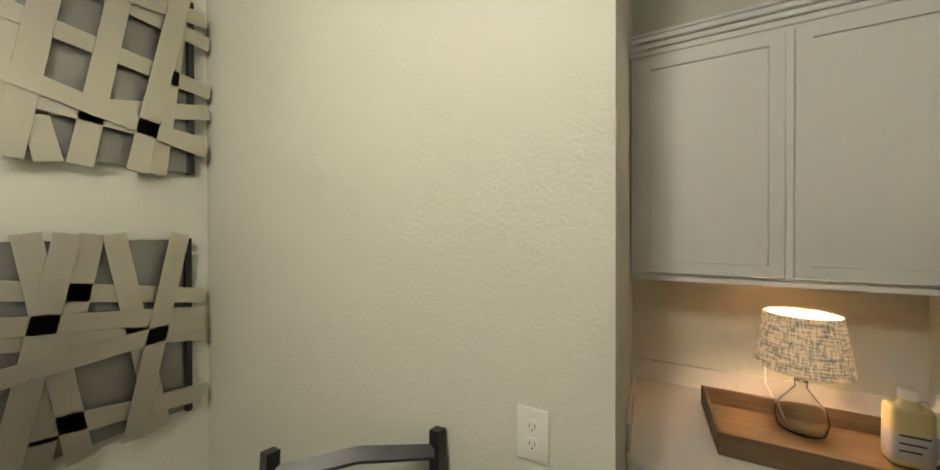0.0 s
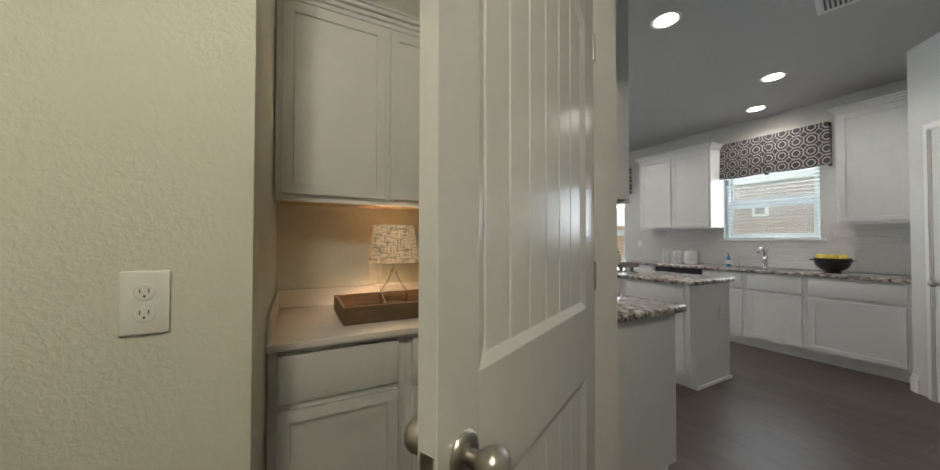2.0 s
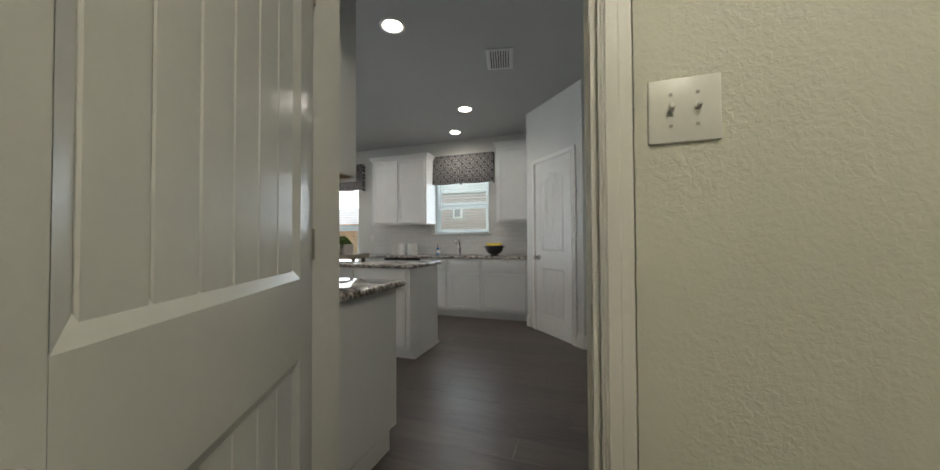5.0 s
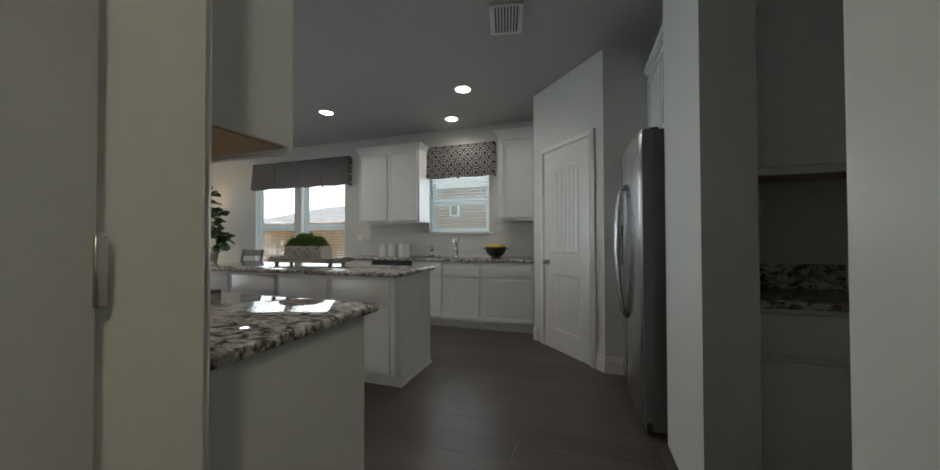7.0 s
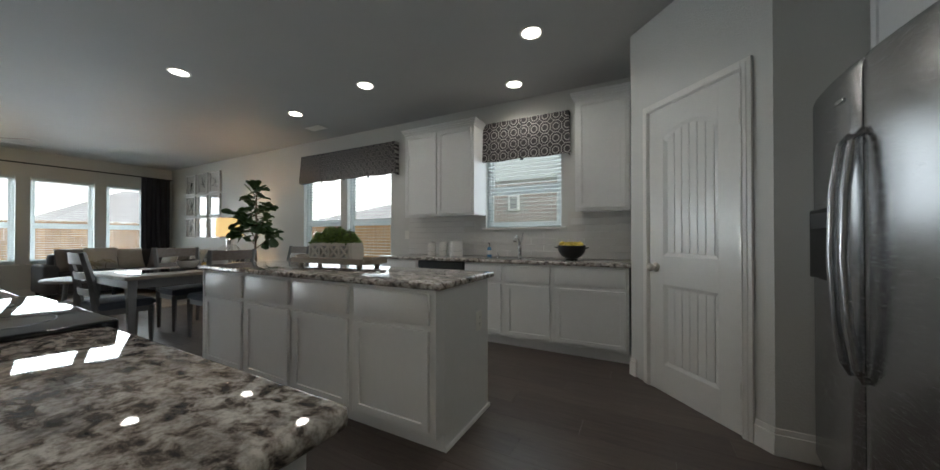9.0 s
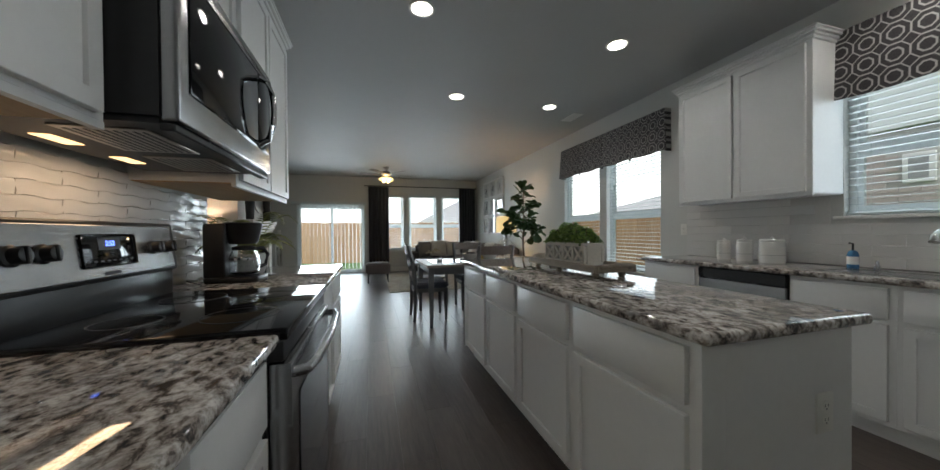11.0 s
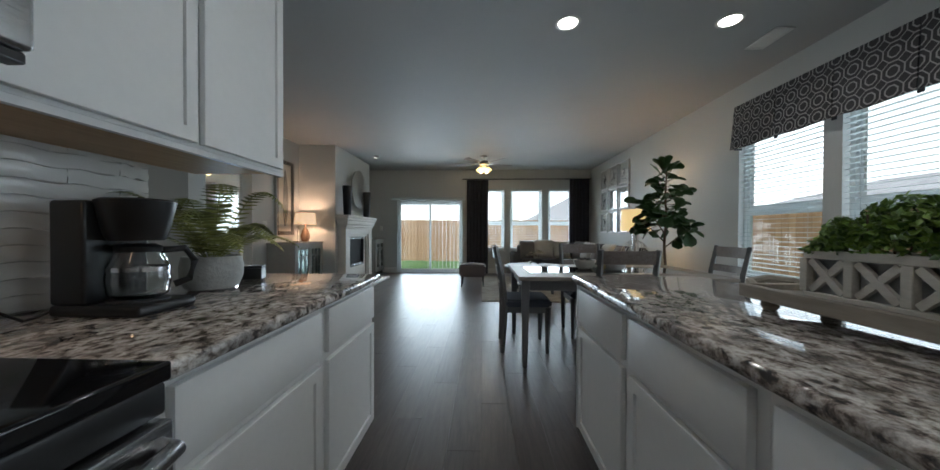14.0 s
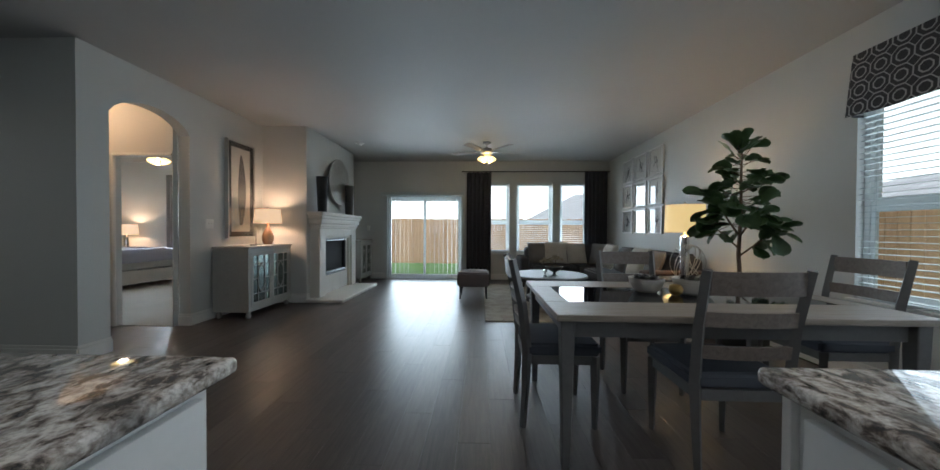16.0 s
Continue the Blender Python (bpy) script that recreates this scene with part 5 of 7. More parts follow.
def planter():
    t = thing("serving_tray", pose(3.61, 2.82, TOP), "weathered grey wooden tray with carved handles on the island", "tray")
    part("tray_board", boxes((-0.13, 0.13, -0.38, 0.38, 0.035, 0.052), bevel=0.004), M_DRIFT, t, smooth=False)
    for a in ((-0.14, -0.122, -0.39, 0.39), (0.122, 0.14, -0.39, 0.39), (-0.122, 0.122, -0.39, -0.372), (-0.122, 0.122, 0.372, 0.39)):
        part("tray_rim", boxes((*a, 0.03, 0.072), bevel=0.004), M_DRIFT, t)
    for s in (-1, 1):
        part("tray_handle", tube([(-0.09, s * 0.385, 0.058), (-0.07, s * 0.43, 0.07), (0, s * 0.45, 0.078), (0.07, s * 0.43, 0.07), (0.09, s * 0.385, 0.058)], 0.014, 8), M_DRIFT, t)
        for x in (-0.09, 0.09):
            part("tray_foot", lathe([(0.016, 0), (0.024, 0.012), (0.018, 0.03), (0.02, 0.036)], 14, (x, s * 0.33, 0)), M_DRIFT, t)
    p = thing("planter_box", pose(3.60, 2.835, TOP + 0.0525), "whitewashed wooden planter box with X-shaped slats and green boxwood", "planter")
    L, W, H = 0.222, 0.062, 0.135
    part("inner_box", boxes((-W + 0.012, W - 0.012, -L + 0.012, L - 0.012, 0.004, H - 0.01)), M_BOX, p, "grey metal liner")
    for sx in (-1, 1):
        for z in (0.0, H - 0.022):
            part("rail", boxes((sx * W - 0.011, sx * W + 0.011, -L, L, z, z + 0.022), bevel=0.002), M_WASHED, p)
        n = 4
        for i in range(n + 1):
            y = -L + 2 * L * i / n
            part("post", boxes((sx * W - 0.010, sx * W + 0.010, y - 0.011, y + 0.011, 0.022, H - 0.022), bevel=0.002), M_WASHED, p)
        for i in range(n):
            y = -L + 2 * L * (i + 0.5) / n
            ln = math.hypot(2 * L / n - 0.022, H - 0.044)
            for sg in (-1, 1):
                an = sg * math.atan2(H - 0.044, 2 * L / n - 0.022)
                part("cross_slat", turned(boxes((-0.006 - 0.001 * sg, 0.006, -ln / 2 + 0.006, ln / 2 - 0.006, -0.009, 0.009), bevel=0.001), Matrix.Translation((sx * W, y, H / 2)) @ Matrix.Rotation(an, 4, "X")), M_WASHED, p)
    for sy in (-1, 1):
        part("end_board", boxes((-W + 0.012, W - 0.012, sy * L - 0.011, sy * L + 0.011, 0.001, H), bevel=0.002), M_WASHED, p)
    me = leaf_cloud(5200, (0.072, 0.205, 0.185), 0.0115, 5)
    me.materials.append(M_BOXWOOD)
    ob = new("boxwood_leaves", me)
    ob.parent = p
    ob.location = (0, 0, H - 0.025)
    tagged(ob, "dense green boxwood foliage", kind="stuff")
    stems = bmesh.new()
    r = random.Random(3)
    for i in range(26):
        y, x = -0.20 + 0.40 * i / 25, r.uniform(-0.05, 0.05)
        tube_into(stems, [(x, y, H - 0.02), (x * 1.3, y + r.uniform(-0.02, 0.02), H + 0.09)], 0.002, 5)
    tagged(part("stems", stems, M_BARK, p), kind="stuff")
    part("moss", boxes((-W + 0.012, W - 0.012, -L + 0.012, L - 0.012, H - 0.012, H - 0.004), bevel=0.003), M_BOXWOOD, p)


planter()

# ---- counter beside the range ----


def coffee_maker():
    c = thing("coffee_maker", pose(1.60, 2.965, TOP, 0, 0, 90) @ Matrix.Diagonal((0.82, 1, 1, 1)), "black drip coffee maker with glass carafe", "coffee maker")
    part("base", boxes((-0.02, 0.20, -0.135, 0.12, 0, 0.032), bevel=0.012, seg=3), M_BLACK, c)
    part("tower", boxes((-0.015, 0.195, 0.02, 0.12, 0.03, 0.315), bevel=0.010, seg=3), M_BLACK, c)
    part("brew_head", turned(lathe([(0.066, 0.205), (0.076, 0.22), (0.094, 0.30), (0.097, 0.318), (0.085, 0.324)], 28), pose(0.09, -0.035, 0)), M_BLACK, c)
    part("hot_plate", lathe([(0.075, 0.032), (0.075, 0.037), (0.068, 0.038)], 28, (0.09, -0.04, 0)), M_DARKPANEL, c)
    car = part("carafe", lathe([(0.055, 0.040), (0.072, 0.05), (0.078, 0.09), (0.074, 0.13), (0.058, 0.165), (0.055, 0.175), (0.052, 0.175), (0.055, 0.163), (0.071, 0.129), (0.075, 0.09), (0.069, 0.052), (0.052, 0.043)], 28, (0.09, -0.04, 0)), M_GLASSWARE, c, "clear glass carafe")
    part("carafe_lid", lathe([(0.056, 0.172), (0.058, 0.188), (0.04, 0.196)], 24, (0.09, -0.04, 0)), M_BLACK, car)
    part("carafe_handle", tube([(0.14, -0.07, 0.175), (0.175, -0.115, 0.18), (0.19, -0.135, 0.14), (0.18, -0.125, 0.085), (0.155, -0.095, 0.07)], 0.011, 10), M_BLACK, car)
    part("carafe_band", lathe([(0.0765, 0.118), (0.0765, 0.13)], 28, (0.09, -0.04, 0), cap=False), M_CHROME, car, "chrome band")
    part("power_cord", tube([(0.0, 0.11, 0.02), (-0.05, 0.12, 0.006), (-0.09, 0.10, 0.006), (-0.10, 0.16, 0.03)], 0.004), M_BLACK, c)


coffee_maker()
pc = thing("loose_cable", pose(1.54, 1.22, TOP), "loose black appliance cable lying on the granite counter", "cable")
part("cable_run", tube([(-0.19, -0.06, 0.005), (-0.08, -0.07, 0.005), (0.02, -0.05, 0.005), (0.06, 0.0, 0.005), (0.03, 0.05, 0.005), (-0.05, 0.06, 0.005), (-0.16, 0.04, 0.005)], 0.0045, 8), M_BLACK, pc)
part("plug", boxes((-0.225, -0.19, -0.072, -0.048, 0.0, 0.02), bevel=0.004, seg=2), M_BLACK, pc)


def fern():
    f = thing("potted_fern", pose(1.545, 3.415, TOP), "green fern in a pale grey carved pot", "plant")
    part("pot", lathe([(0.075, 0), (0.088, 0.006), (0.104, 0.05), (0.106, 0.09), (0.098, 0.132), (0.09, 0.132), (0.09, 0.11), (0.01, 0.108)], 32), plain("carved_grey_pot", (0.42, 0.42, 0.40), 0.7, var=0.15, grain=28, bumps=1.0, dist=0.006), f, "pale grey carved stone pot")
    part("soil", lathe([(0.089, 0.112), (0.001, 0.116)], 24, cap=False), M_BARK, f)
    r = random.Random(11)
    for i in range(20):
        a = i * 2.39996 + r.uniform(-0.2, 0.2)
        ln, lift = r.uniform(0.22, 0.36), r.uniform(0.14, 0.34)
        vs, fs = [], []
        pts = []
        n = 26
        for k in range(n + 1):
            u = k / n
            rad = 0.02 + ln * u
            z = 0.115 + lift * (math.sin(u * 2.1)) * 1.0 - 0.10 * u * u
            pts.append(Vector((rad * math.cos(a), rad * math.sin(a), z)))
        side = Vector((-math.sin(a), math.cos(a), 0))
        for k in range(2, n):
            u = k / n
            l = 0.055 * math.sin(math.pi * min(1, u * 0.85 + 0.15)) + 0.004
            for sg in (-1, 1):
                base = pts[k]
                fwd = (pts[k + 1] - pts[k - 1]).normalized() if k < n else (pts[k] - pts[k - 1]).normalized()
                tip = base + side * sg * l + fwd * l * 0.45 - Vector((0, 0, l * 0.25))
                b = len(vs)
                vs += [base - fwd * 0.0045, base + fwd * 0.0045, base.lerp(tip, 0.55) + fwd * 0.0045, tip, base.lerp(tip, 0.55) - fwd * 0.004]
                fs.append((b, b + 1, b + 2, b + 3, b + 4))
        bm = bmesh.new()
        me = bpy.data.meshes.new("tmp")
        me.from_pydata(vs, [], fs)
        bm.from_mesh(me)
        bpy.data.meshes.remove(me)
        tube_into(bm, pts[::4], 0.0018, 5)
        part("frond", bm, M_FERN, f)


fern()
bx = thing("dark_box", pose(1.52, 3.68, TOP, 0, 0, 20), "small dark box beside the fern pot", "box")
part("box_body", boxes((-0.05, 0.05, -0.035, 0.035, 0, 0.055), bevel=0.003), M_BLACK, bx)
part("box_lid", boxes((-0.051, 0.051, -0.036, 0.036, 0.0555, 0.066), bevel=0.003), M_BLACK, bx)

# ---- utility alcove things ----
M_RUSTIC = plank_wood("rustic_tray_wood", (0.10, 0.062, 0.03), (0.22, 0.14, 0.075), 0.65, (0.7, 9, 9))


def alcove_lamp():
    t = thing("wooden_tray", pose(0.505, 1.44, 0.873), "rustic brown wooden tray on the alcove counter", "tray")
    w, d, h = 0.62, 0.36, 0.072
    part("tray_bottom", boxes((0.012, w - 0.012, 0.012, d - 0.012, 0, 0.01)), M_RUSTIC, t, smooth=False)
    for b in ((0, w, 0, 0.012), (0, w, d - 0.012, d), (0, 0.012, 0.012, d - 0.012), (w - 0.012, w, 0.012, d - 0.012)):
        part("tray_side", boxes((*b, 0, h), bevel=0.002), M_RUSTIC, t, smooth=False)
    l = thing("table_lamp", pose(0.775, 1.70, 0.884), "small clear glass table lamp with mottled linen shade, lit", "lamp")
    part("glass_base", lathe([(0.045, 0.0), (0.062, 0.012), (0.070, 0.05), (0.064, 0.085), (0.035, 0.125), (0.016, 0.155), (0.018, 0.175), (0.014, 0.178), (0.012, 0.155), (0.031, 0.125), (0.060, 0.084), (0.066, 0.05), (0.058, 0.015), (0.04, 0.006)], 32), M_GLASSWARE, l, "clear glass gourd-shaped base")
    part("stem", lathe([(0.012, 0.172), (0.012, 0.19), (0.007, 0.192), (0.007, 0.25)], 14), M_NICKEL, l)
    part("shade", lathe([(0.126, 0.222), (0.100, 0.405), (0.0985, 0.405), (0.1245, 0.222)], 40, cap=False), linen("mottled_linen_shade", (0.55, 0.47, 0.36), (0.16, 0.17, 0.16), (1.0, 0.72, 0.45), 0.35, 0.55), l, "mottled grey-beige linen shade")
    part("bulb", lathe([(0.012, 0.25), (0.028, 0.29), (0.026, 0.315), (0.005, 0.33)], 16), glow("warm_bulb", (1.0, 0.72, 0.42), 14), l, "glowing bulb")
    part("lamp_cord", tube([(-0.03, 0.05, 0.01), (-0.06, 0.14, 0.10), (-0.035, 0.235, 0.185)], 0.003), M_PLATE, l)
    point_lamp("alcove_bulb_light", (0.775, 1.70, 1.20), ALCOVE_WATTS, (1.0, 0.64, 0.38), 0.03)
    for x, y, liquid, hh in ((0.985, 1.63, (0.58, 0.48, 0.24), 0.175), (1.085, 1.68, (0.66, 0.65, 0.58), 0.15)):
        b = thing("detergent_jug", pose(x, y, 0.884), "cream soap jug with grey label and white cap", "jug", "soap jugs")
        part("jug_body", boxes((-0.045, 0.045, -0.03, 0.03, 0, hh), bevel=0.014, seg=3), plain("jug_plastic", liquid, 0.3, bumps=0), b)
        part("neck", lathe([(0.032, hh - 0.012), (0.022, hh + 0.015), (0.018, hh + 0.02)], 18), plain("jug_plastic_top", liquid, 0.3, bumps=0), b)
        part("cap", lathe([(0.020, hh + 0.015), (0.020, hh + 0.045), (0.016, hh + 0.048)], 18), M_PLATE, b, "white cap")
        part("label_wrap", boxes((-0.0455, 0.0455, -0.0308, 0.0308, 0.01, hh * 0.62), bevel=0.014, seg=3), plain("grey_label", (0.45, 0.43, 0.45), 0.5), b, "pale grey paper label")
        for i, (a, c2) in enumerate(((0.55, 0.7), (0.42, 0.5), (0.3, 0.33))):
            part("label_line", boxes((-0.03, 0.03 - 0.008 * i, -0.0318, -0.0306, hh * (a - 0.03), hh * (a + 0.0))), M_DARKPANEL, b)


def point_lamp(name, at, watts, color, r=0.04):
    d = bpy.data.lights.new(name, "POINT")
    d.energy, d.color, d.shadow_soft_size = watts, color, r
    new(name, d).location = at


alcove_lamp()


def metal_art(z0, z1, y0, y1, seed, n):
    a = thing("wall_art", pose(-1.43, 0, 0), "brushed champagne metal wall sculpture of woven flat strips", "wall art", "metal wall art")
    r = random.Random(seed)
    mm = brushed("champagne_metal", (0.62, 0.58, 0.49), 0.42, (20, 20, 20))
    back = brushed("grey_back_metal", (0.34, 0.34, 0.31), 0.5, (14, 14, 14))
    part("back_plate", boxes((0.020, 0.024, y0 + 0.02, y1 - 0.075, z0 + 0.025, z1 - 0.025)), back, a, "dull grey metal back plate", smooth=False)
    part("back_frame", boxes((0.001, 0.0195, y0 + 0.03, y0 + 0.05, z0 + 0.04, z1 - 0.04), (0.001, 0.045, y1 - 0.074, y1 - 0.055, z0 + 0.02, z1 - 0.02), (0.001, 0.0195, y0 + 0.05, y1 - 0.075, z0 + 0.04, z0 + 0.06), (0.001, 0.0195, y0 + 0.05, y1 - 0.075, z1 - 0.06, z1 - 0.04)), M_BLACK, a, "dark back frame")
    for i in range(n):
        flat = i % 2 == 0
        if flat:
            ya, yb = y0, y1 - r.uniform(0.0, 0.025)
            za = z0 + 0.05 + (z1 - z0 - 0.10) * ((i // 2 + 0.5) / (n / 2)) + r.uniform(-0.05, 0.05)
            zb = min(z1 - 0.03, max(z0 + 0.03, za + r.choice((-1, 1)) * r.uniform(0.03, 0.2)))
        else:
            za, zb = z0, z1
            ya = y0 + 0.04 + (y1 - y0 - 0.16) * ((i // 2 + 0.5) / (n / 2)) + r.uniform(-0.03, 0.03)
            yb = min(y1 - 0.10, max(y0 + 0.03, ya + r.choice((-1, 1)) * r.uniform(0.05, 0.2)))
        d = Vector((0, yb - ya, zb - za))
        x = 0.05 + 0.004 * (i % 5)
        bm = boxes((-0.001, 0.001, 0, d.length, -0.031, 0.031), bevel=0.0006)
        turned(bm, Matrix.Translation((x, ya, za)) @ Matrix.Rotation(math.atan2(d.z, d.y), 4, "X"))
        part("metal_strip", bm, mm, a, smooth=False)


metal_art(1.795, 2.56, 0.20, 0.918, 3, 12)
metal_art(0.80, 1.565, 0.20, 0.905, 8, 12)


def black_chair():
    c = thing("black_chair", pose(-0.275, 0.705, 0, 0, 0, 130.5), "black wooden ladder-back chair against the wall", "chair")
    mb = plain("black_painted_wood", (0.012, 0.012, 0.012), 0.4, var=0.2, bumps=0.1)
    for y in (-0.20, 0.20):
        part("back_post", tube([(0.02, y, 0), (0.02, y, 0.45), (0.05, y, 0.78), (0.09, y, 1.045)], 0.02, 4, [0.02, 0.024, 0.024, 0.022]), mb, c, smooth=False)
        part("front_leg", tube([(-0.40, y, 0), (-0.40, y, 0.44)], 0.02, 4), mb, c, smooth=False)
    for z, x in ((0.99, 0.082), (0.90, 0.07), (0.80, 0.056), (0.69, 0.042)):
        bm = bmesh.new()
        tube_into(bm, [(x, -0.19, z), (x + 0.012, 0, z + 0.012), (x, 0.19, z)], 0.02, 4, [0.022, 0.024, 0.022])
        part("back_slat", bm, mb, c, smooth=False)
    part("seat", boxes((-0.43, 0.03, -0.22, 0.22, 0.44, 0.475), bevel=0.012, seg=3), mb, c)


black_chair()
# ---- dining ----
M_TABLEWOOD = plank_wood("pale_grey_table_wood", (0.20, 0.165, 0.13), (0.36, 0.31, 0.26), 0.45, (0.8, 9, 9))
M_GREYPAINT = plain("grey_painted_wood", (0.135, 0.135, 0.135), 0.5, var=0.15, grain=40, bumps=0.15)
M_CHAIRWOOD = plank_wood("weathered_chair_wood", (0.13, 0.105, 0.09), (0.25, 0.215, 0.19), 0.5, (9, 0.9, 9))
M_SEAT = plain("slate_blue_upholstery", (0.075, 0.085, 0.105), 0.9, var=0.15, grain=160, bumps=0.5)


def dining_table():
    t = thing("dining_table", pose(3.81, 5.31, 0), "grey wooden dining table with smoked glass insert", "table")
    hx, hy, z = 0.87, 0.53, 0.76
    for b in ((-hx, hx, -hy, -hy + 0.30), (-hx, hx, hy - 0.26, hy), (-hx, -hx + 0.13, -hy + 0.30, hy - 0.26), (hx - 0.16, hx, -hy + 0.30, hy - 0.26)):
        part("tabletop_board", boxes((*b, z - 0.032, z), bevel=0.004), M_TABLEWOOD, t)
    part("glass_insert", boxes((-hx + 0.132, hx - 0.162, -hy + 0.302, hy - 0.262, z - 0.02, z - 0.002)), M_BLACKGLASS, t, "smoked glass insert")
    for s in (-1, 1):
        part("apron", boxes((-hx + 0.10, hx - 0.10, s * (hy - 0.075) - 0.011, s * (hy - 0.075) + 0.011, z - 0.12, z - 0.033)), M_GREYPAINT, t)
        part("apron", boxes((s * (hx - 0.065) - 0.011, s * (hx - 0.065) + 0.011, -hy + 0.10, hy - 0.10, z - 0.12, z - 0.033)), M_GREYPAINT, t)
        for q in (-1, 1):
            cx, cy = s * (hx - 0.06), q * (hy - 0.065)
            bm = bmesh.new()
            box_into(bm, cx - 0.034, cx + 0.034, cy - 0.034, cy + 0.034, 0, z - 0.033)
            for v in bm.verts:
                if v.co.z < 0.1:
                    v.co.x = cx + (v.co.x - cx) * 0.55
                    v.co.y = cy + (v.co.y - cy) * 0.55
            bmesh.ops.bevel(bm, geom=bm.edges[:], offset=0.004, segments=1, affect="EDGES")
            part("leg", bm, M_GREYPAINT, t)


dining_table()


def dining_chair(m, label):
    """Sits facing -y; back at +y."""
    c = thing("dining_chair", m, label, "chair", "chairs round the dining table")
    for s in (-1, 1):
        bm = bmesh.new()
        tube_into(bm, [(s * 0.20, 0.215, 0), (s * 0.205, 0.20, 0.25), (s * 0.21, 0.195, 0.46), (s * 0.215, 0.225, 0.72), (s * 0.22, 0.285, 0.985)], 0.02, 4, [0.018, 0.024, 0.028, 0.027, 0.024])
        part("back_post", bm, M_GREYPAINT, c, smooth=False)
        bm = bmesh.new()
        tube_into(bm, [(s * 0.20, -0.20, 0), (s * 0.20, -0.20, 0.22), (s * 0.20, -0.20, 0.425)], 0.02, 4, [0.016, 0.024, 0.028])
        part("front_leg", bm, M_GREYPAINT, c, smooth=False)
        part("side_rail", boxes((s * 0.20 - 0.01, s * 0.20 + 0.01, -0.18, 0.18, 0.375, 0.425)), M_GREYPAINT, c)
    part("front_rail", boxes((-0.185, 0.185, -0.212, -0.19, 0.375, 0.425)), M_GREYPAINT, c)
    part("back_rail", boxes((-0.185, 0.185, 0.185, 0.205, 0.375, 0.425)), M_GREYPAINT, c)
    for z, y, h in ((0.925, 0.271, 0.052), (0.76, 0.235, 0.034), (0.605, 0.209, 0.03)):
        bm = bmesh.new()
        n = 8
        for i in range(n):
            u0, u1 = -1 + 2 * i / n, -1 + 2 * (i + 1) / n
            x0, x1 = u0 * 0.2, u1 * 0.2
            b0, b1 = 0.022 * (1 - u0 * u0), 0.022 * (1 - u1 * u1)
            vs = [bm.verts.new(p) for p in ((x0, y + b0 - 0.01, z - h), (x1, y + b1 - 0.01, z - h), (x1, y + b1 + 0.01, z - h), (x0, y + b0 + 0.01, z - h), (x0, y + b0 - 0.003, z + h), (x1, y + b1 - 0.003, z + h), (x1, y + b1 + 0.017, z + h), (x0, y + b0 + 0.017, z + h))]
            for f in ((0, 1, 2, 3), (4, 5, 6, 7), (0, 1, 5, 4), (2, 3, 7, 6), (1, 2, 6, 5), (3, 0, 4, 7)):
                bm.faces.new([vs[k] for k in f])
        bmesh.ops.remove_doubles(bm, verts=bm.verts, dist=0.0005)
        part("back_slat", bm, M_CHAIRWOOD, c, smooth=False)
    bm = bmesh.new()
    box_into(bm, -0.225, 0.225, -0.235, 0.205, 0.425, 0.495)
    bmesh.ops.subdivide_edges(bm, edges=bm.edges[:], cuts=3, use_grid_fill=True)
    for v in bm.verts:
        if v.co.z > 0.45:
            v.co.z += 0.018 * (1 - (v.co.x / 0.24) ** 2) * (1 - (v.co.y / 0.26) ** 2)
    bmesh.ops.bevel(bm, geom=[e for e in bm.edges if e.calc_face_angle(0) > 0.9], offset=0.022, segments=3, affect="EDGES")
    part("seat", bm, M_SEAT, c, "slate blue upholstered seat")
    return c


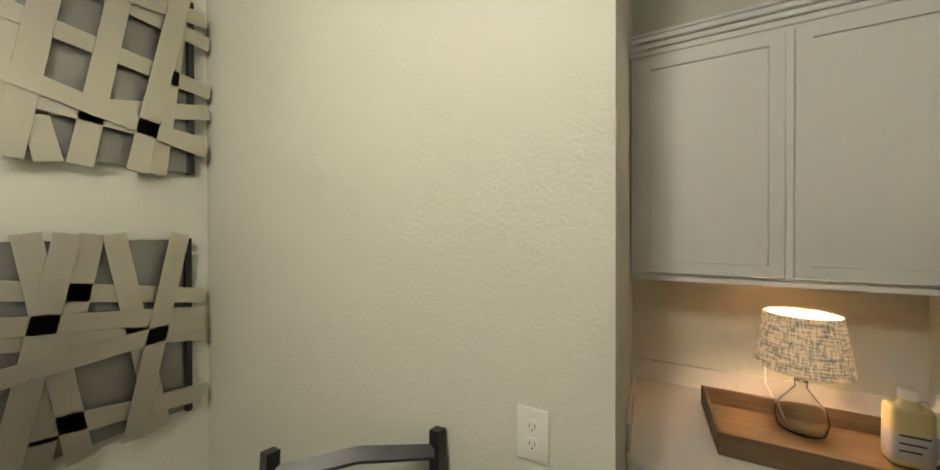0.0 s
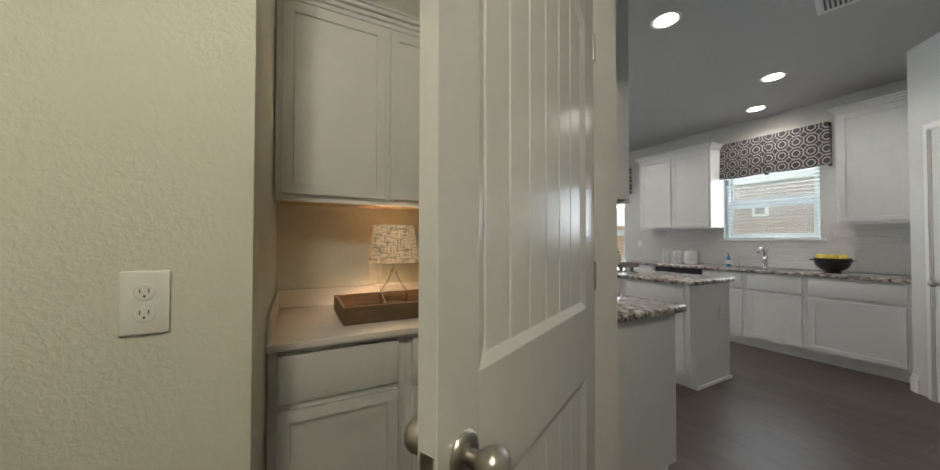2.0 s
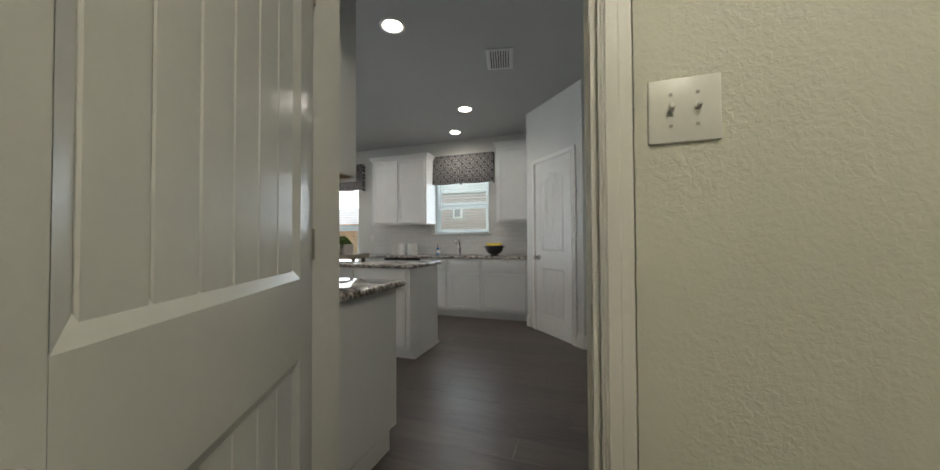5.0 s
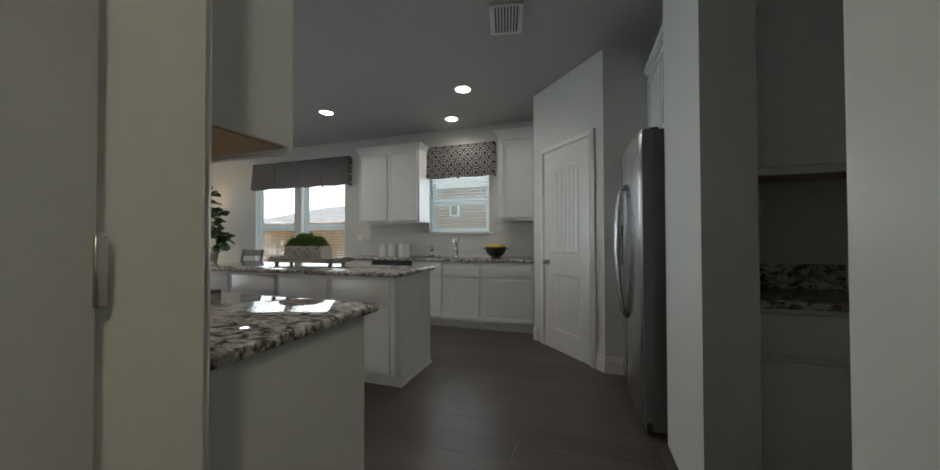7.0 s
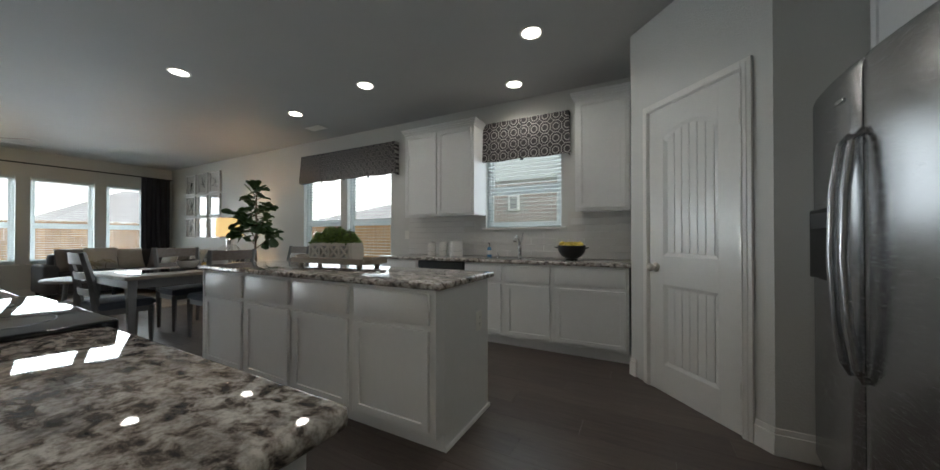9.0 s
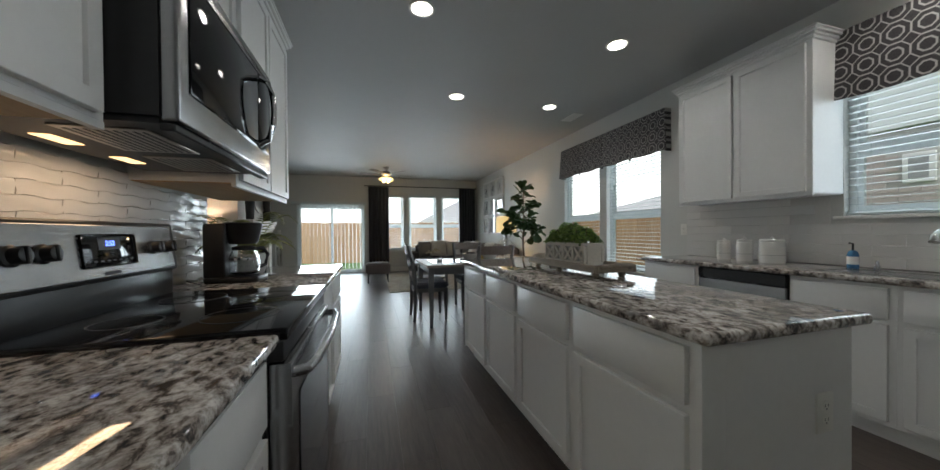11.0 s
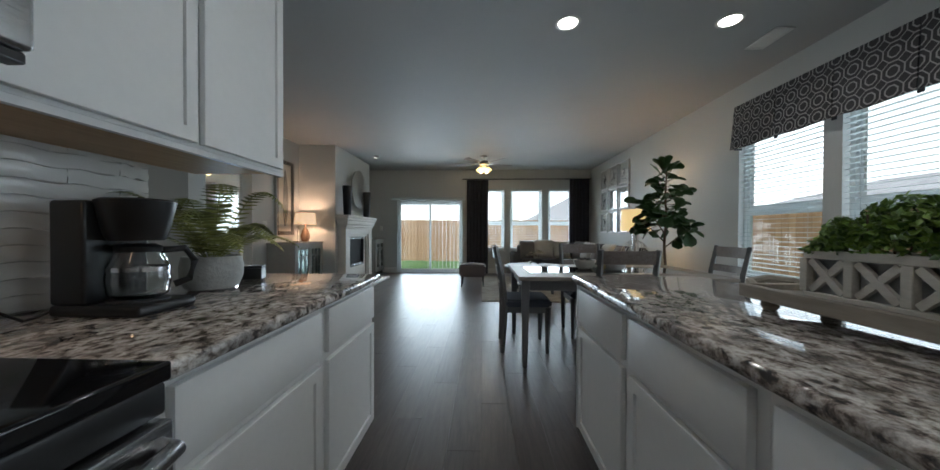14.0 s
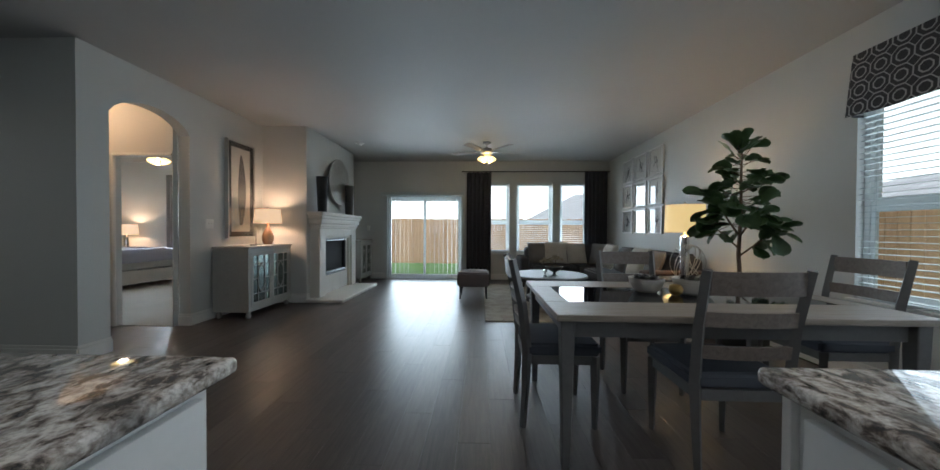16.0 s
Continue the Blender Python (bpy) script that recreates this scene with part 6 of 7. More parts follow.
ch = dining_chair(pose(3.05, 5.37, 0, 0, 0, 90), "grey wooden ladder-back dining chair with slate blue seat")
copy_thing(ch, pose(3.785, 4.985, 0, 0, 0, 180))
copy_thing(ch, pose(3.80, 5.80, 0, 0, 0, 0))
copy_thing(ch, pose(4.86, 5.50, 0, 0, 0, -90))
M_STONEWARE = plain("ribbed_white_stoneware", (0.58, 0.56, 0.52), 0.6, var=0.08, grain=20, bumps=0.2)
M_SUCC = leaf_material("dusty_succulent", (0.03, 0.035, 0.04), (0.16, 0.15, 0.14))
for x, y, s in ((3.66, 5.42, 0.88), (3.91, 5.33, 1.0)):
    b = thing("bowl_planter", pose(x, y, 0.761), "ribbed white ceramic bowl with grey succulents", "planter", "table centrepieces")
    prof = [(0.07 * s, 0), (0.078 * s, 0.008)]
    for i in range(12):
        u = i / 11
        prof.append(((0.086 + 0.034 * math.sin(u * 1.5) + 0.003 * (i % 2)) * s, 0.012 + 0.088 * u * s))
    prof += [(0.112 * s, 0.098 * s), (0.105 * s, 0.075 * s), (0.01, 0.07 * s)]
    part("bowl", lathe(prof, 40), M_STONEWARE, b)
    r = random.Random(int(x * 100))
    for k in range(5):
        a = k * 1.26
        cx, cy = 0.055 * math.cos(a) * s, 0.055 * math.sin(a) * s
        vs, fs = [], []
        for i in range(26):
            an, el = i * 2.4, 0.25 + 1.1 * (i / 26)
            l = 0.05 * (1 - 0.35 * i / 26) * r.uniform(0.85, 1.1)
            d = Vector((math.cos(an) * math.cos(el), math.sin(an) * math.cos(el), math.sin(el)))
            sd = Vector((-math.sin(an), math.cos(an), 0)) * 0.012
            o = Vector((cx, cy, 0.085 * s))
            q = len(vs)
            vs += [o - sd * 0.5, o + sd * 0.5, o + d * l * 0.6 + sd, o + d * l, o + d * l * 0.6 - sd]
            fs.append((q, q + 1, q + 2, q + 3, q + 4))
        me = bpy.data.meshes.new("succulent")
        me.from_pydata(vs, [], fs)
        me.materials.append(M_SUCC)
        ob = new("succulent", me)
        ob.parent = b
    part("moss_fill", lathe([(0.108 * s, 0.08 * s), (0.06 * s, 0.095 * s), (0.001, 0.10 * s)], 24, cap=False), M_SUCC, b)
gd = thing("gold_vase", pose(3.785, 5.31, 0.761), "small gold rounded vase on the dining table", "vase")
part("vase", lathe([(0.022, 0), (0.038, 0.015), (0.042, 0.034), (0.034, 0.057), (0.022, 0.064)], 20), brushed("aged_gold", (0.55, 0.38, 0.14), 0.35, (20, 20, 20)), gd)

# ---- fiddle-leaf tree and corner lamp ----


def fiddle_leaf_tree():
    t = thing("fiddle_leaf_plant", pose(4.92, 6.30, 0), "tall fiddle-leaf fig plant in a dark pot beside the dining table", "plant")
    part("pot", lathe([(0.14, 0), (0.155, 0.02), (0.185, 0.30), (0.19, 0.32), (0.175, 0.32), (0.17, 0.28), (0.01, 0.275)], 32), M_DARKPANEL, t, "dark grey pot")
    part("trunk", tube([(0, 0, 0.26), (0.015, 0.0, 0.6), (-0.005, 0.01, 0.95), (0.02, 0.02, 1.3), (0.0, 0.0, 1.62), (0.01, 0.0, 1.88)], 0.014, 8, [0.02, 0.017, 0.016, 0.013, 0.010, 0.006]), M_BARK, t)
    r = random.Random(21)
    lm = bpy.data.meshes.new("fiddle_leaf")
    vs, fs = [], []
    prof = ((0.0, 0.004), (0.06, 0.03), (0.22, 0.052), (0.42, 0.066), (0.62, 0.088), (0.8, 0.09), (0.93, 0.062), (1.0, 0.006))
    for u, w in prof:
        z = -0.05 * u * u
        for q, e in ((-1, 0.02), (-0.5, 0.006), (0, -0.004), (0.5, 0.006), (1, 0.02)):
            vs.append((u * 0.21, q * w * 0.82, z + e + 0.006 * math.sin(9 * u + 3 * q)))
    for i in range(len(prof) - 1):
        for k in range(4):
            a = i * 5 + k
            fs.append((a, a + 1, a + 6, a + 5))
    lm.from_pydata(vs, [], fs)
    lm.materials.append(M_FIDDLE)
    for p in lm.polygons:
        p.use_smooth = True
    branches = [((0.0, 0.0, 1.10), (-0.15, -0.02, 1.30), (-0.30, -0.04, 1.46)), ((0.0, 0.01, 0.93), (0.10, -0.06, 1.05), (0.20, -0.13, 1.17)), ((0.0, 0.01, 1.0), (-0.10, 0.06, 1.12), (-0.2, 0.14, 1.26)), ((0.01, 0.01, 1.12), (-0.02, -0.14, 1.24), (-0.04, -0.24, 1.36)), ((0.02, 0.02, 1.25), (0.02, 0.14, 1.38), (0.05, 0.22, 1.46))]
    for pts in branches:
        part("branch", tube(pts, 0.008, 6, [0.009, 0.007, 0.005]), M_BARK, t)
    spots = []
    for pts in branches:
        for i in range(10):
            u = 0.40 + 0.60 * i / 9
            p = Vector(pts[0]).lerp(Vector(pts[1]), u * 2) if u < 0.5 else Vector(pts[1]).lerp(Vector(pts[2]), u * 2 - 1)
            out = math.degrees(math.atan2(pts[2][1], pts[2][0]))
            spots.append((p, out + r.uniform(-95, 95), r.uniform(-45, 40), r.uniform(0.65, 0.95), 0.03))
    for i in range(84):
        u = i / 83
        spots.append((Vector((0.01, 0.01, 1.18 + 0.70 * u)), i * 137.5 + r.uniform(-25, 25), r.uniform(-35, 30) - 50 * max(0.0, u - 0.75) * 4, r.uniform(0.62, 0.92) * (1 - 0.12 * u), 0.03 + 0.26 * r.random() * (1 - 0.75 * u)))
    for p, az, el, s, gap in spots:
        m = pose(p.x, p.y, p.z, 0, 0, az) @ pose(0, 0, 0, 0, el, 0)
        if gap > 0.05:
            part("leaf_stalk", tube([m @ Vector((0, 0, 0)), m @ Vector((gap, 0, 0))], 0.003, 5), M_BARK, t)
        piece("leaf", lm, t, m @ pose(gap, 0, 0, r.uniform(-50, 50), r.uniform(-25, 25), 0) @ Matrix.Scale(s, 4))


fiddle_leaf_tree()


def corner_lamp():
    s = thing("side_table", pose(4.95, 7.16, 0), "dark round side table beside the sofa", "table")
    part("tabletop", lathe([(0.26, 0.58), (0.27, 0.59), (0.27, 0.605), (0.26, 0.612)], 36), M_GREYPAINT, s)
    part("pedestal", lathe([(0.16, 0), (0.15, 0.02), (0.03, 0.05), (0.03, 0.58)], 24), M_GREYPAINT, s)
    l = thing("table_lamp", pose(4.95, 7.16, 0.613), "mercury glass table lamp with lit cream drum shade", "lamp", "living room lamps")
    part("lamp_base", lathe([(0.07, 0), (0.07, 0.02), (0.045, 0.03), (0.05, 0.25), (0.046, 0.48), (0.02, 0.50), (0.01, 0.53)], 28), M_CHROME, l, "mercury glass column base")
    part("shade", lathe([(0.205, 0.53), (0.195, 0.845), (0.1935, 0.845), (0.2035, 0.53)], 40, cap=False), M_YELLOWSHADE, l, "cream linen drum shade")
    part("finial", lathe([(0.006, 0.84), (0.012, 0.865), (0.002, 0.885)], 12), M_NICKEL, l)
    point_lamp("corner_lamp_light", (4.95, 7.16, 1.32), LAMP_WATTS, (1.0, 0.66, 0.36), 0.05)
    o = thing("wire_orb", pose(4.80, 6.85, 0), "large silver wire orb sculpture on a stand", "sculpture")
    part("stand", lathe([(0.10, 0), (0.09, 0.015), (0.012, 0.03), (0.012, 0.62), (0.05, 0.63)], 20), M_NICKEL, o)
    for i in range(6):
        rad = 0.19
        pts = [(rad * math.cos(a * math.pi / 16), rad * math.sin(a * math.pi / 16), 0) for a in range(33)]
        part("ring", turned(tube(pts, 0.004, 6), pose(0, 0, 0.82, 90 + 17 * i, 25 * i, 30 * i)), M_NICKEL, o)


M_YELLOWSHADE = linen("lit_cream_shade", (0.85, 0.74, 0.50), (0.78, 0.66, 0.44), (1.0, 0.78, 0.45), 1.0)
corner_lamp()

# ---- living room ----
M_SOFA = plain("grey_sofa_fabric", (0.07, 0.068, 0.072), 0.95, var=0.15, grain=140, bumps=0.5)
M_PILLOW = linen("cream_pillow_linen", (0.62, 0.58, 0.52), (0.45, 0.42, 0.38))
M_PILLOW2 = plain("taupe_pillow", (0.17, 0.155, 0.145), 0.95, var=0.2, grain=90, bumps=0.4)
M_THROW = plain("brown_throw", (0.085, 0.055, 0.045), 0.95, var=0.2, grain=120, bumps=0.5)
M_RUG = linen("striped_beige_rug", (0.42, 0.38, 0.31), (0.27, 0.24, 0.20), scale=0.15)


def cushion(w, d, h, bulge=0.02):
    bm = bmesh.new()
    box_into(bm, -w / 2, w / 2, -d / 2, d / 2, 0, h)
    bmesh.ops.subdivide_edges(bm, edges=bm.edges[:], cuts=4, use_grid_fill=True)
    for v in bm.verts:
        u, q = 2 * v.co.x / w, 2 * v.co.y / d
        k = max(0.0, 1 - u * u) * max(0.0, 1 - q * q)
        v.co.z += bulge * k * (1 if v.co.z > h / 2 else -0.3)
    bmesh.ops.bevel(bm, geom=[e for e in bm.edges if e.calc_face_angle(0) > 0.9], offset=min(0.03, h * 0.3), segments=3, affect="EDGES")
    return bm


def pillow(m, s, material, label):
    bm = bmesh.new()
    n = 10
    for side in (-1, 1):
        g = []
        for i in range(n + 1):
            row = []
            for j in range(n + 1):
                u, v = -1 + 2 * i / n, -1 + 2 * j / n
                k = max(0.0, (1 - u ** 4) * (1 - v ** 4)) ** 0.6
                row.append(bm.verts.new((s * 0.5 * u * (1 - 0.06 * (1 - v * v)), side * 0.16 * s * k * 1.0, s * 0.5 * v * (1 - 0.06 * (1 - u * u)))))
            g.append(row)
        for i in range(n):
            for j in range(n):
                bm.faces.new((g[i][j], g[i + 1][j], g[i + 1][j + 1], g[i][j + 1]))
    bmesh.ops.remove_doubles(bm, verts=bm.verts, dist=0.001)
    ob = part("throw_pillow", bm, material, None, label)
    ob.matrix_world = m
    return tagged(ob, category="pillow", group="sofa pillows")


def sofa():
    s = thing("sectional_sofa", pose(0, 0, 0), "dark grey L-shaped sectional sofa in the room corner", "sofa")
    part("base", boxes((4.55, 5.42, 7.55, 10.75, 0.10, 0.30), (3.55, 4.549, 9.88, 10.75, 0.10, 0.30), bevel=0.02, seg=2), M_SOFA, s)
    part("backrest", boxes((5.18, 5.44, 7.55, 10.75, 0.30, 0.80), bevel=0.06, seg=4), M_SOFA, s)
    part("backrest", boxes((3.55, 5.17, 10.5, 10.76, 0.30, 0.80), bevel=0.06, seg=4), M_SOFA, s)
    part("armrest", boxes((4.55, 5.42, 7.36, 7.56, 0.10, 0.62), bevel=0.06, seg=4), M_SOFA, s)
    part("armrest", boxes((3.37, 3.56, 9.88, 10.75, 0.10, 0.62), bevel=0.06, seg=4), M_SOFA, s)
    for y in (8.06, 9.08):
        part("seat_cushion", turned(cushion(0.66, 1.0, 0.16), pose(4.86, y, 0.30)), M_SOFA, s)
        part("back_cushion", turned(cushion(0.98, 0.46, 0.16), pose(5.20, y, 0.63, 90, 0, 90) @ pose(0, 0, 0)), M_SOFA, s)
    for x in (4.05, 4.98):
        part("seat_cushion", turned(cushion(0.92, 0.66, 0.16), pose(x, 10.2, 0.30)), M_SOFA, s)
        part("back_cushion", turned(cushion(0.9, 0.46, 0.16), pose(x, 10.52, 0.63, 90, 0, 0)), M_SOFA, s)
    for x, y in ((3.45, 9.95), (4.6, 7.42), (5.36, 7.42), (3.45, 10.68), (5.36, 10.68)):
        part("foot", lathe([(0.02, 0), (0.03, 0.10)], 12, (x, y, 0)), M_BLACK, s)
    for x, y, a, e, k, mat_, lab in ((3.80, 10.30, 8, -18, 0.46, M_PILLOW2, "taupe throw pillow on the sofa"), (4.15, 10.24, -6, -20, 0.48, M_PILLOW, "cream linen throw pillow on the sofa"), (4.60, 10.30, 10, -16, 0.44, M_PILLOW, "cream linen throw pillow on the sofa"), (4.98, 9.95, -50, -18, 0.46, M_PILLOW2, "taupe throw pillow in the sofa corner"), (4.92, 9.35, -84, -16, 0.46, M_PILLOW, "cream linen throw pillow on the sofa"), (4.95, 8.85, -95, -18, 0.44, M_PILLOW2, "taupe throw pillow on the sofa"), (4.93, 8.25, -85, -18, 0.46, M_PILLOW, "cream linen throw pillow on the sofa"), (4.95, 7.85, -98, -20, 0.44, M_PILLOW2, "taupe throw pillow near the sofa arm")):
        pillow(pose(x, y, 0.46 + k * 0.5, e, 0, a), k, mat_, lab)
    th = part("throw_blanket", boxes((4.62, 5.40, 7.345, 7.58, 0.60, 0.655), bevel=0.02, seg=3), M_THROW, None, "brown fleece throw laid over the sofa arm")
    tagged(th, category="blanket")


sofa()
rug = part("area_rug", boxes((2.64, 4.75, 7.40, 10.3, 0.0005, 0.014), bevel=0.004), M_RUG, None, "beige striped area rug under the coffee table")
tagged(rug, category="rug")


def coffee_table():
    t = thing("coffee_table", pose(3.62, 8.30, 0.014), "round grey wooden coffee table with pedestal legs", "table")
    part("tabletop", lathe([(0.54, 0.445), (0.56, 0.45), (0.56, 0.475), (0.55, 0.485)], 56), M_GREYPAINT, t)
    for i in range(4):
        a = math.pi / 4 + i * math.pi / 2
        part("leg", tube([(0.40 * math.cos(a), 0.40 * math.sin(a), 0), (0.36 * math.cos(a), 0.36 * math.sin(a), 0.446)], 0.028, 8), M_GREYPAINT, t)
    part("shelf", lathe([(0.33, 0.12), (0.34, 0.125), (0.34, 0.145), (0.33, 0.15)], 40), M_GREYPAINT, t)
    v = thing("flower_bowl", pose(3.66, 8.12, 0.50), "dark footed bowl with pale dried flower heads", "bowl")
    part("bowl", lathe([(0.05, 0), (0.02, 0.02), (0.02, 0.05), (0.09, 0.085), (0.13, 0.13), (0.125, 0.13), (0.08, 0.09), (0.01, 0.07)], 28), M_DARKPANEL, v)
    fm = leaf_material("pale_dried_flower", (0.30, 0.26, 0.18), (0.55, 0.50, 0.38))
    for k, (dx, dy, dz) in enumerate(((0.02, 0.0, 0.27), (-0.12, 0.03, 0.23))):
        me = leaf_cloud(160, (0.075, 0.075, 0.10), 0.022, 30 + k)
        me.materials.append(fm)
        ob = new("dried_flower", me)
        ob.parent = v
        ob.location = (dx, dy, dz - 0.06)
        part("stem", tube([(dx * 0.2, dy, 0.08), (dx, dy, dz - 0.02)], 0.004, 6), M_BARK, v)
    c = thing("glass_candle_holder", pose(3.5, 8.0, 0.50), "small silver candle holder on the coffee table", "candle holder")
    part("holder", lathe([(0.035, 0), (0.012, 0.015), (0.012, 0.05), (0.03, 0.065), (0.03, 0.10)], 20), M_CHROME, c)


coffee_table()


def ottoman():
    o = thing("ottoman", pose(2.455, 8.95, 0), "taupe upholstered ottoman on tapered dark legs", "ottoman")
    part("upholstery", turned(cushion(0.54, 0.50, 0.24, 0.03), pose(0, 0, 0.21)), plain("taupe_velvet", (0.16, 0.135, 0.135), 0.85, var=0.12, grain=120, bumps=0.3), o)
    for x in (-0.22, 0.22):
        for y in (-0.2, 0.2):
            part("leg", tube([(x, y, 0), (x * 0.96, y * 0.96, 0.215)], 0.02, 8, [0.011, 0.02]), M_BLACK, o)


ottoman()


def wall_frames():
    y0, y1, z0, z1 = 8.70, 10.20, 1.11, 2.57
    cw, chh = 0.44, 0.46
    r = random.Random(6)
    paper = plain("mat_paper", (0.72, 0.71, 0.68), 0.8, var=0.02, bumps=0.05)
    ink = plain("black_ink", (0.02, 0.02, 0.025), 0.8)
    fw = plain("white_picture_frame", (0.74, 0.73, 0.71), 0.35, var=0.02, bumps=0.03)
    for i in range(3):
        for j in range(3):
            yc = y1 - 0.22 - i * (y1 - y0 - 0.44) / 2
            zc = z1 - 0.23 - j * (z1 - z0 - 0.46) / 2
            f = thing("framed_picture", pose(XE, yc, zc, 0, 0, -90), "white framed abstract black ink print on the wall", "picture", "grid of nine framed prints")
            b = 0.028
            part("frame", boxes((-cw / 2, cw / 2, -0.035, -0.001, chh / 2 - b, chh / 2), (-cw / 2, cw / 2, -0.035, -0.001, -chh / 2, -chh / 2 + b), (-cw / 2, -cw / 2 + b, -0.035, -0.001, -chh / 2 + b, chh / 2 - b), (cw / 2 - b, cw / 2, -0.035, -0.001, -chh / 2 + b, chh / 2 - b), bevel=0.003), fw, f)
            pr = part("print", boxes((-cw / 2 + b, cw / 2 - b, -0.012, -0.002, -chh / 2 + b, chh / 2 - b)), paper, f, "white print with black strokes")
            for k in range(r.randint(4, 6)):
                an = r.uniform(0, 180) if k % 2 else r.uniform(60, 120)
                ln = r.uniform(0.12, 0.22)
                m = pose(r.uniform(-0.05, 0.05), -0.0135, r.uniform(-0.06, 0.06), 0, an, 0)
                part("ink_stroke", turned(boxes((-ln / 2, ln / 2, -0.0006, 0.0006, -0.006, 0.006)), m), ink, pr)
            p = part("glazing", boxes((-cw / 2 + b, cw / 2 - b, -0.020, -0.018, -chh / 2 + b, chh / 2 - b)), M_GLASS, f, "glass")
            p.visible_shadow = False


wall_frames()


def ceiling_fan(m, label, watts, spread=0.66):
    f = thing("ceiling_fan", m, label, "ceiling fan", "ceiling fans")
    part("canopy", lathe([(0.07, 0), (0.065, -0.03), (0.03, -0.05), (0.014, -0.055)], 28), M_NICKEL, f)
    part("downrod", lathe([(0.013, -0.05), (0.013, -0.11)], 14), M_NICKEL, f)
    part("motor_housing", lathe([(0.03, -0.10), (0.09, -0.115), (0.12, -0.15), (0.12, -0.185), (0.09, -0.21), (0.05, -0.22)], 32), M_NICKEL, f)
    for i in range(5):
        a = i * 72 + 20
        b = part("blade", turned(boxes((0.20, spread, -0.06, 0.06, -0.003, 0.003), bevel=0.002), pose(0, 0, -0.165, 10, 0, 0)), M_CHAIRWOOD, f, "grey-brown fan blade")
        b.matrix_local = pose(0, 0, 0, 0, 0, a)
        c = part("blade_iron", turned(boxes((0.10, 0.24, -0.02, 0.02, -0.172, -0.166)), Matrix.Identity(4)), M_NICKEL, f)
        c.matrix_local = pose(0, 0, 0, 0, 0, a)
    part("light_fitter", lathe([(0.05, -0.21), (0.06, -0.25), (0.03, -0.27)], 24), M_NICKEL, f)
    for i in range(3):
        a = i * 120 + 30
        s = part("lamp_shade", turned(lathe([(0.022, 0), (0.045, -0.02), (0.07, -0.07), (0.078, -0.10), (0.075, -0.10), (0.04, -0.02)], 24, cap=False), pose(0.075, 0, -0.245, 0, -32, 0)), M_FANGLASS, f, "glowing frosted glass shade")
        s.matrix_local = pose(0, 0, 0, 0, 0, a)
    part("pull_chain", tube([(0.03, 0.02, -0.26), (0.03, 0.02, -0.42)], 0.002, 5), M_NICKEL, f)
    p = m.translation
    point_lamp("fan_lamp_light", (p.x, p.y, p.z - 0.40), watts, (1.0, 0.76, 0.48), 0.08)


M_FANGLASS = glow("lit_frosted_glass", (1.0, 0.66, 0.22), 2.6, (0.8, 0.7, 0.5))
ceiling_fan(pose(2.68, 9.38, CEIL), "dark five-blade ceiling fan with three lit glass shades", FAN_WATTS)
ceiling_fan(pose(-3.75, 9.5, CEIL), "bedroom ceiling fan with lit glass shades", FAN_WATTS)
sp = thing("spot_light", pose(0.30, 9.36, CEIL), "small adjustable ceiling spotlight aimed at the chimney breast", "ceiling light")
part("ring", lathe([(0.085, 0), (0.08, -0.008), (0.06, -0.01), (0.06, 0)], 28, cap=False), M_TRIM, sp)
part("eyeball", turned(lathe([(0.058, 0.02), (0.055, -0.02), (0.04, -0.035), (0.038, -0.02)], 24, cap=False), pose(0, 0, 0, 0, 25, 0)), M_TRIM, sp)
part("lamp_face", turned(lathe([(0.038, -0.022), (0.001, -0.024)], 24, cap=False), pose(0, 0, 0, 0, 25, 0)), M_CANGLOW, sp, "glowing lamp face")
sd = bpy.data.lights.new("spot_lamp", "SPOT")
sd.energy, sd.color, sd.spot_size, sd.spot_blend, sd.shadow_soft_size = 8, (1.0, 0.85, 0.65), radians(70), 0.6, 0.03
new("spot_lamp", sd).matrix_world = look((0.28, 9.36, CEIL - 0.05), (-0.16, 9.36, 2.0))

# ---- fireplace ----
FM = pose(BREAST, 9.20, 0, 0, 0, 90)  # local x along the breast, front towards -y
M_SCREEN = plain("dark_fire_screen", (0.012, 0.012, 0.013), 0.85, var=0.2, grain=200, bumps=0.2)
M_STONE = plain("cast_stone_white", (0.68, 0.65, 0.60), 0.6, var=0.06, grain=40, bumps=0.15)


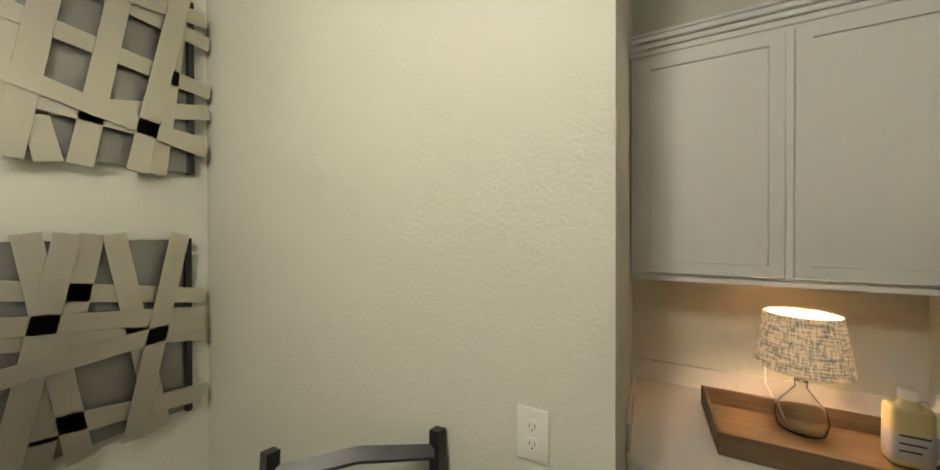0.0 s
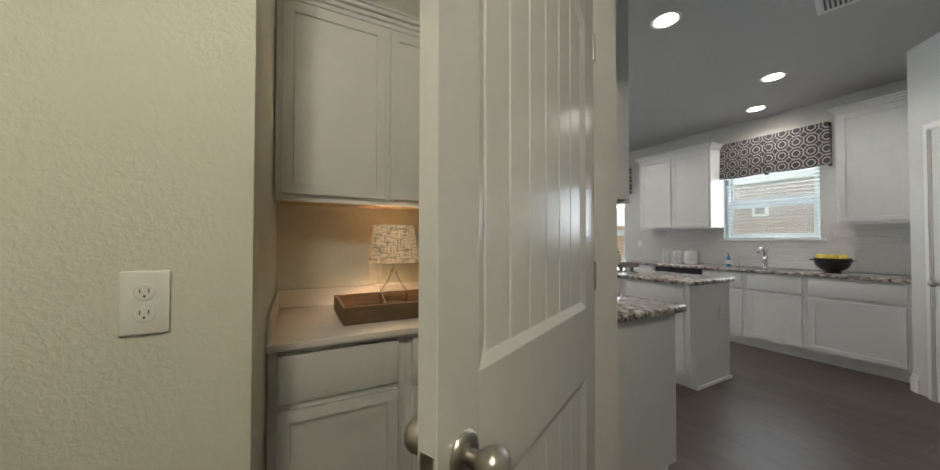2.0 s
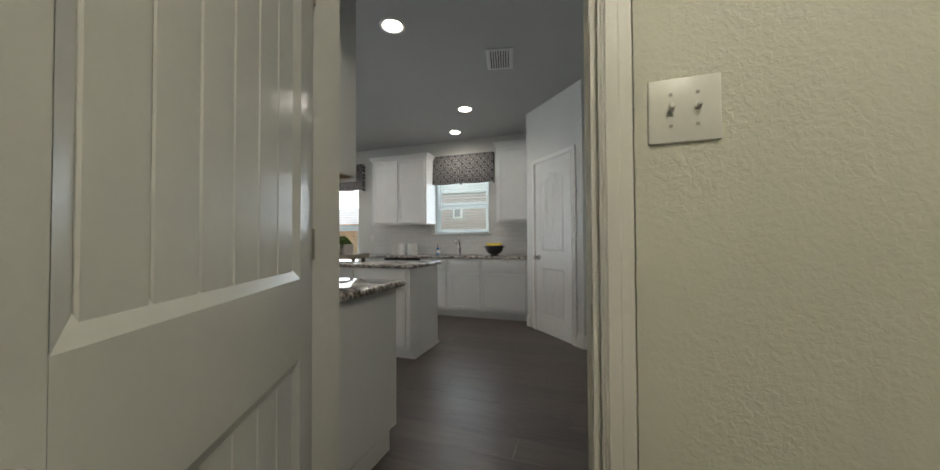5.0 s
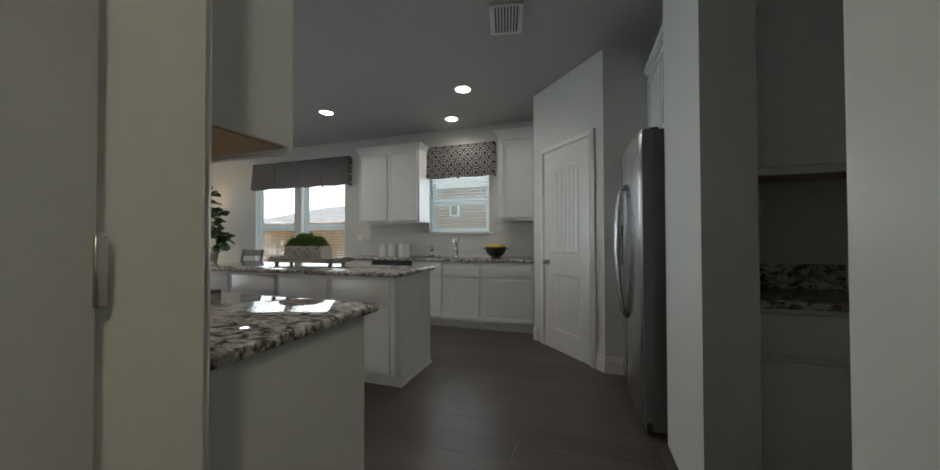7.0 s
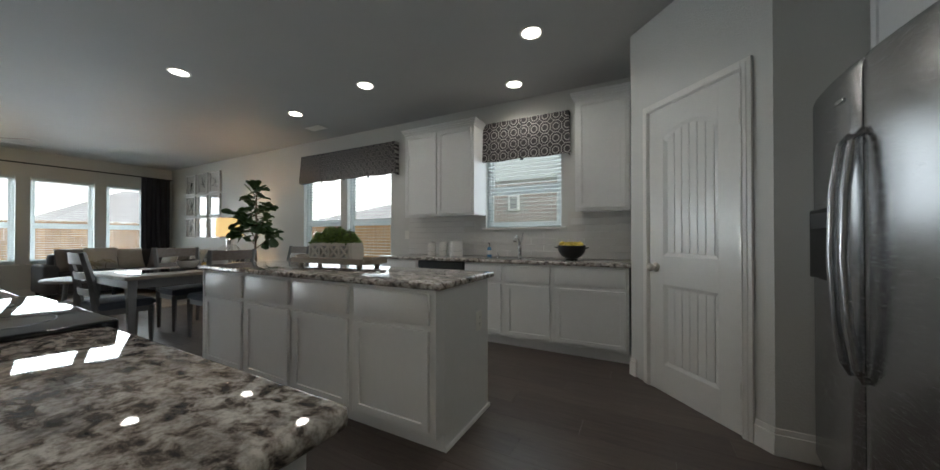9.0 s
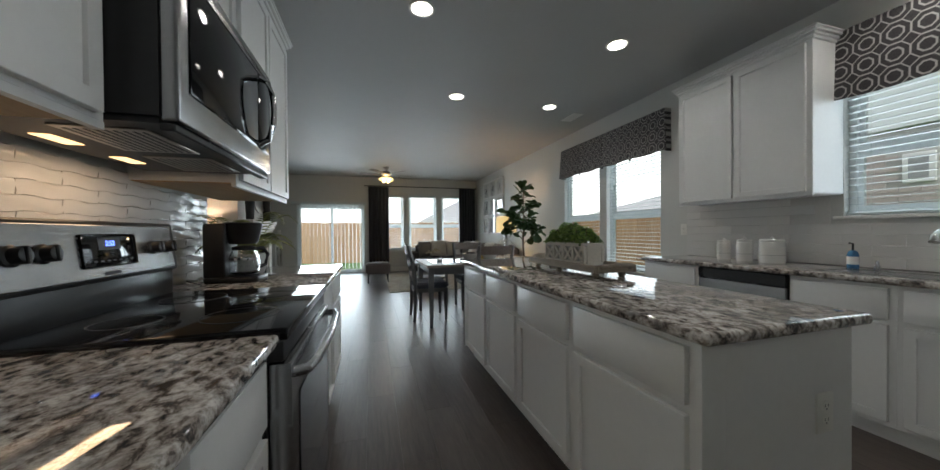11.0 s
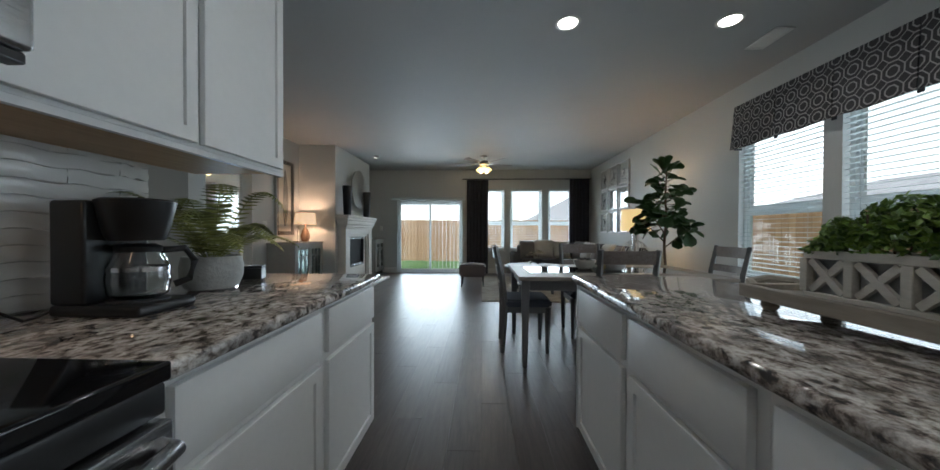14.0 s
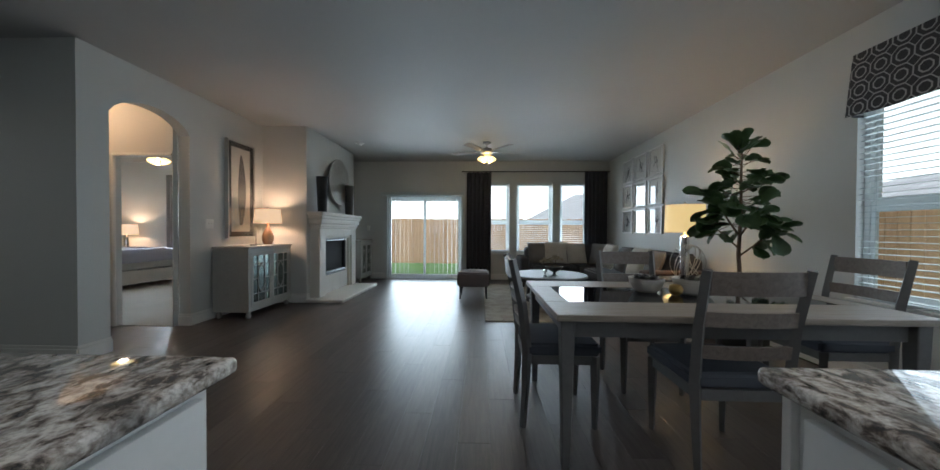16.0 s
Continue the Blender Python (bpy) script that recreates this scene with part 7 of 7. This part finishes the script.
def fireplace():
    f = thing("fireplace", FM, "white cast-stone fireplace surround with mantel and dark firebox", "fireplace")
    w, dp, zo, zi = 0.755, 0.165, 1.17, 1.0
    for s in (-1, 1):
        x0, x1 = sorted((s * w, s * (w - 0.20)))
        part("pilaster", boxes((x0, x1, -dp, -0.001, 0.056, zo), bevel=0.006), M_STONE, f)
        x0, x1 = sorted((s * (w - 0.202), s * (w - 0.255)))
        part("inner_moulding", boxes((x0, x1, -dp + 0.03, -0.001, 0.056, zi + 0.05), bevel=0.010, seg=2), M_STONE, f)
        x0, x1 = sorted((s * (w - 0.257), s * 0.425))
        part("facing_slab", boxes((x0, x1, -dp + 0.075, -0.001, 0.056, zi), bevel=0.003), M_STONE, f)
    part("frieze", boxes((-w + 0.201, w - 0.201, -dp + 0.004, -0.001, zi + 0.051, zo), bevel=0.004), M_STONE, f)
    part("inner_head", boxes((-w + 0.256, w - 0.256, -dp + 0.03, -0.001, zi + 0.001, zi + 0.05), bevel=0.010, seg=2), M_STONE, f)
    for i, (o, a, b) in enumerate(((0.012, 1.17, 1.20), (0.028, 1.20, 1.25), (0.055, 1.25, 1.33), (0.075, 1.33, 1.38), (0.095, 1.38, 1.44))):
        part("mantel_moulding" if i < 4 else "mantel_shelf", boxes((-w - o, w + o, -dp - o, -0.001, a + 0.0005, b), bevel=0.012, seg=3), M_STONE, f)
    for x0, x1 in ((-0.496, -0.17), (-0.168, 0.168), (0.17, 0.496)):
        part("facing_slab", boxes((x0, x1, -dp + 0.072, -0.001, 0.056, 0.37), bevel=0.003), M_STONE, f, smooth=False)
    fb = part("firebox", boxes((-0.424, 0.424, -0.03, -0.001, 0.372, 0.998)), M_BLACK, f, "black firebox opening")
    part("firebox_frame", boxes((-0.42, 0.42, -0.095, -0.031, 0.955, 0.998), (-0.42, 0.42, -0.095, -0.031, 0.372, 0.43), (-0.42, -0.39, -0.095, -0.031, 0.43, 0.955), (0.39, 0.42, -0.095, -0.031, 0.43, 0.955), bevel=0.004), M_DARKPANEL, fb)
    for z in (0.415, 0.965):
        part("louvre_bar", boxes((-0.37, 0.37, -0.102, -0.0955, z, z + 0.008)), M_STEEL, fb, "thin steel bar")
    part("firebox_screen", boxes((-0.389, 0.389, -0.050, -0.044, 0.432, 0.953)), M_SCREEN, fb, "dark mesh fire screen")
    part("hearth_slab", boxes((-w - 0.14, w + 0.03, -0.60, -0.002, 0.0, 0.055), bevel=0.014, seg=3), M_STONE, f, "white stone hearth slab")
    disc = thing("wall_disc", FM @ pose(0.17, -0.03, 2.04), "large round hammered silver disc on the chimney breast", "wall art")
    hm, nt, hb = nodes_of("hammered_silver")
    dents = nt.nodes.new("ShaderNodeTexVoronoi")
    dents.inputs["Scale"].default_value = 24
    nt.links.new(coords(nt), dents.inputs["Vector"])
    hb.inputs["Base Color"].default_value = (0.62, 0.60, 0.56, 1)
    hb.inputs["Metallic"].default_value, hb.inputs["Roughness"].default_value = 1.0, 0.3
    bump(nt, hb, dents.outputs["Distance"], 0.5, 0.012)
    part("dish", turned(lathe([(0.06, 0.0), (0.41, 0.03), (0.43, 0.05), (0.425, 0.062), (0.40, 0.055), (0.30, 0.04), (0.16, 0.030), (0.002, 0.027)], 56), pose(0, 0, 0, 90, 0, 0)), hm, disc, "hammered silver dish")
    part("hanger", boxes((-0.03, 0.03, 0.001, 0.029, -0.03, 0.03)), M_BLACK, disc)
    for x in (-0.60, 0.50):
        v = thing("tall_vase", FM @ pose(x, -0.13, 1.441), "tall matt black tapered vase on the mantel", "vase", "mantel vases")
        part("vase", lathe([(0.066, 0), (0.070, 0.01), (0.084, 0.32), (0.094, 0.58), (0.088, 0.582), (0.076, 0.36), (0.01, 0.34)], 28), plain("ribbed_black_vase", (0.018, 0.016, 0.016), 0.6, var=0.3, grain=40, bumps=0.5, stretch=(1, 1, 4)), v)


fireplace()


def console(m, label, w=0.93, d=0.47, h=0.93):
    """Local x across, front towards -y."""
    c = thing("console_cabinet", m, label, "cabinet", "living room consoles")
    body = plain("antique_grey_paint", (0.36, 0.35, 0.32), 0.5, var=0.12, grain=35, bumps=0.15)
    part("top", boxes((-w / 2 - 0.015, w / 2 + 0.015, -0.02, d + 0.003, h - 0.028, h), bevel=0.006, seg=2), body, c)
    part("carcass", boxes((-w / 2, w / 2, 0.02, d, 0.09, h - 0.029)), body, c, smooth=False)
    part("face_frame", boxes((-w / 2, -w / 2 + 0.045, 0, 0.02, 0.09, h - 0.029), (w / 2 - 0.045, w / 2, 0, 0.02, 0.09, h - 0.029), (-w / 2 + 0.045, w / 2 - 0.045, 0, 0.02, h - 0.075, h - 0.029), (-w / 2 + 0.045, w / 2 - 0.045, 0, 0.02, 0.09, 0.15)), body, c, smooth=False)
    for s in (-1, 1):
        for y in (0.04, d - 0.04):
            part("bun_foot", lathe([(0.02, 0), (0.032, 0.02), (0.034, 0.045), (0.022, 0.065), (0.026, 0.089)], 16, (s * (w / 2 - 0.05), y, 0)), body, c)
        x0, x1 = (-w / 2 + 0.048, -0.003) if s < 0 else (0.003, w / 2 - 0.048)
        z0, z1 = 0.153, h - 0.078
        b = 0.045
        dr = part("console_door", boxes((x0, x0 + b, -0.004, 0.014, z0, z1), (x1 - b, x1, -0.004, 0.014, z0, z1), (x0 + b, x1 - b, -0.004, 0.014, z0, z0 + b), (x0 + b, x1 - b, -0.004, 0.014, z1 - b, z1), bevel=0.002), body, c, smooth=False)
        part("mirror_panel", boxes((x0 + b, x1 - b, 0.008, 0.012, z0 + b, z1 - b)), M_CONSOLEGLASS, dr, "dark antiqued mirror panel")
        xc, hw = (x0 + x1) / 2, (x1 - x0) / 2 - b
        za, zb = z0 + b, z1 - b
        zm = (za + zb) / 2
        segs = [((xc - hw * 0.42, za), (xc - hw * 0.42, zb)), ((xc + hw * 0.42, za), (xc + hw * 0.42, zb))]
        for zc in (za + (zb - za) * 0.18, za + (zb - za) * 0.82):
            segs += [((xc - hw, zc), (xc + hw, zc))]
        q = (zb - za) * 0.16
        for zc in (za + (zb - za) * 0.5,):
            segs += [((xc - hw, zc), (xc - hw * 0.42, zc)), ((xc + hw * 0.42, zc), (xc + hw, zc)), ((xc - hw * 0.42, zc + q), (xc, zc + q * 2)), ((xc + hw * 0.42, zc + q), (xc, zc + q * 2)), ((xc - hw * 0.42, zc - q), (xc, zc - q * 2)), ((xc + hw * 0.42, zc - q), (xc, zc - q * 2))]
        for p, r2 in segs:
            dv = Vector((r2[0] - p[0], 0, r2[1] - p[1]))
            part("fret_bar", turned(boxes((0, dv.length, -0.002, 0.007, -0.006, 0.006)), Matrix.Translation((p[0], 0, p[1])) @ Matrix.Rotation(-math.atan2(dv.z, dv.x), 4, "Y")), body, dr, smooth=False)
        part("pull", lathe([(0.006, 0), (0.009, 0.012), (0.003, 0.018)], 12, (0, 0, 0)), M_NICKEL, dr).matrix_local = pose(s * 0.028, -0.004, zm, 90, 0, 0)
    return c


M_CONSOLEGLASS = plain("dark_antique_mirror", (0.16, 0.20, 0.19), 0.15, 0.8, var=0.35, grain=10, bumps=0)
console(pose(-0.37, 7.79, 0, 0, 0, 90), "antique grey console cabinet with fretwork mirrored doors")
console(pose(-0.02, 10.645, 0, 0, 0, 90), "antique grey console cabinet with fretwork doors beyond the fireplace", w=0.69, d=0.47)
wl = thing("table_lamp", pose(-0.60, 8.06, 0.931), "amber glass table lamp with lit linen drum shade on the console", "lamp", "living room lamps")
part("lamp_base", lathe([(0.05, 0), (0.055, 0.01), (0.075, 0.06), (0.078, 0.12), (0.055, 0.19), (0.025, 0.25), (0.016, 0.29), (0.016, 0.32)], 28), plain("amber_glass", (0.42, 0.24, 0.15), 0.12, var=0.15, bumps=0), wl, "amber glass base")
part("shade", lathe([(0.185, 0.315), (0.165, 0.52), (0.1635, 0.52), (0.1835, 0.315)], 40, cap=False), M_WARMSHADE, wl, "lit cream linen shade")
part("finial", lathe([(0.006, 0.515), (0.013, 0.545), (0.002, 0.56)], 12), M_NICKEL, wl)
point_lamp("console_lamp_light", (-0.60, 8.06, 1.36), LAMP_WATTS, (1.0, 0.66, 0.42), 0.05)
sb2 = thing("starburst_ornament", pose(-0.56, 7.74, 0.931), "dark metal starburst ornament on a stand", "ornament")
part("base", boxes((-0.05, 0.05, -0.05, 0.05, 0, 0.012), bevel=0.002), M_BLACK, sb2)
part("stem", lathe([(0.004, 0.01), (0.004, 0.2)], 8), M_BLACK, sb2)
r5 = random.Random(5)
burst = bmesh.new()
for i in range(60):
    z = 1 - 2 * (i + 0.5) / 60
    a = i * 2.39996
    d = Vector((math.sqrt(1 - z * z) * math.cos(a), math.sqrt(1 - z * z) * math.sin(a), z))
    tube_into(burst, [Vector((0, 0, 0.26)), Vector((0, 0, 0.26)) + d * r5.uniform(0.085, 0.105)], 0.002, 5)
part("spines", burst, M_NICKEL, sb2)
pic = thing("framed_picture", pose(-0.88, 7.85, 1.71, 0, 0, 90), "tall framed feather print with silver and black frame", "picture")
pw2, ph2 = 0.54, 1.36
part("frame", boxes((-pw2 / 2, pw2 / 2, -0.05, -0.001, ph2 / 2 - 0.02, ph2 / 2), (-pw2 / 2, pw2 / 2, -0.05, -0.001, -ph2 / 2, -ph2 / 2 + 0.02), (-pw2 / 2, -pw2 / 2 + 0.02, -0.05, -0.001, -ph2 / 2 + 0.02, ph2 / 2 - 0.02), (pw2 / 2 - 0.02, pw2 / 2, -0.05, -0.001, -ph2 / 2 + 0.02, ph2 / 2 - 0.02), bevel=0.003), plain("silver_frame", (0.55, 0.54, 0.51), 0.35, 0.6), pic, "silver outer frame")
part("black_mat", boxes((-pw2 / 2 + 0.02, pw2 / 2 - 0.02, -0.022, -0.002, -ph2 / 2 + 0.02, ph2 / 2 - 0.02)), M_BLACK, pic, "black mat")
part("paper", boxes((-pw2 / 2 + 0.09, pw2 / 2 - 0.09, -0.025, -0.0225, -ph2 / 2 + 0.09, ph2 / 2 - 0.09)), plain("cream_paper", (0.60, 0.57, 0.50), 0.8), pic, "cream paper")
bm = bmesh.new()
n = 24
lft, rgt = [], []
for i in range(n + 1):
    u = i / n
    wv = 0.085 * math.sin(math.pi * min(1, u * 0.93 + 0.05)) ** 0.7 * (1 - 0.15 * u)
    z = -0.50 + 1.0 * u
    lft.append(bm.verts.new((-wv + 0.02 * math.sin(u * 3), -0.0262, z)))
    rgt.append(bm.verts.new((wv + 0.02 * math.sin(u * 3), -0.0262, z)))
for i in range(n):
    bm.faces.new((lft[i], rgt[i], rgt[i + 1], lft[i + 1]))
part("feather_print", bm, plain("grey_feather_ink", (0.10, 0.095, 0.09), 0.8, var=0.5, grain=60, stretch=(1, 1, 4)), pic, "dark grey feather")
g = part("glazing", boxes((-pw2 / 2 + 0.02, pw2 / 2 - 0.02, -0.040, -0.038, -ph2 / 2 + 0.02, ph2 / 2 - 0.02)), M_GLASS, pic, "glass")
g.visible_shadow = False

# ---- bedroom seen through the arch ----
casing("trim", 0.685, 2.0, pose(-1.715, 6.98, 0), 0.04, right=False)


def bed():
    b = thing("bed", pose(-1.26, 0.36, 0), "made bed with lavender grey duvet and upholstered cream base", "bed")
    cream = plain("cream_upholstery", (0.52, 0.48, 0.43), 0.9, grain=120, bumps=0.3)
    part("bed_base", boxes((-4.95, -2.72, 8.55, 10.1, 0.10, 0.36), bevel=0.02, seg=2), cream, b)
    part("headboard", boxes((-5.15, -4.96, 8.5, 10.15, 0.10, 1.25), bevel=0.03, seg=2), cream, b)
    part("mattress", boxes((-4.94, -2.75, 8.58, 10.07, 0.361, 0.68), bevel=0.05, seg=3), M_PILLOW, b)
    dv = bmesh.new()
    nx, ny = 30, 22
    g = []
    for i in range(nx + 1):
        row = []
        for j in range(ny + 1):
            u, v = i / nx, j / ny
            x, y = -4.4 + 1.70 * u, 8.52 + 1.61 * v
            drop = 0.26 * max(0, (0.06 - v) / 0.06) + 0.26 * max(0, (v - 0.94) / 0.06) + 0.24 * max(0, (u - 0.95) / 0.05)
            row.append(dv.verts.new((x, y, 0.75 - drop + 0.04 * noise.noise(Vector((x * 2.5, y * 2.5, 0))))))
        g.append(row)
    for i in range(nx):
        for j in range(ny):
            dv.faces.new((g[i][j], g[i + 1][j], g[i + 1][j + 1], g[i][j + 1]))
    part("duvet", dv, plain("lavender_grey_duvet", (0.30, 0.29, 0.34), 0.9, var=0.1, grain=40, bumps=0.3), b, "lavender grey duvet")
    for x in (-4.85, -2.82):
        for y in (8.65, 10.0):
            part("foot", lathe([(0.025, 0.0), (0.03, 0.10)], 12, (x, y, 0.004)), M_BLACK, b)
    p = pillow(pose(-5.75, 9.25, 0.93, -18, 0, 90), 0.5, M_PILLOW, "white bed pillow leaning on the headboard")
    p = pillow(pose(-5.75, 10.0, 0.93, -18, 0, 90), 0.5, M_PILLOW, "white bed pillow leaning on the headboard")
    ns = thing("nightstand", pose(-5.80, 10.74, 0.004), "dark wooden nightstand beside the bed", "nightstand")
    part("body", boxes((-0.28, 0.28, -0.22, 0.22, 0.12, 0.64), bevel=0.006), M_BLACK, ns)
    part("top", boxes((-0.30, 0.30, -0.24, 0.24, 0.641, 0.668), bevel=0.006), M_BLACK, ns)
    for z in (0.16, 0.40):
        dr = part("drawer", boxes((0.281, 0.292, -0.19, 0.19, z, z + 0.20), bevel=0.003), M_BLACK, ns)
    for x in (-0.25, 0.25):
        for y in (-0.19, 0.19):
            part("leg", boxes((x - 0.02, x + 0.02, y - 0.02, y + 0.02, 0, 0.119)), M_BLACK, ns)
    l = thing("table_lamp", pose(-5.75, 10.72, 0.673), "bedside lamp with lit cream shade", "lamp", "bedroom lamps")
    part("lamp_base", lathe([(0.08, 0), (0.08, 0.02), (0.03, 0.04), (0.05, 0.15), (0.02, 0.28), (0.012, 0.34)], 24), M_CHROME, l)
    part("shade", lathe([(0.20, 0.34), (0.18, 0.58), (0.178, 0.58), (0.198, 0.34)], 36, cap=False), M_WARMSHADE, l, "lit cream shade")
    point_lamp("bedside_lamp_light", (-5.75, 10.72, 1.15), LAMP_WATTS * 1.3, (1.0, 0.66, 0.42), 0.05)


bed()

# ---- utility room ceiling lamp, behind the walker ----
ul = thing("ceiling_lamp", pose(0.0, -0.40, CEIL), "round frosted flush ceiling lamp, lit", "ceiling light")
part("pan", lathe([(0.17, 0), (0.17, -0.02), (0.16, -0.025)], 32), M_NICKEL, ul)
part("frosted_bowl", lathe([(0.155, -0.025), (0.14, -0.07), (0.08, -0.10), (0.002, -0.11)], 32, cap=False), glow("frosted_lamp_glow", (1.0, 0.9, 0.70), 4.0), ul, "glowing frosted bowl")
point_lamp("ceiling_lamp_light", (0.0, -0.40, CEIL - 0.24), ROOM_WATTS, (1.0, 0.95, 0.76), 0.12)
vl = copy_thing(ul, pose(-1.75, 6.5, CEIL))
tagged(vl, "round frosted flush hall ceiling lamp, lit")
point_lamp("hall_lamp_light", (-1.75, 6.5, CEIL - 0.2), 9, (1.0, 0.55, 0.27), 0.1)

# ---- wall tiles ----


def tiled(name, m, u0, u1, z0, z1, tw, th, wave, label, skip=None, grout=None):
    """Tiles over a strip of wall; local x across, face towards -y."""
    t = thing(name, m, label, "backsplash")
    part("grout", boxes(*(grout or ((u0, u1, -0.004, -0.0005, z0, z1),))), M_GROUT, t, smooth=False)
    shapes = []
    for s in range(3 if wave else 1):
        bm = bmesh.new()
        n = 12 if wave else 1
        q = 3 if wave else 1
        g = []
        for j in range(q + 1):
            row = []
            for i in range(n + 1):
                x, z = tw * i / n, th * j / q
                row.append(bm.verts.new((0.0012 + (tw - 0.0024) * i / n, -0.010 - (0.0022 * math.sin(x * 21 + s * 2 + j * 2.1) if wave else 0), 0.0012 + (th - 0.0024) * j / q + (0.0035 * math.sin(4 * math.pi * x / tw) if wave else 0))))
            g.append(row)
        bk = [bm.verts.new((x, -0.0042, z)) for x, z in ((0, 0), (tw, 0), (tw, th), (0, th))]
        for j in range(q):
            for i in range(n):
                bm.faces.new((g[j][i], g[j][i + 1], g[j + 1][i + 1], g[j + 1][i]))
        bm.faces.new([*g[0]] + [bk[1], bk[0]])
        bm.faces.new([*g[q]] + [bk[2], bk[3]])
        bm.faces.new([r[0] for r in g] + [bk[3], bk[0]])
        bm.faces.new([r[n] for r in g] + [bk[2], bk[1]])
        me = finish(bm, wave)
        me.materials.append(M_TILE)
        shapes.append(me)
    k = 0
    rows = int(round((z1 - z0) / th))
    for j in range(rows):
        x = u0 - (tw / 2 if j % 2 else 0)
        while x < u1 - 0.01:
            a, b = max(x, u0), min(x + tw, u1)
            z = z0 + j * th
            if b - a > 0.02 and not (skip and skip(a, b, z)):
                ob = piece("tile", shapes[k % len(shapes)], t, pose(a, 0, z) @ Matrix.Diagonal(((b - a) / tw, 1, 1, 1)))
                k += 1
            x += tw


tiled("range_backsplash", pose(1.335, 1.0, 0, 0, 0, 90), 0.0, 2.35, TOP, 1.41, 0.30, 0.0473, True, "glossy white wavy tile backsplash behind the range")
tiled("sink_backsplash", pose(XE, 3.62, 0, 0, 0, -90), 0.0, 2.87, TOP, 1.41, 0.30, 0.0743, False, "white glossy tile backsplash under the kitchen windows", lambda a, b, z: b > 1.14 and a < 2.22 and z > 1.12, ((0.0, 2.87, -0.004, -0.0005, TOP, 1.185), (0.0, 1.14, -0.004, -0.0005, 1.185, 1.41), (2.22, 2.87, -0.004, -0.0005, 1.185, 1.41)))
# ---- floor planks ----
pm = finish(boxes((-0.0887, 0.0887, -0.6095, 0.6095, -0.010, 0.0), bevel=0.0007), False)
pm.materials.append(M_FLOOR)
floor_ob = bpy.data.objects["floor"]
near, rest = [], []
for i in range(42):
    for j in range(12):
        x = -1.72 + 0.178 * i
        y = -2.0 + 1.22 * j + (i * 0.47) % 1.22
        if not (-1.9 < x < 5.5 and -2.3 < y < 11.6):
            continue
        if x < 1.1 and y < 3.0 and not y < 1.0:
            continue
        ok = 1.9 < x < 5.0 and 0.2 < y < YN - 0.61 or -0.9 < x <= 1.9 and 4.2 < y < YN - 0.61
        (near if ok and len(near) < 300 else rest).append((x, y))
for x, y in near:
    piece("plank", pm, floor_ob, pose(x, y, 0))
bm = bmesh.new()
for x, y in rest:
    box_into(bm, x - 0.0885, x + 0.0885, y - 0.609, min(y + 0.609, YN), -0.010, 0.0)
tagged(part("planks", bm, M_FLOOR, floor_ob, smooth=False), kind="stuff")
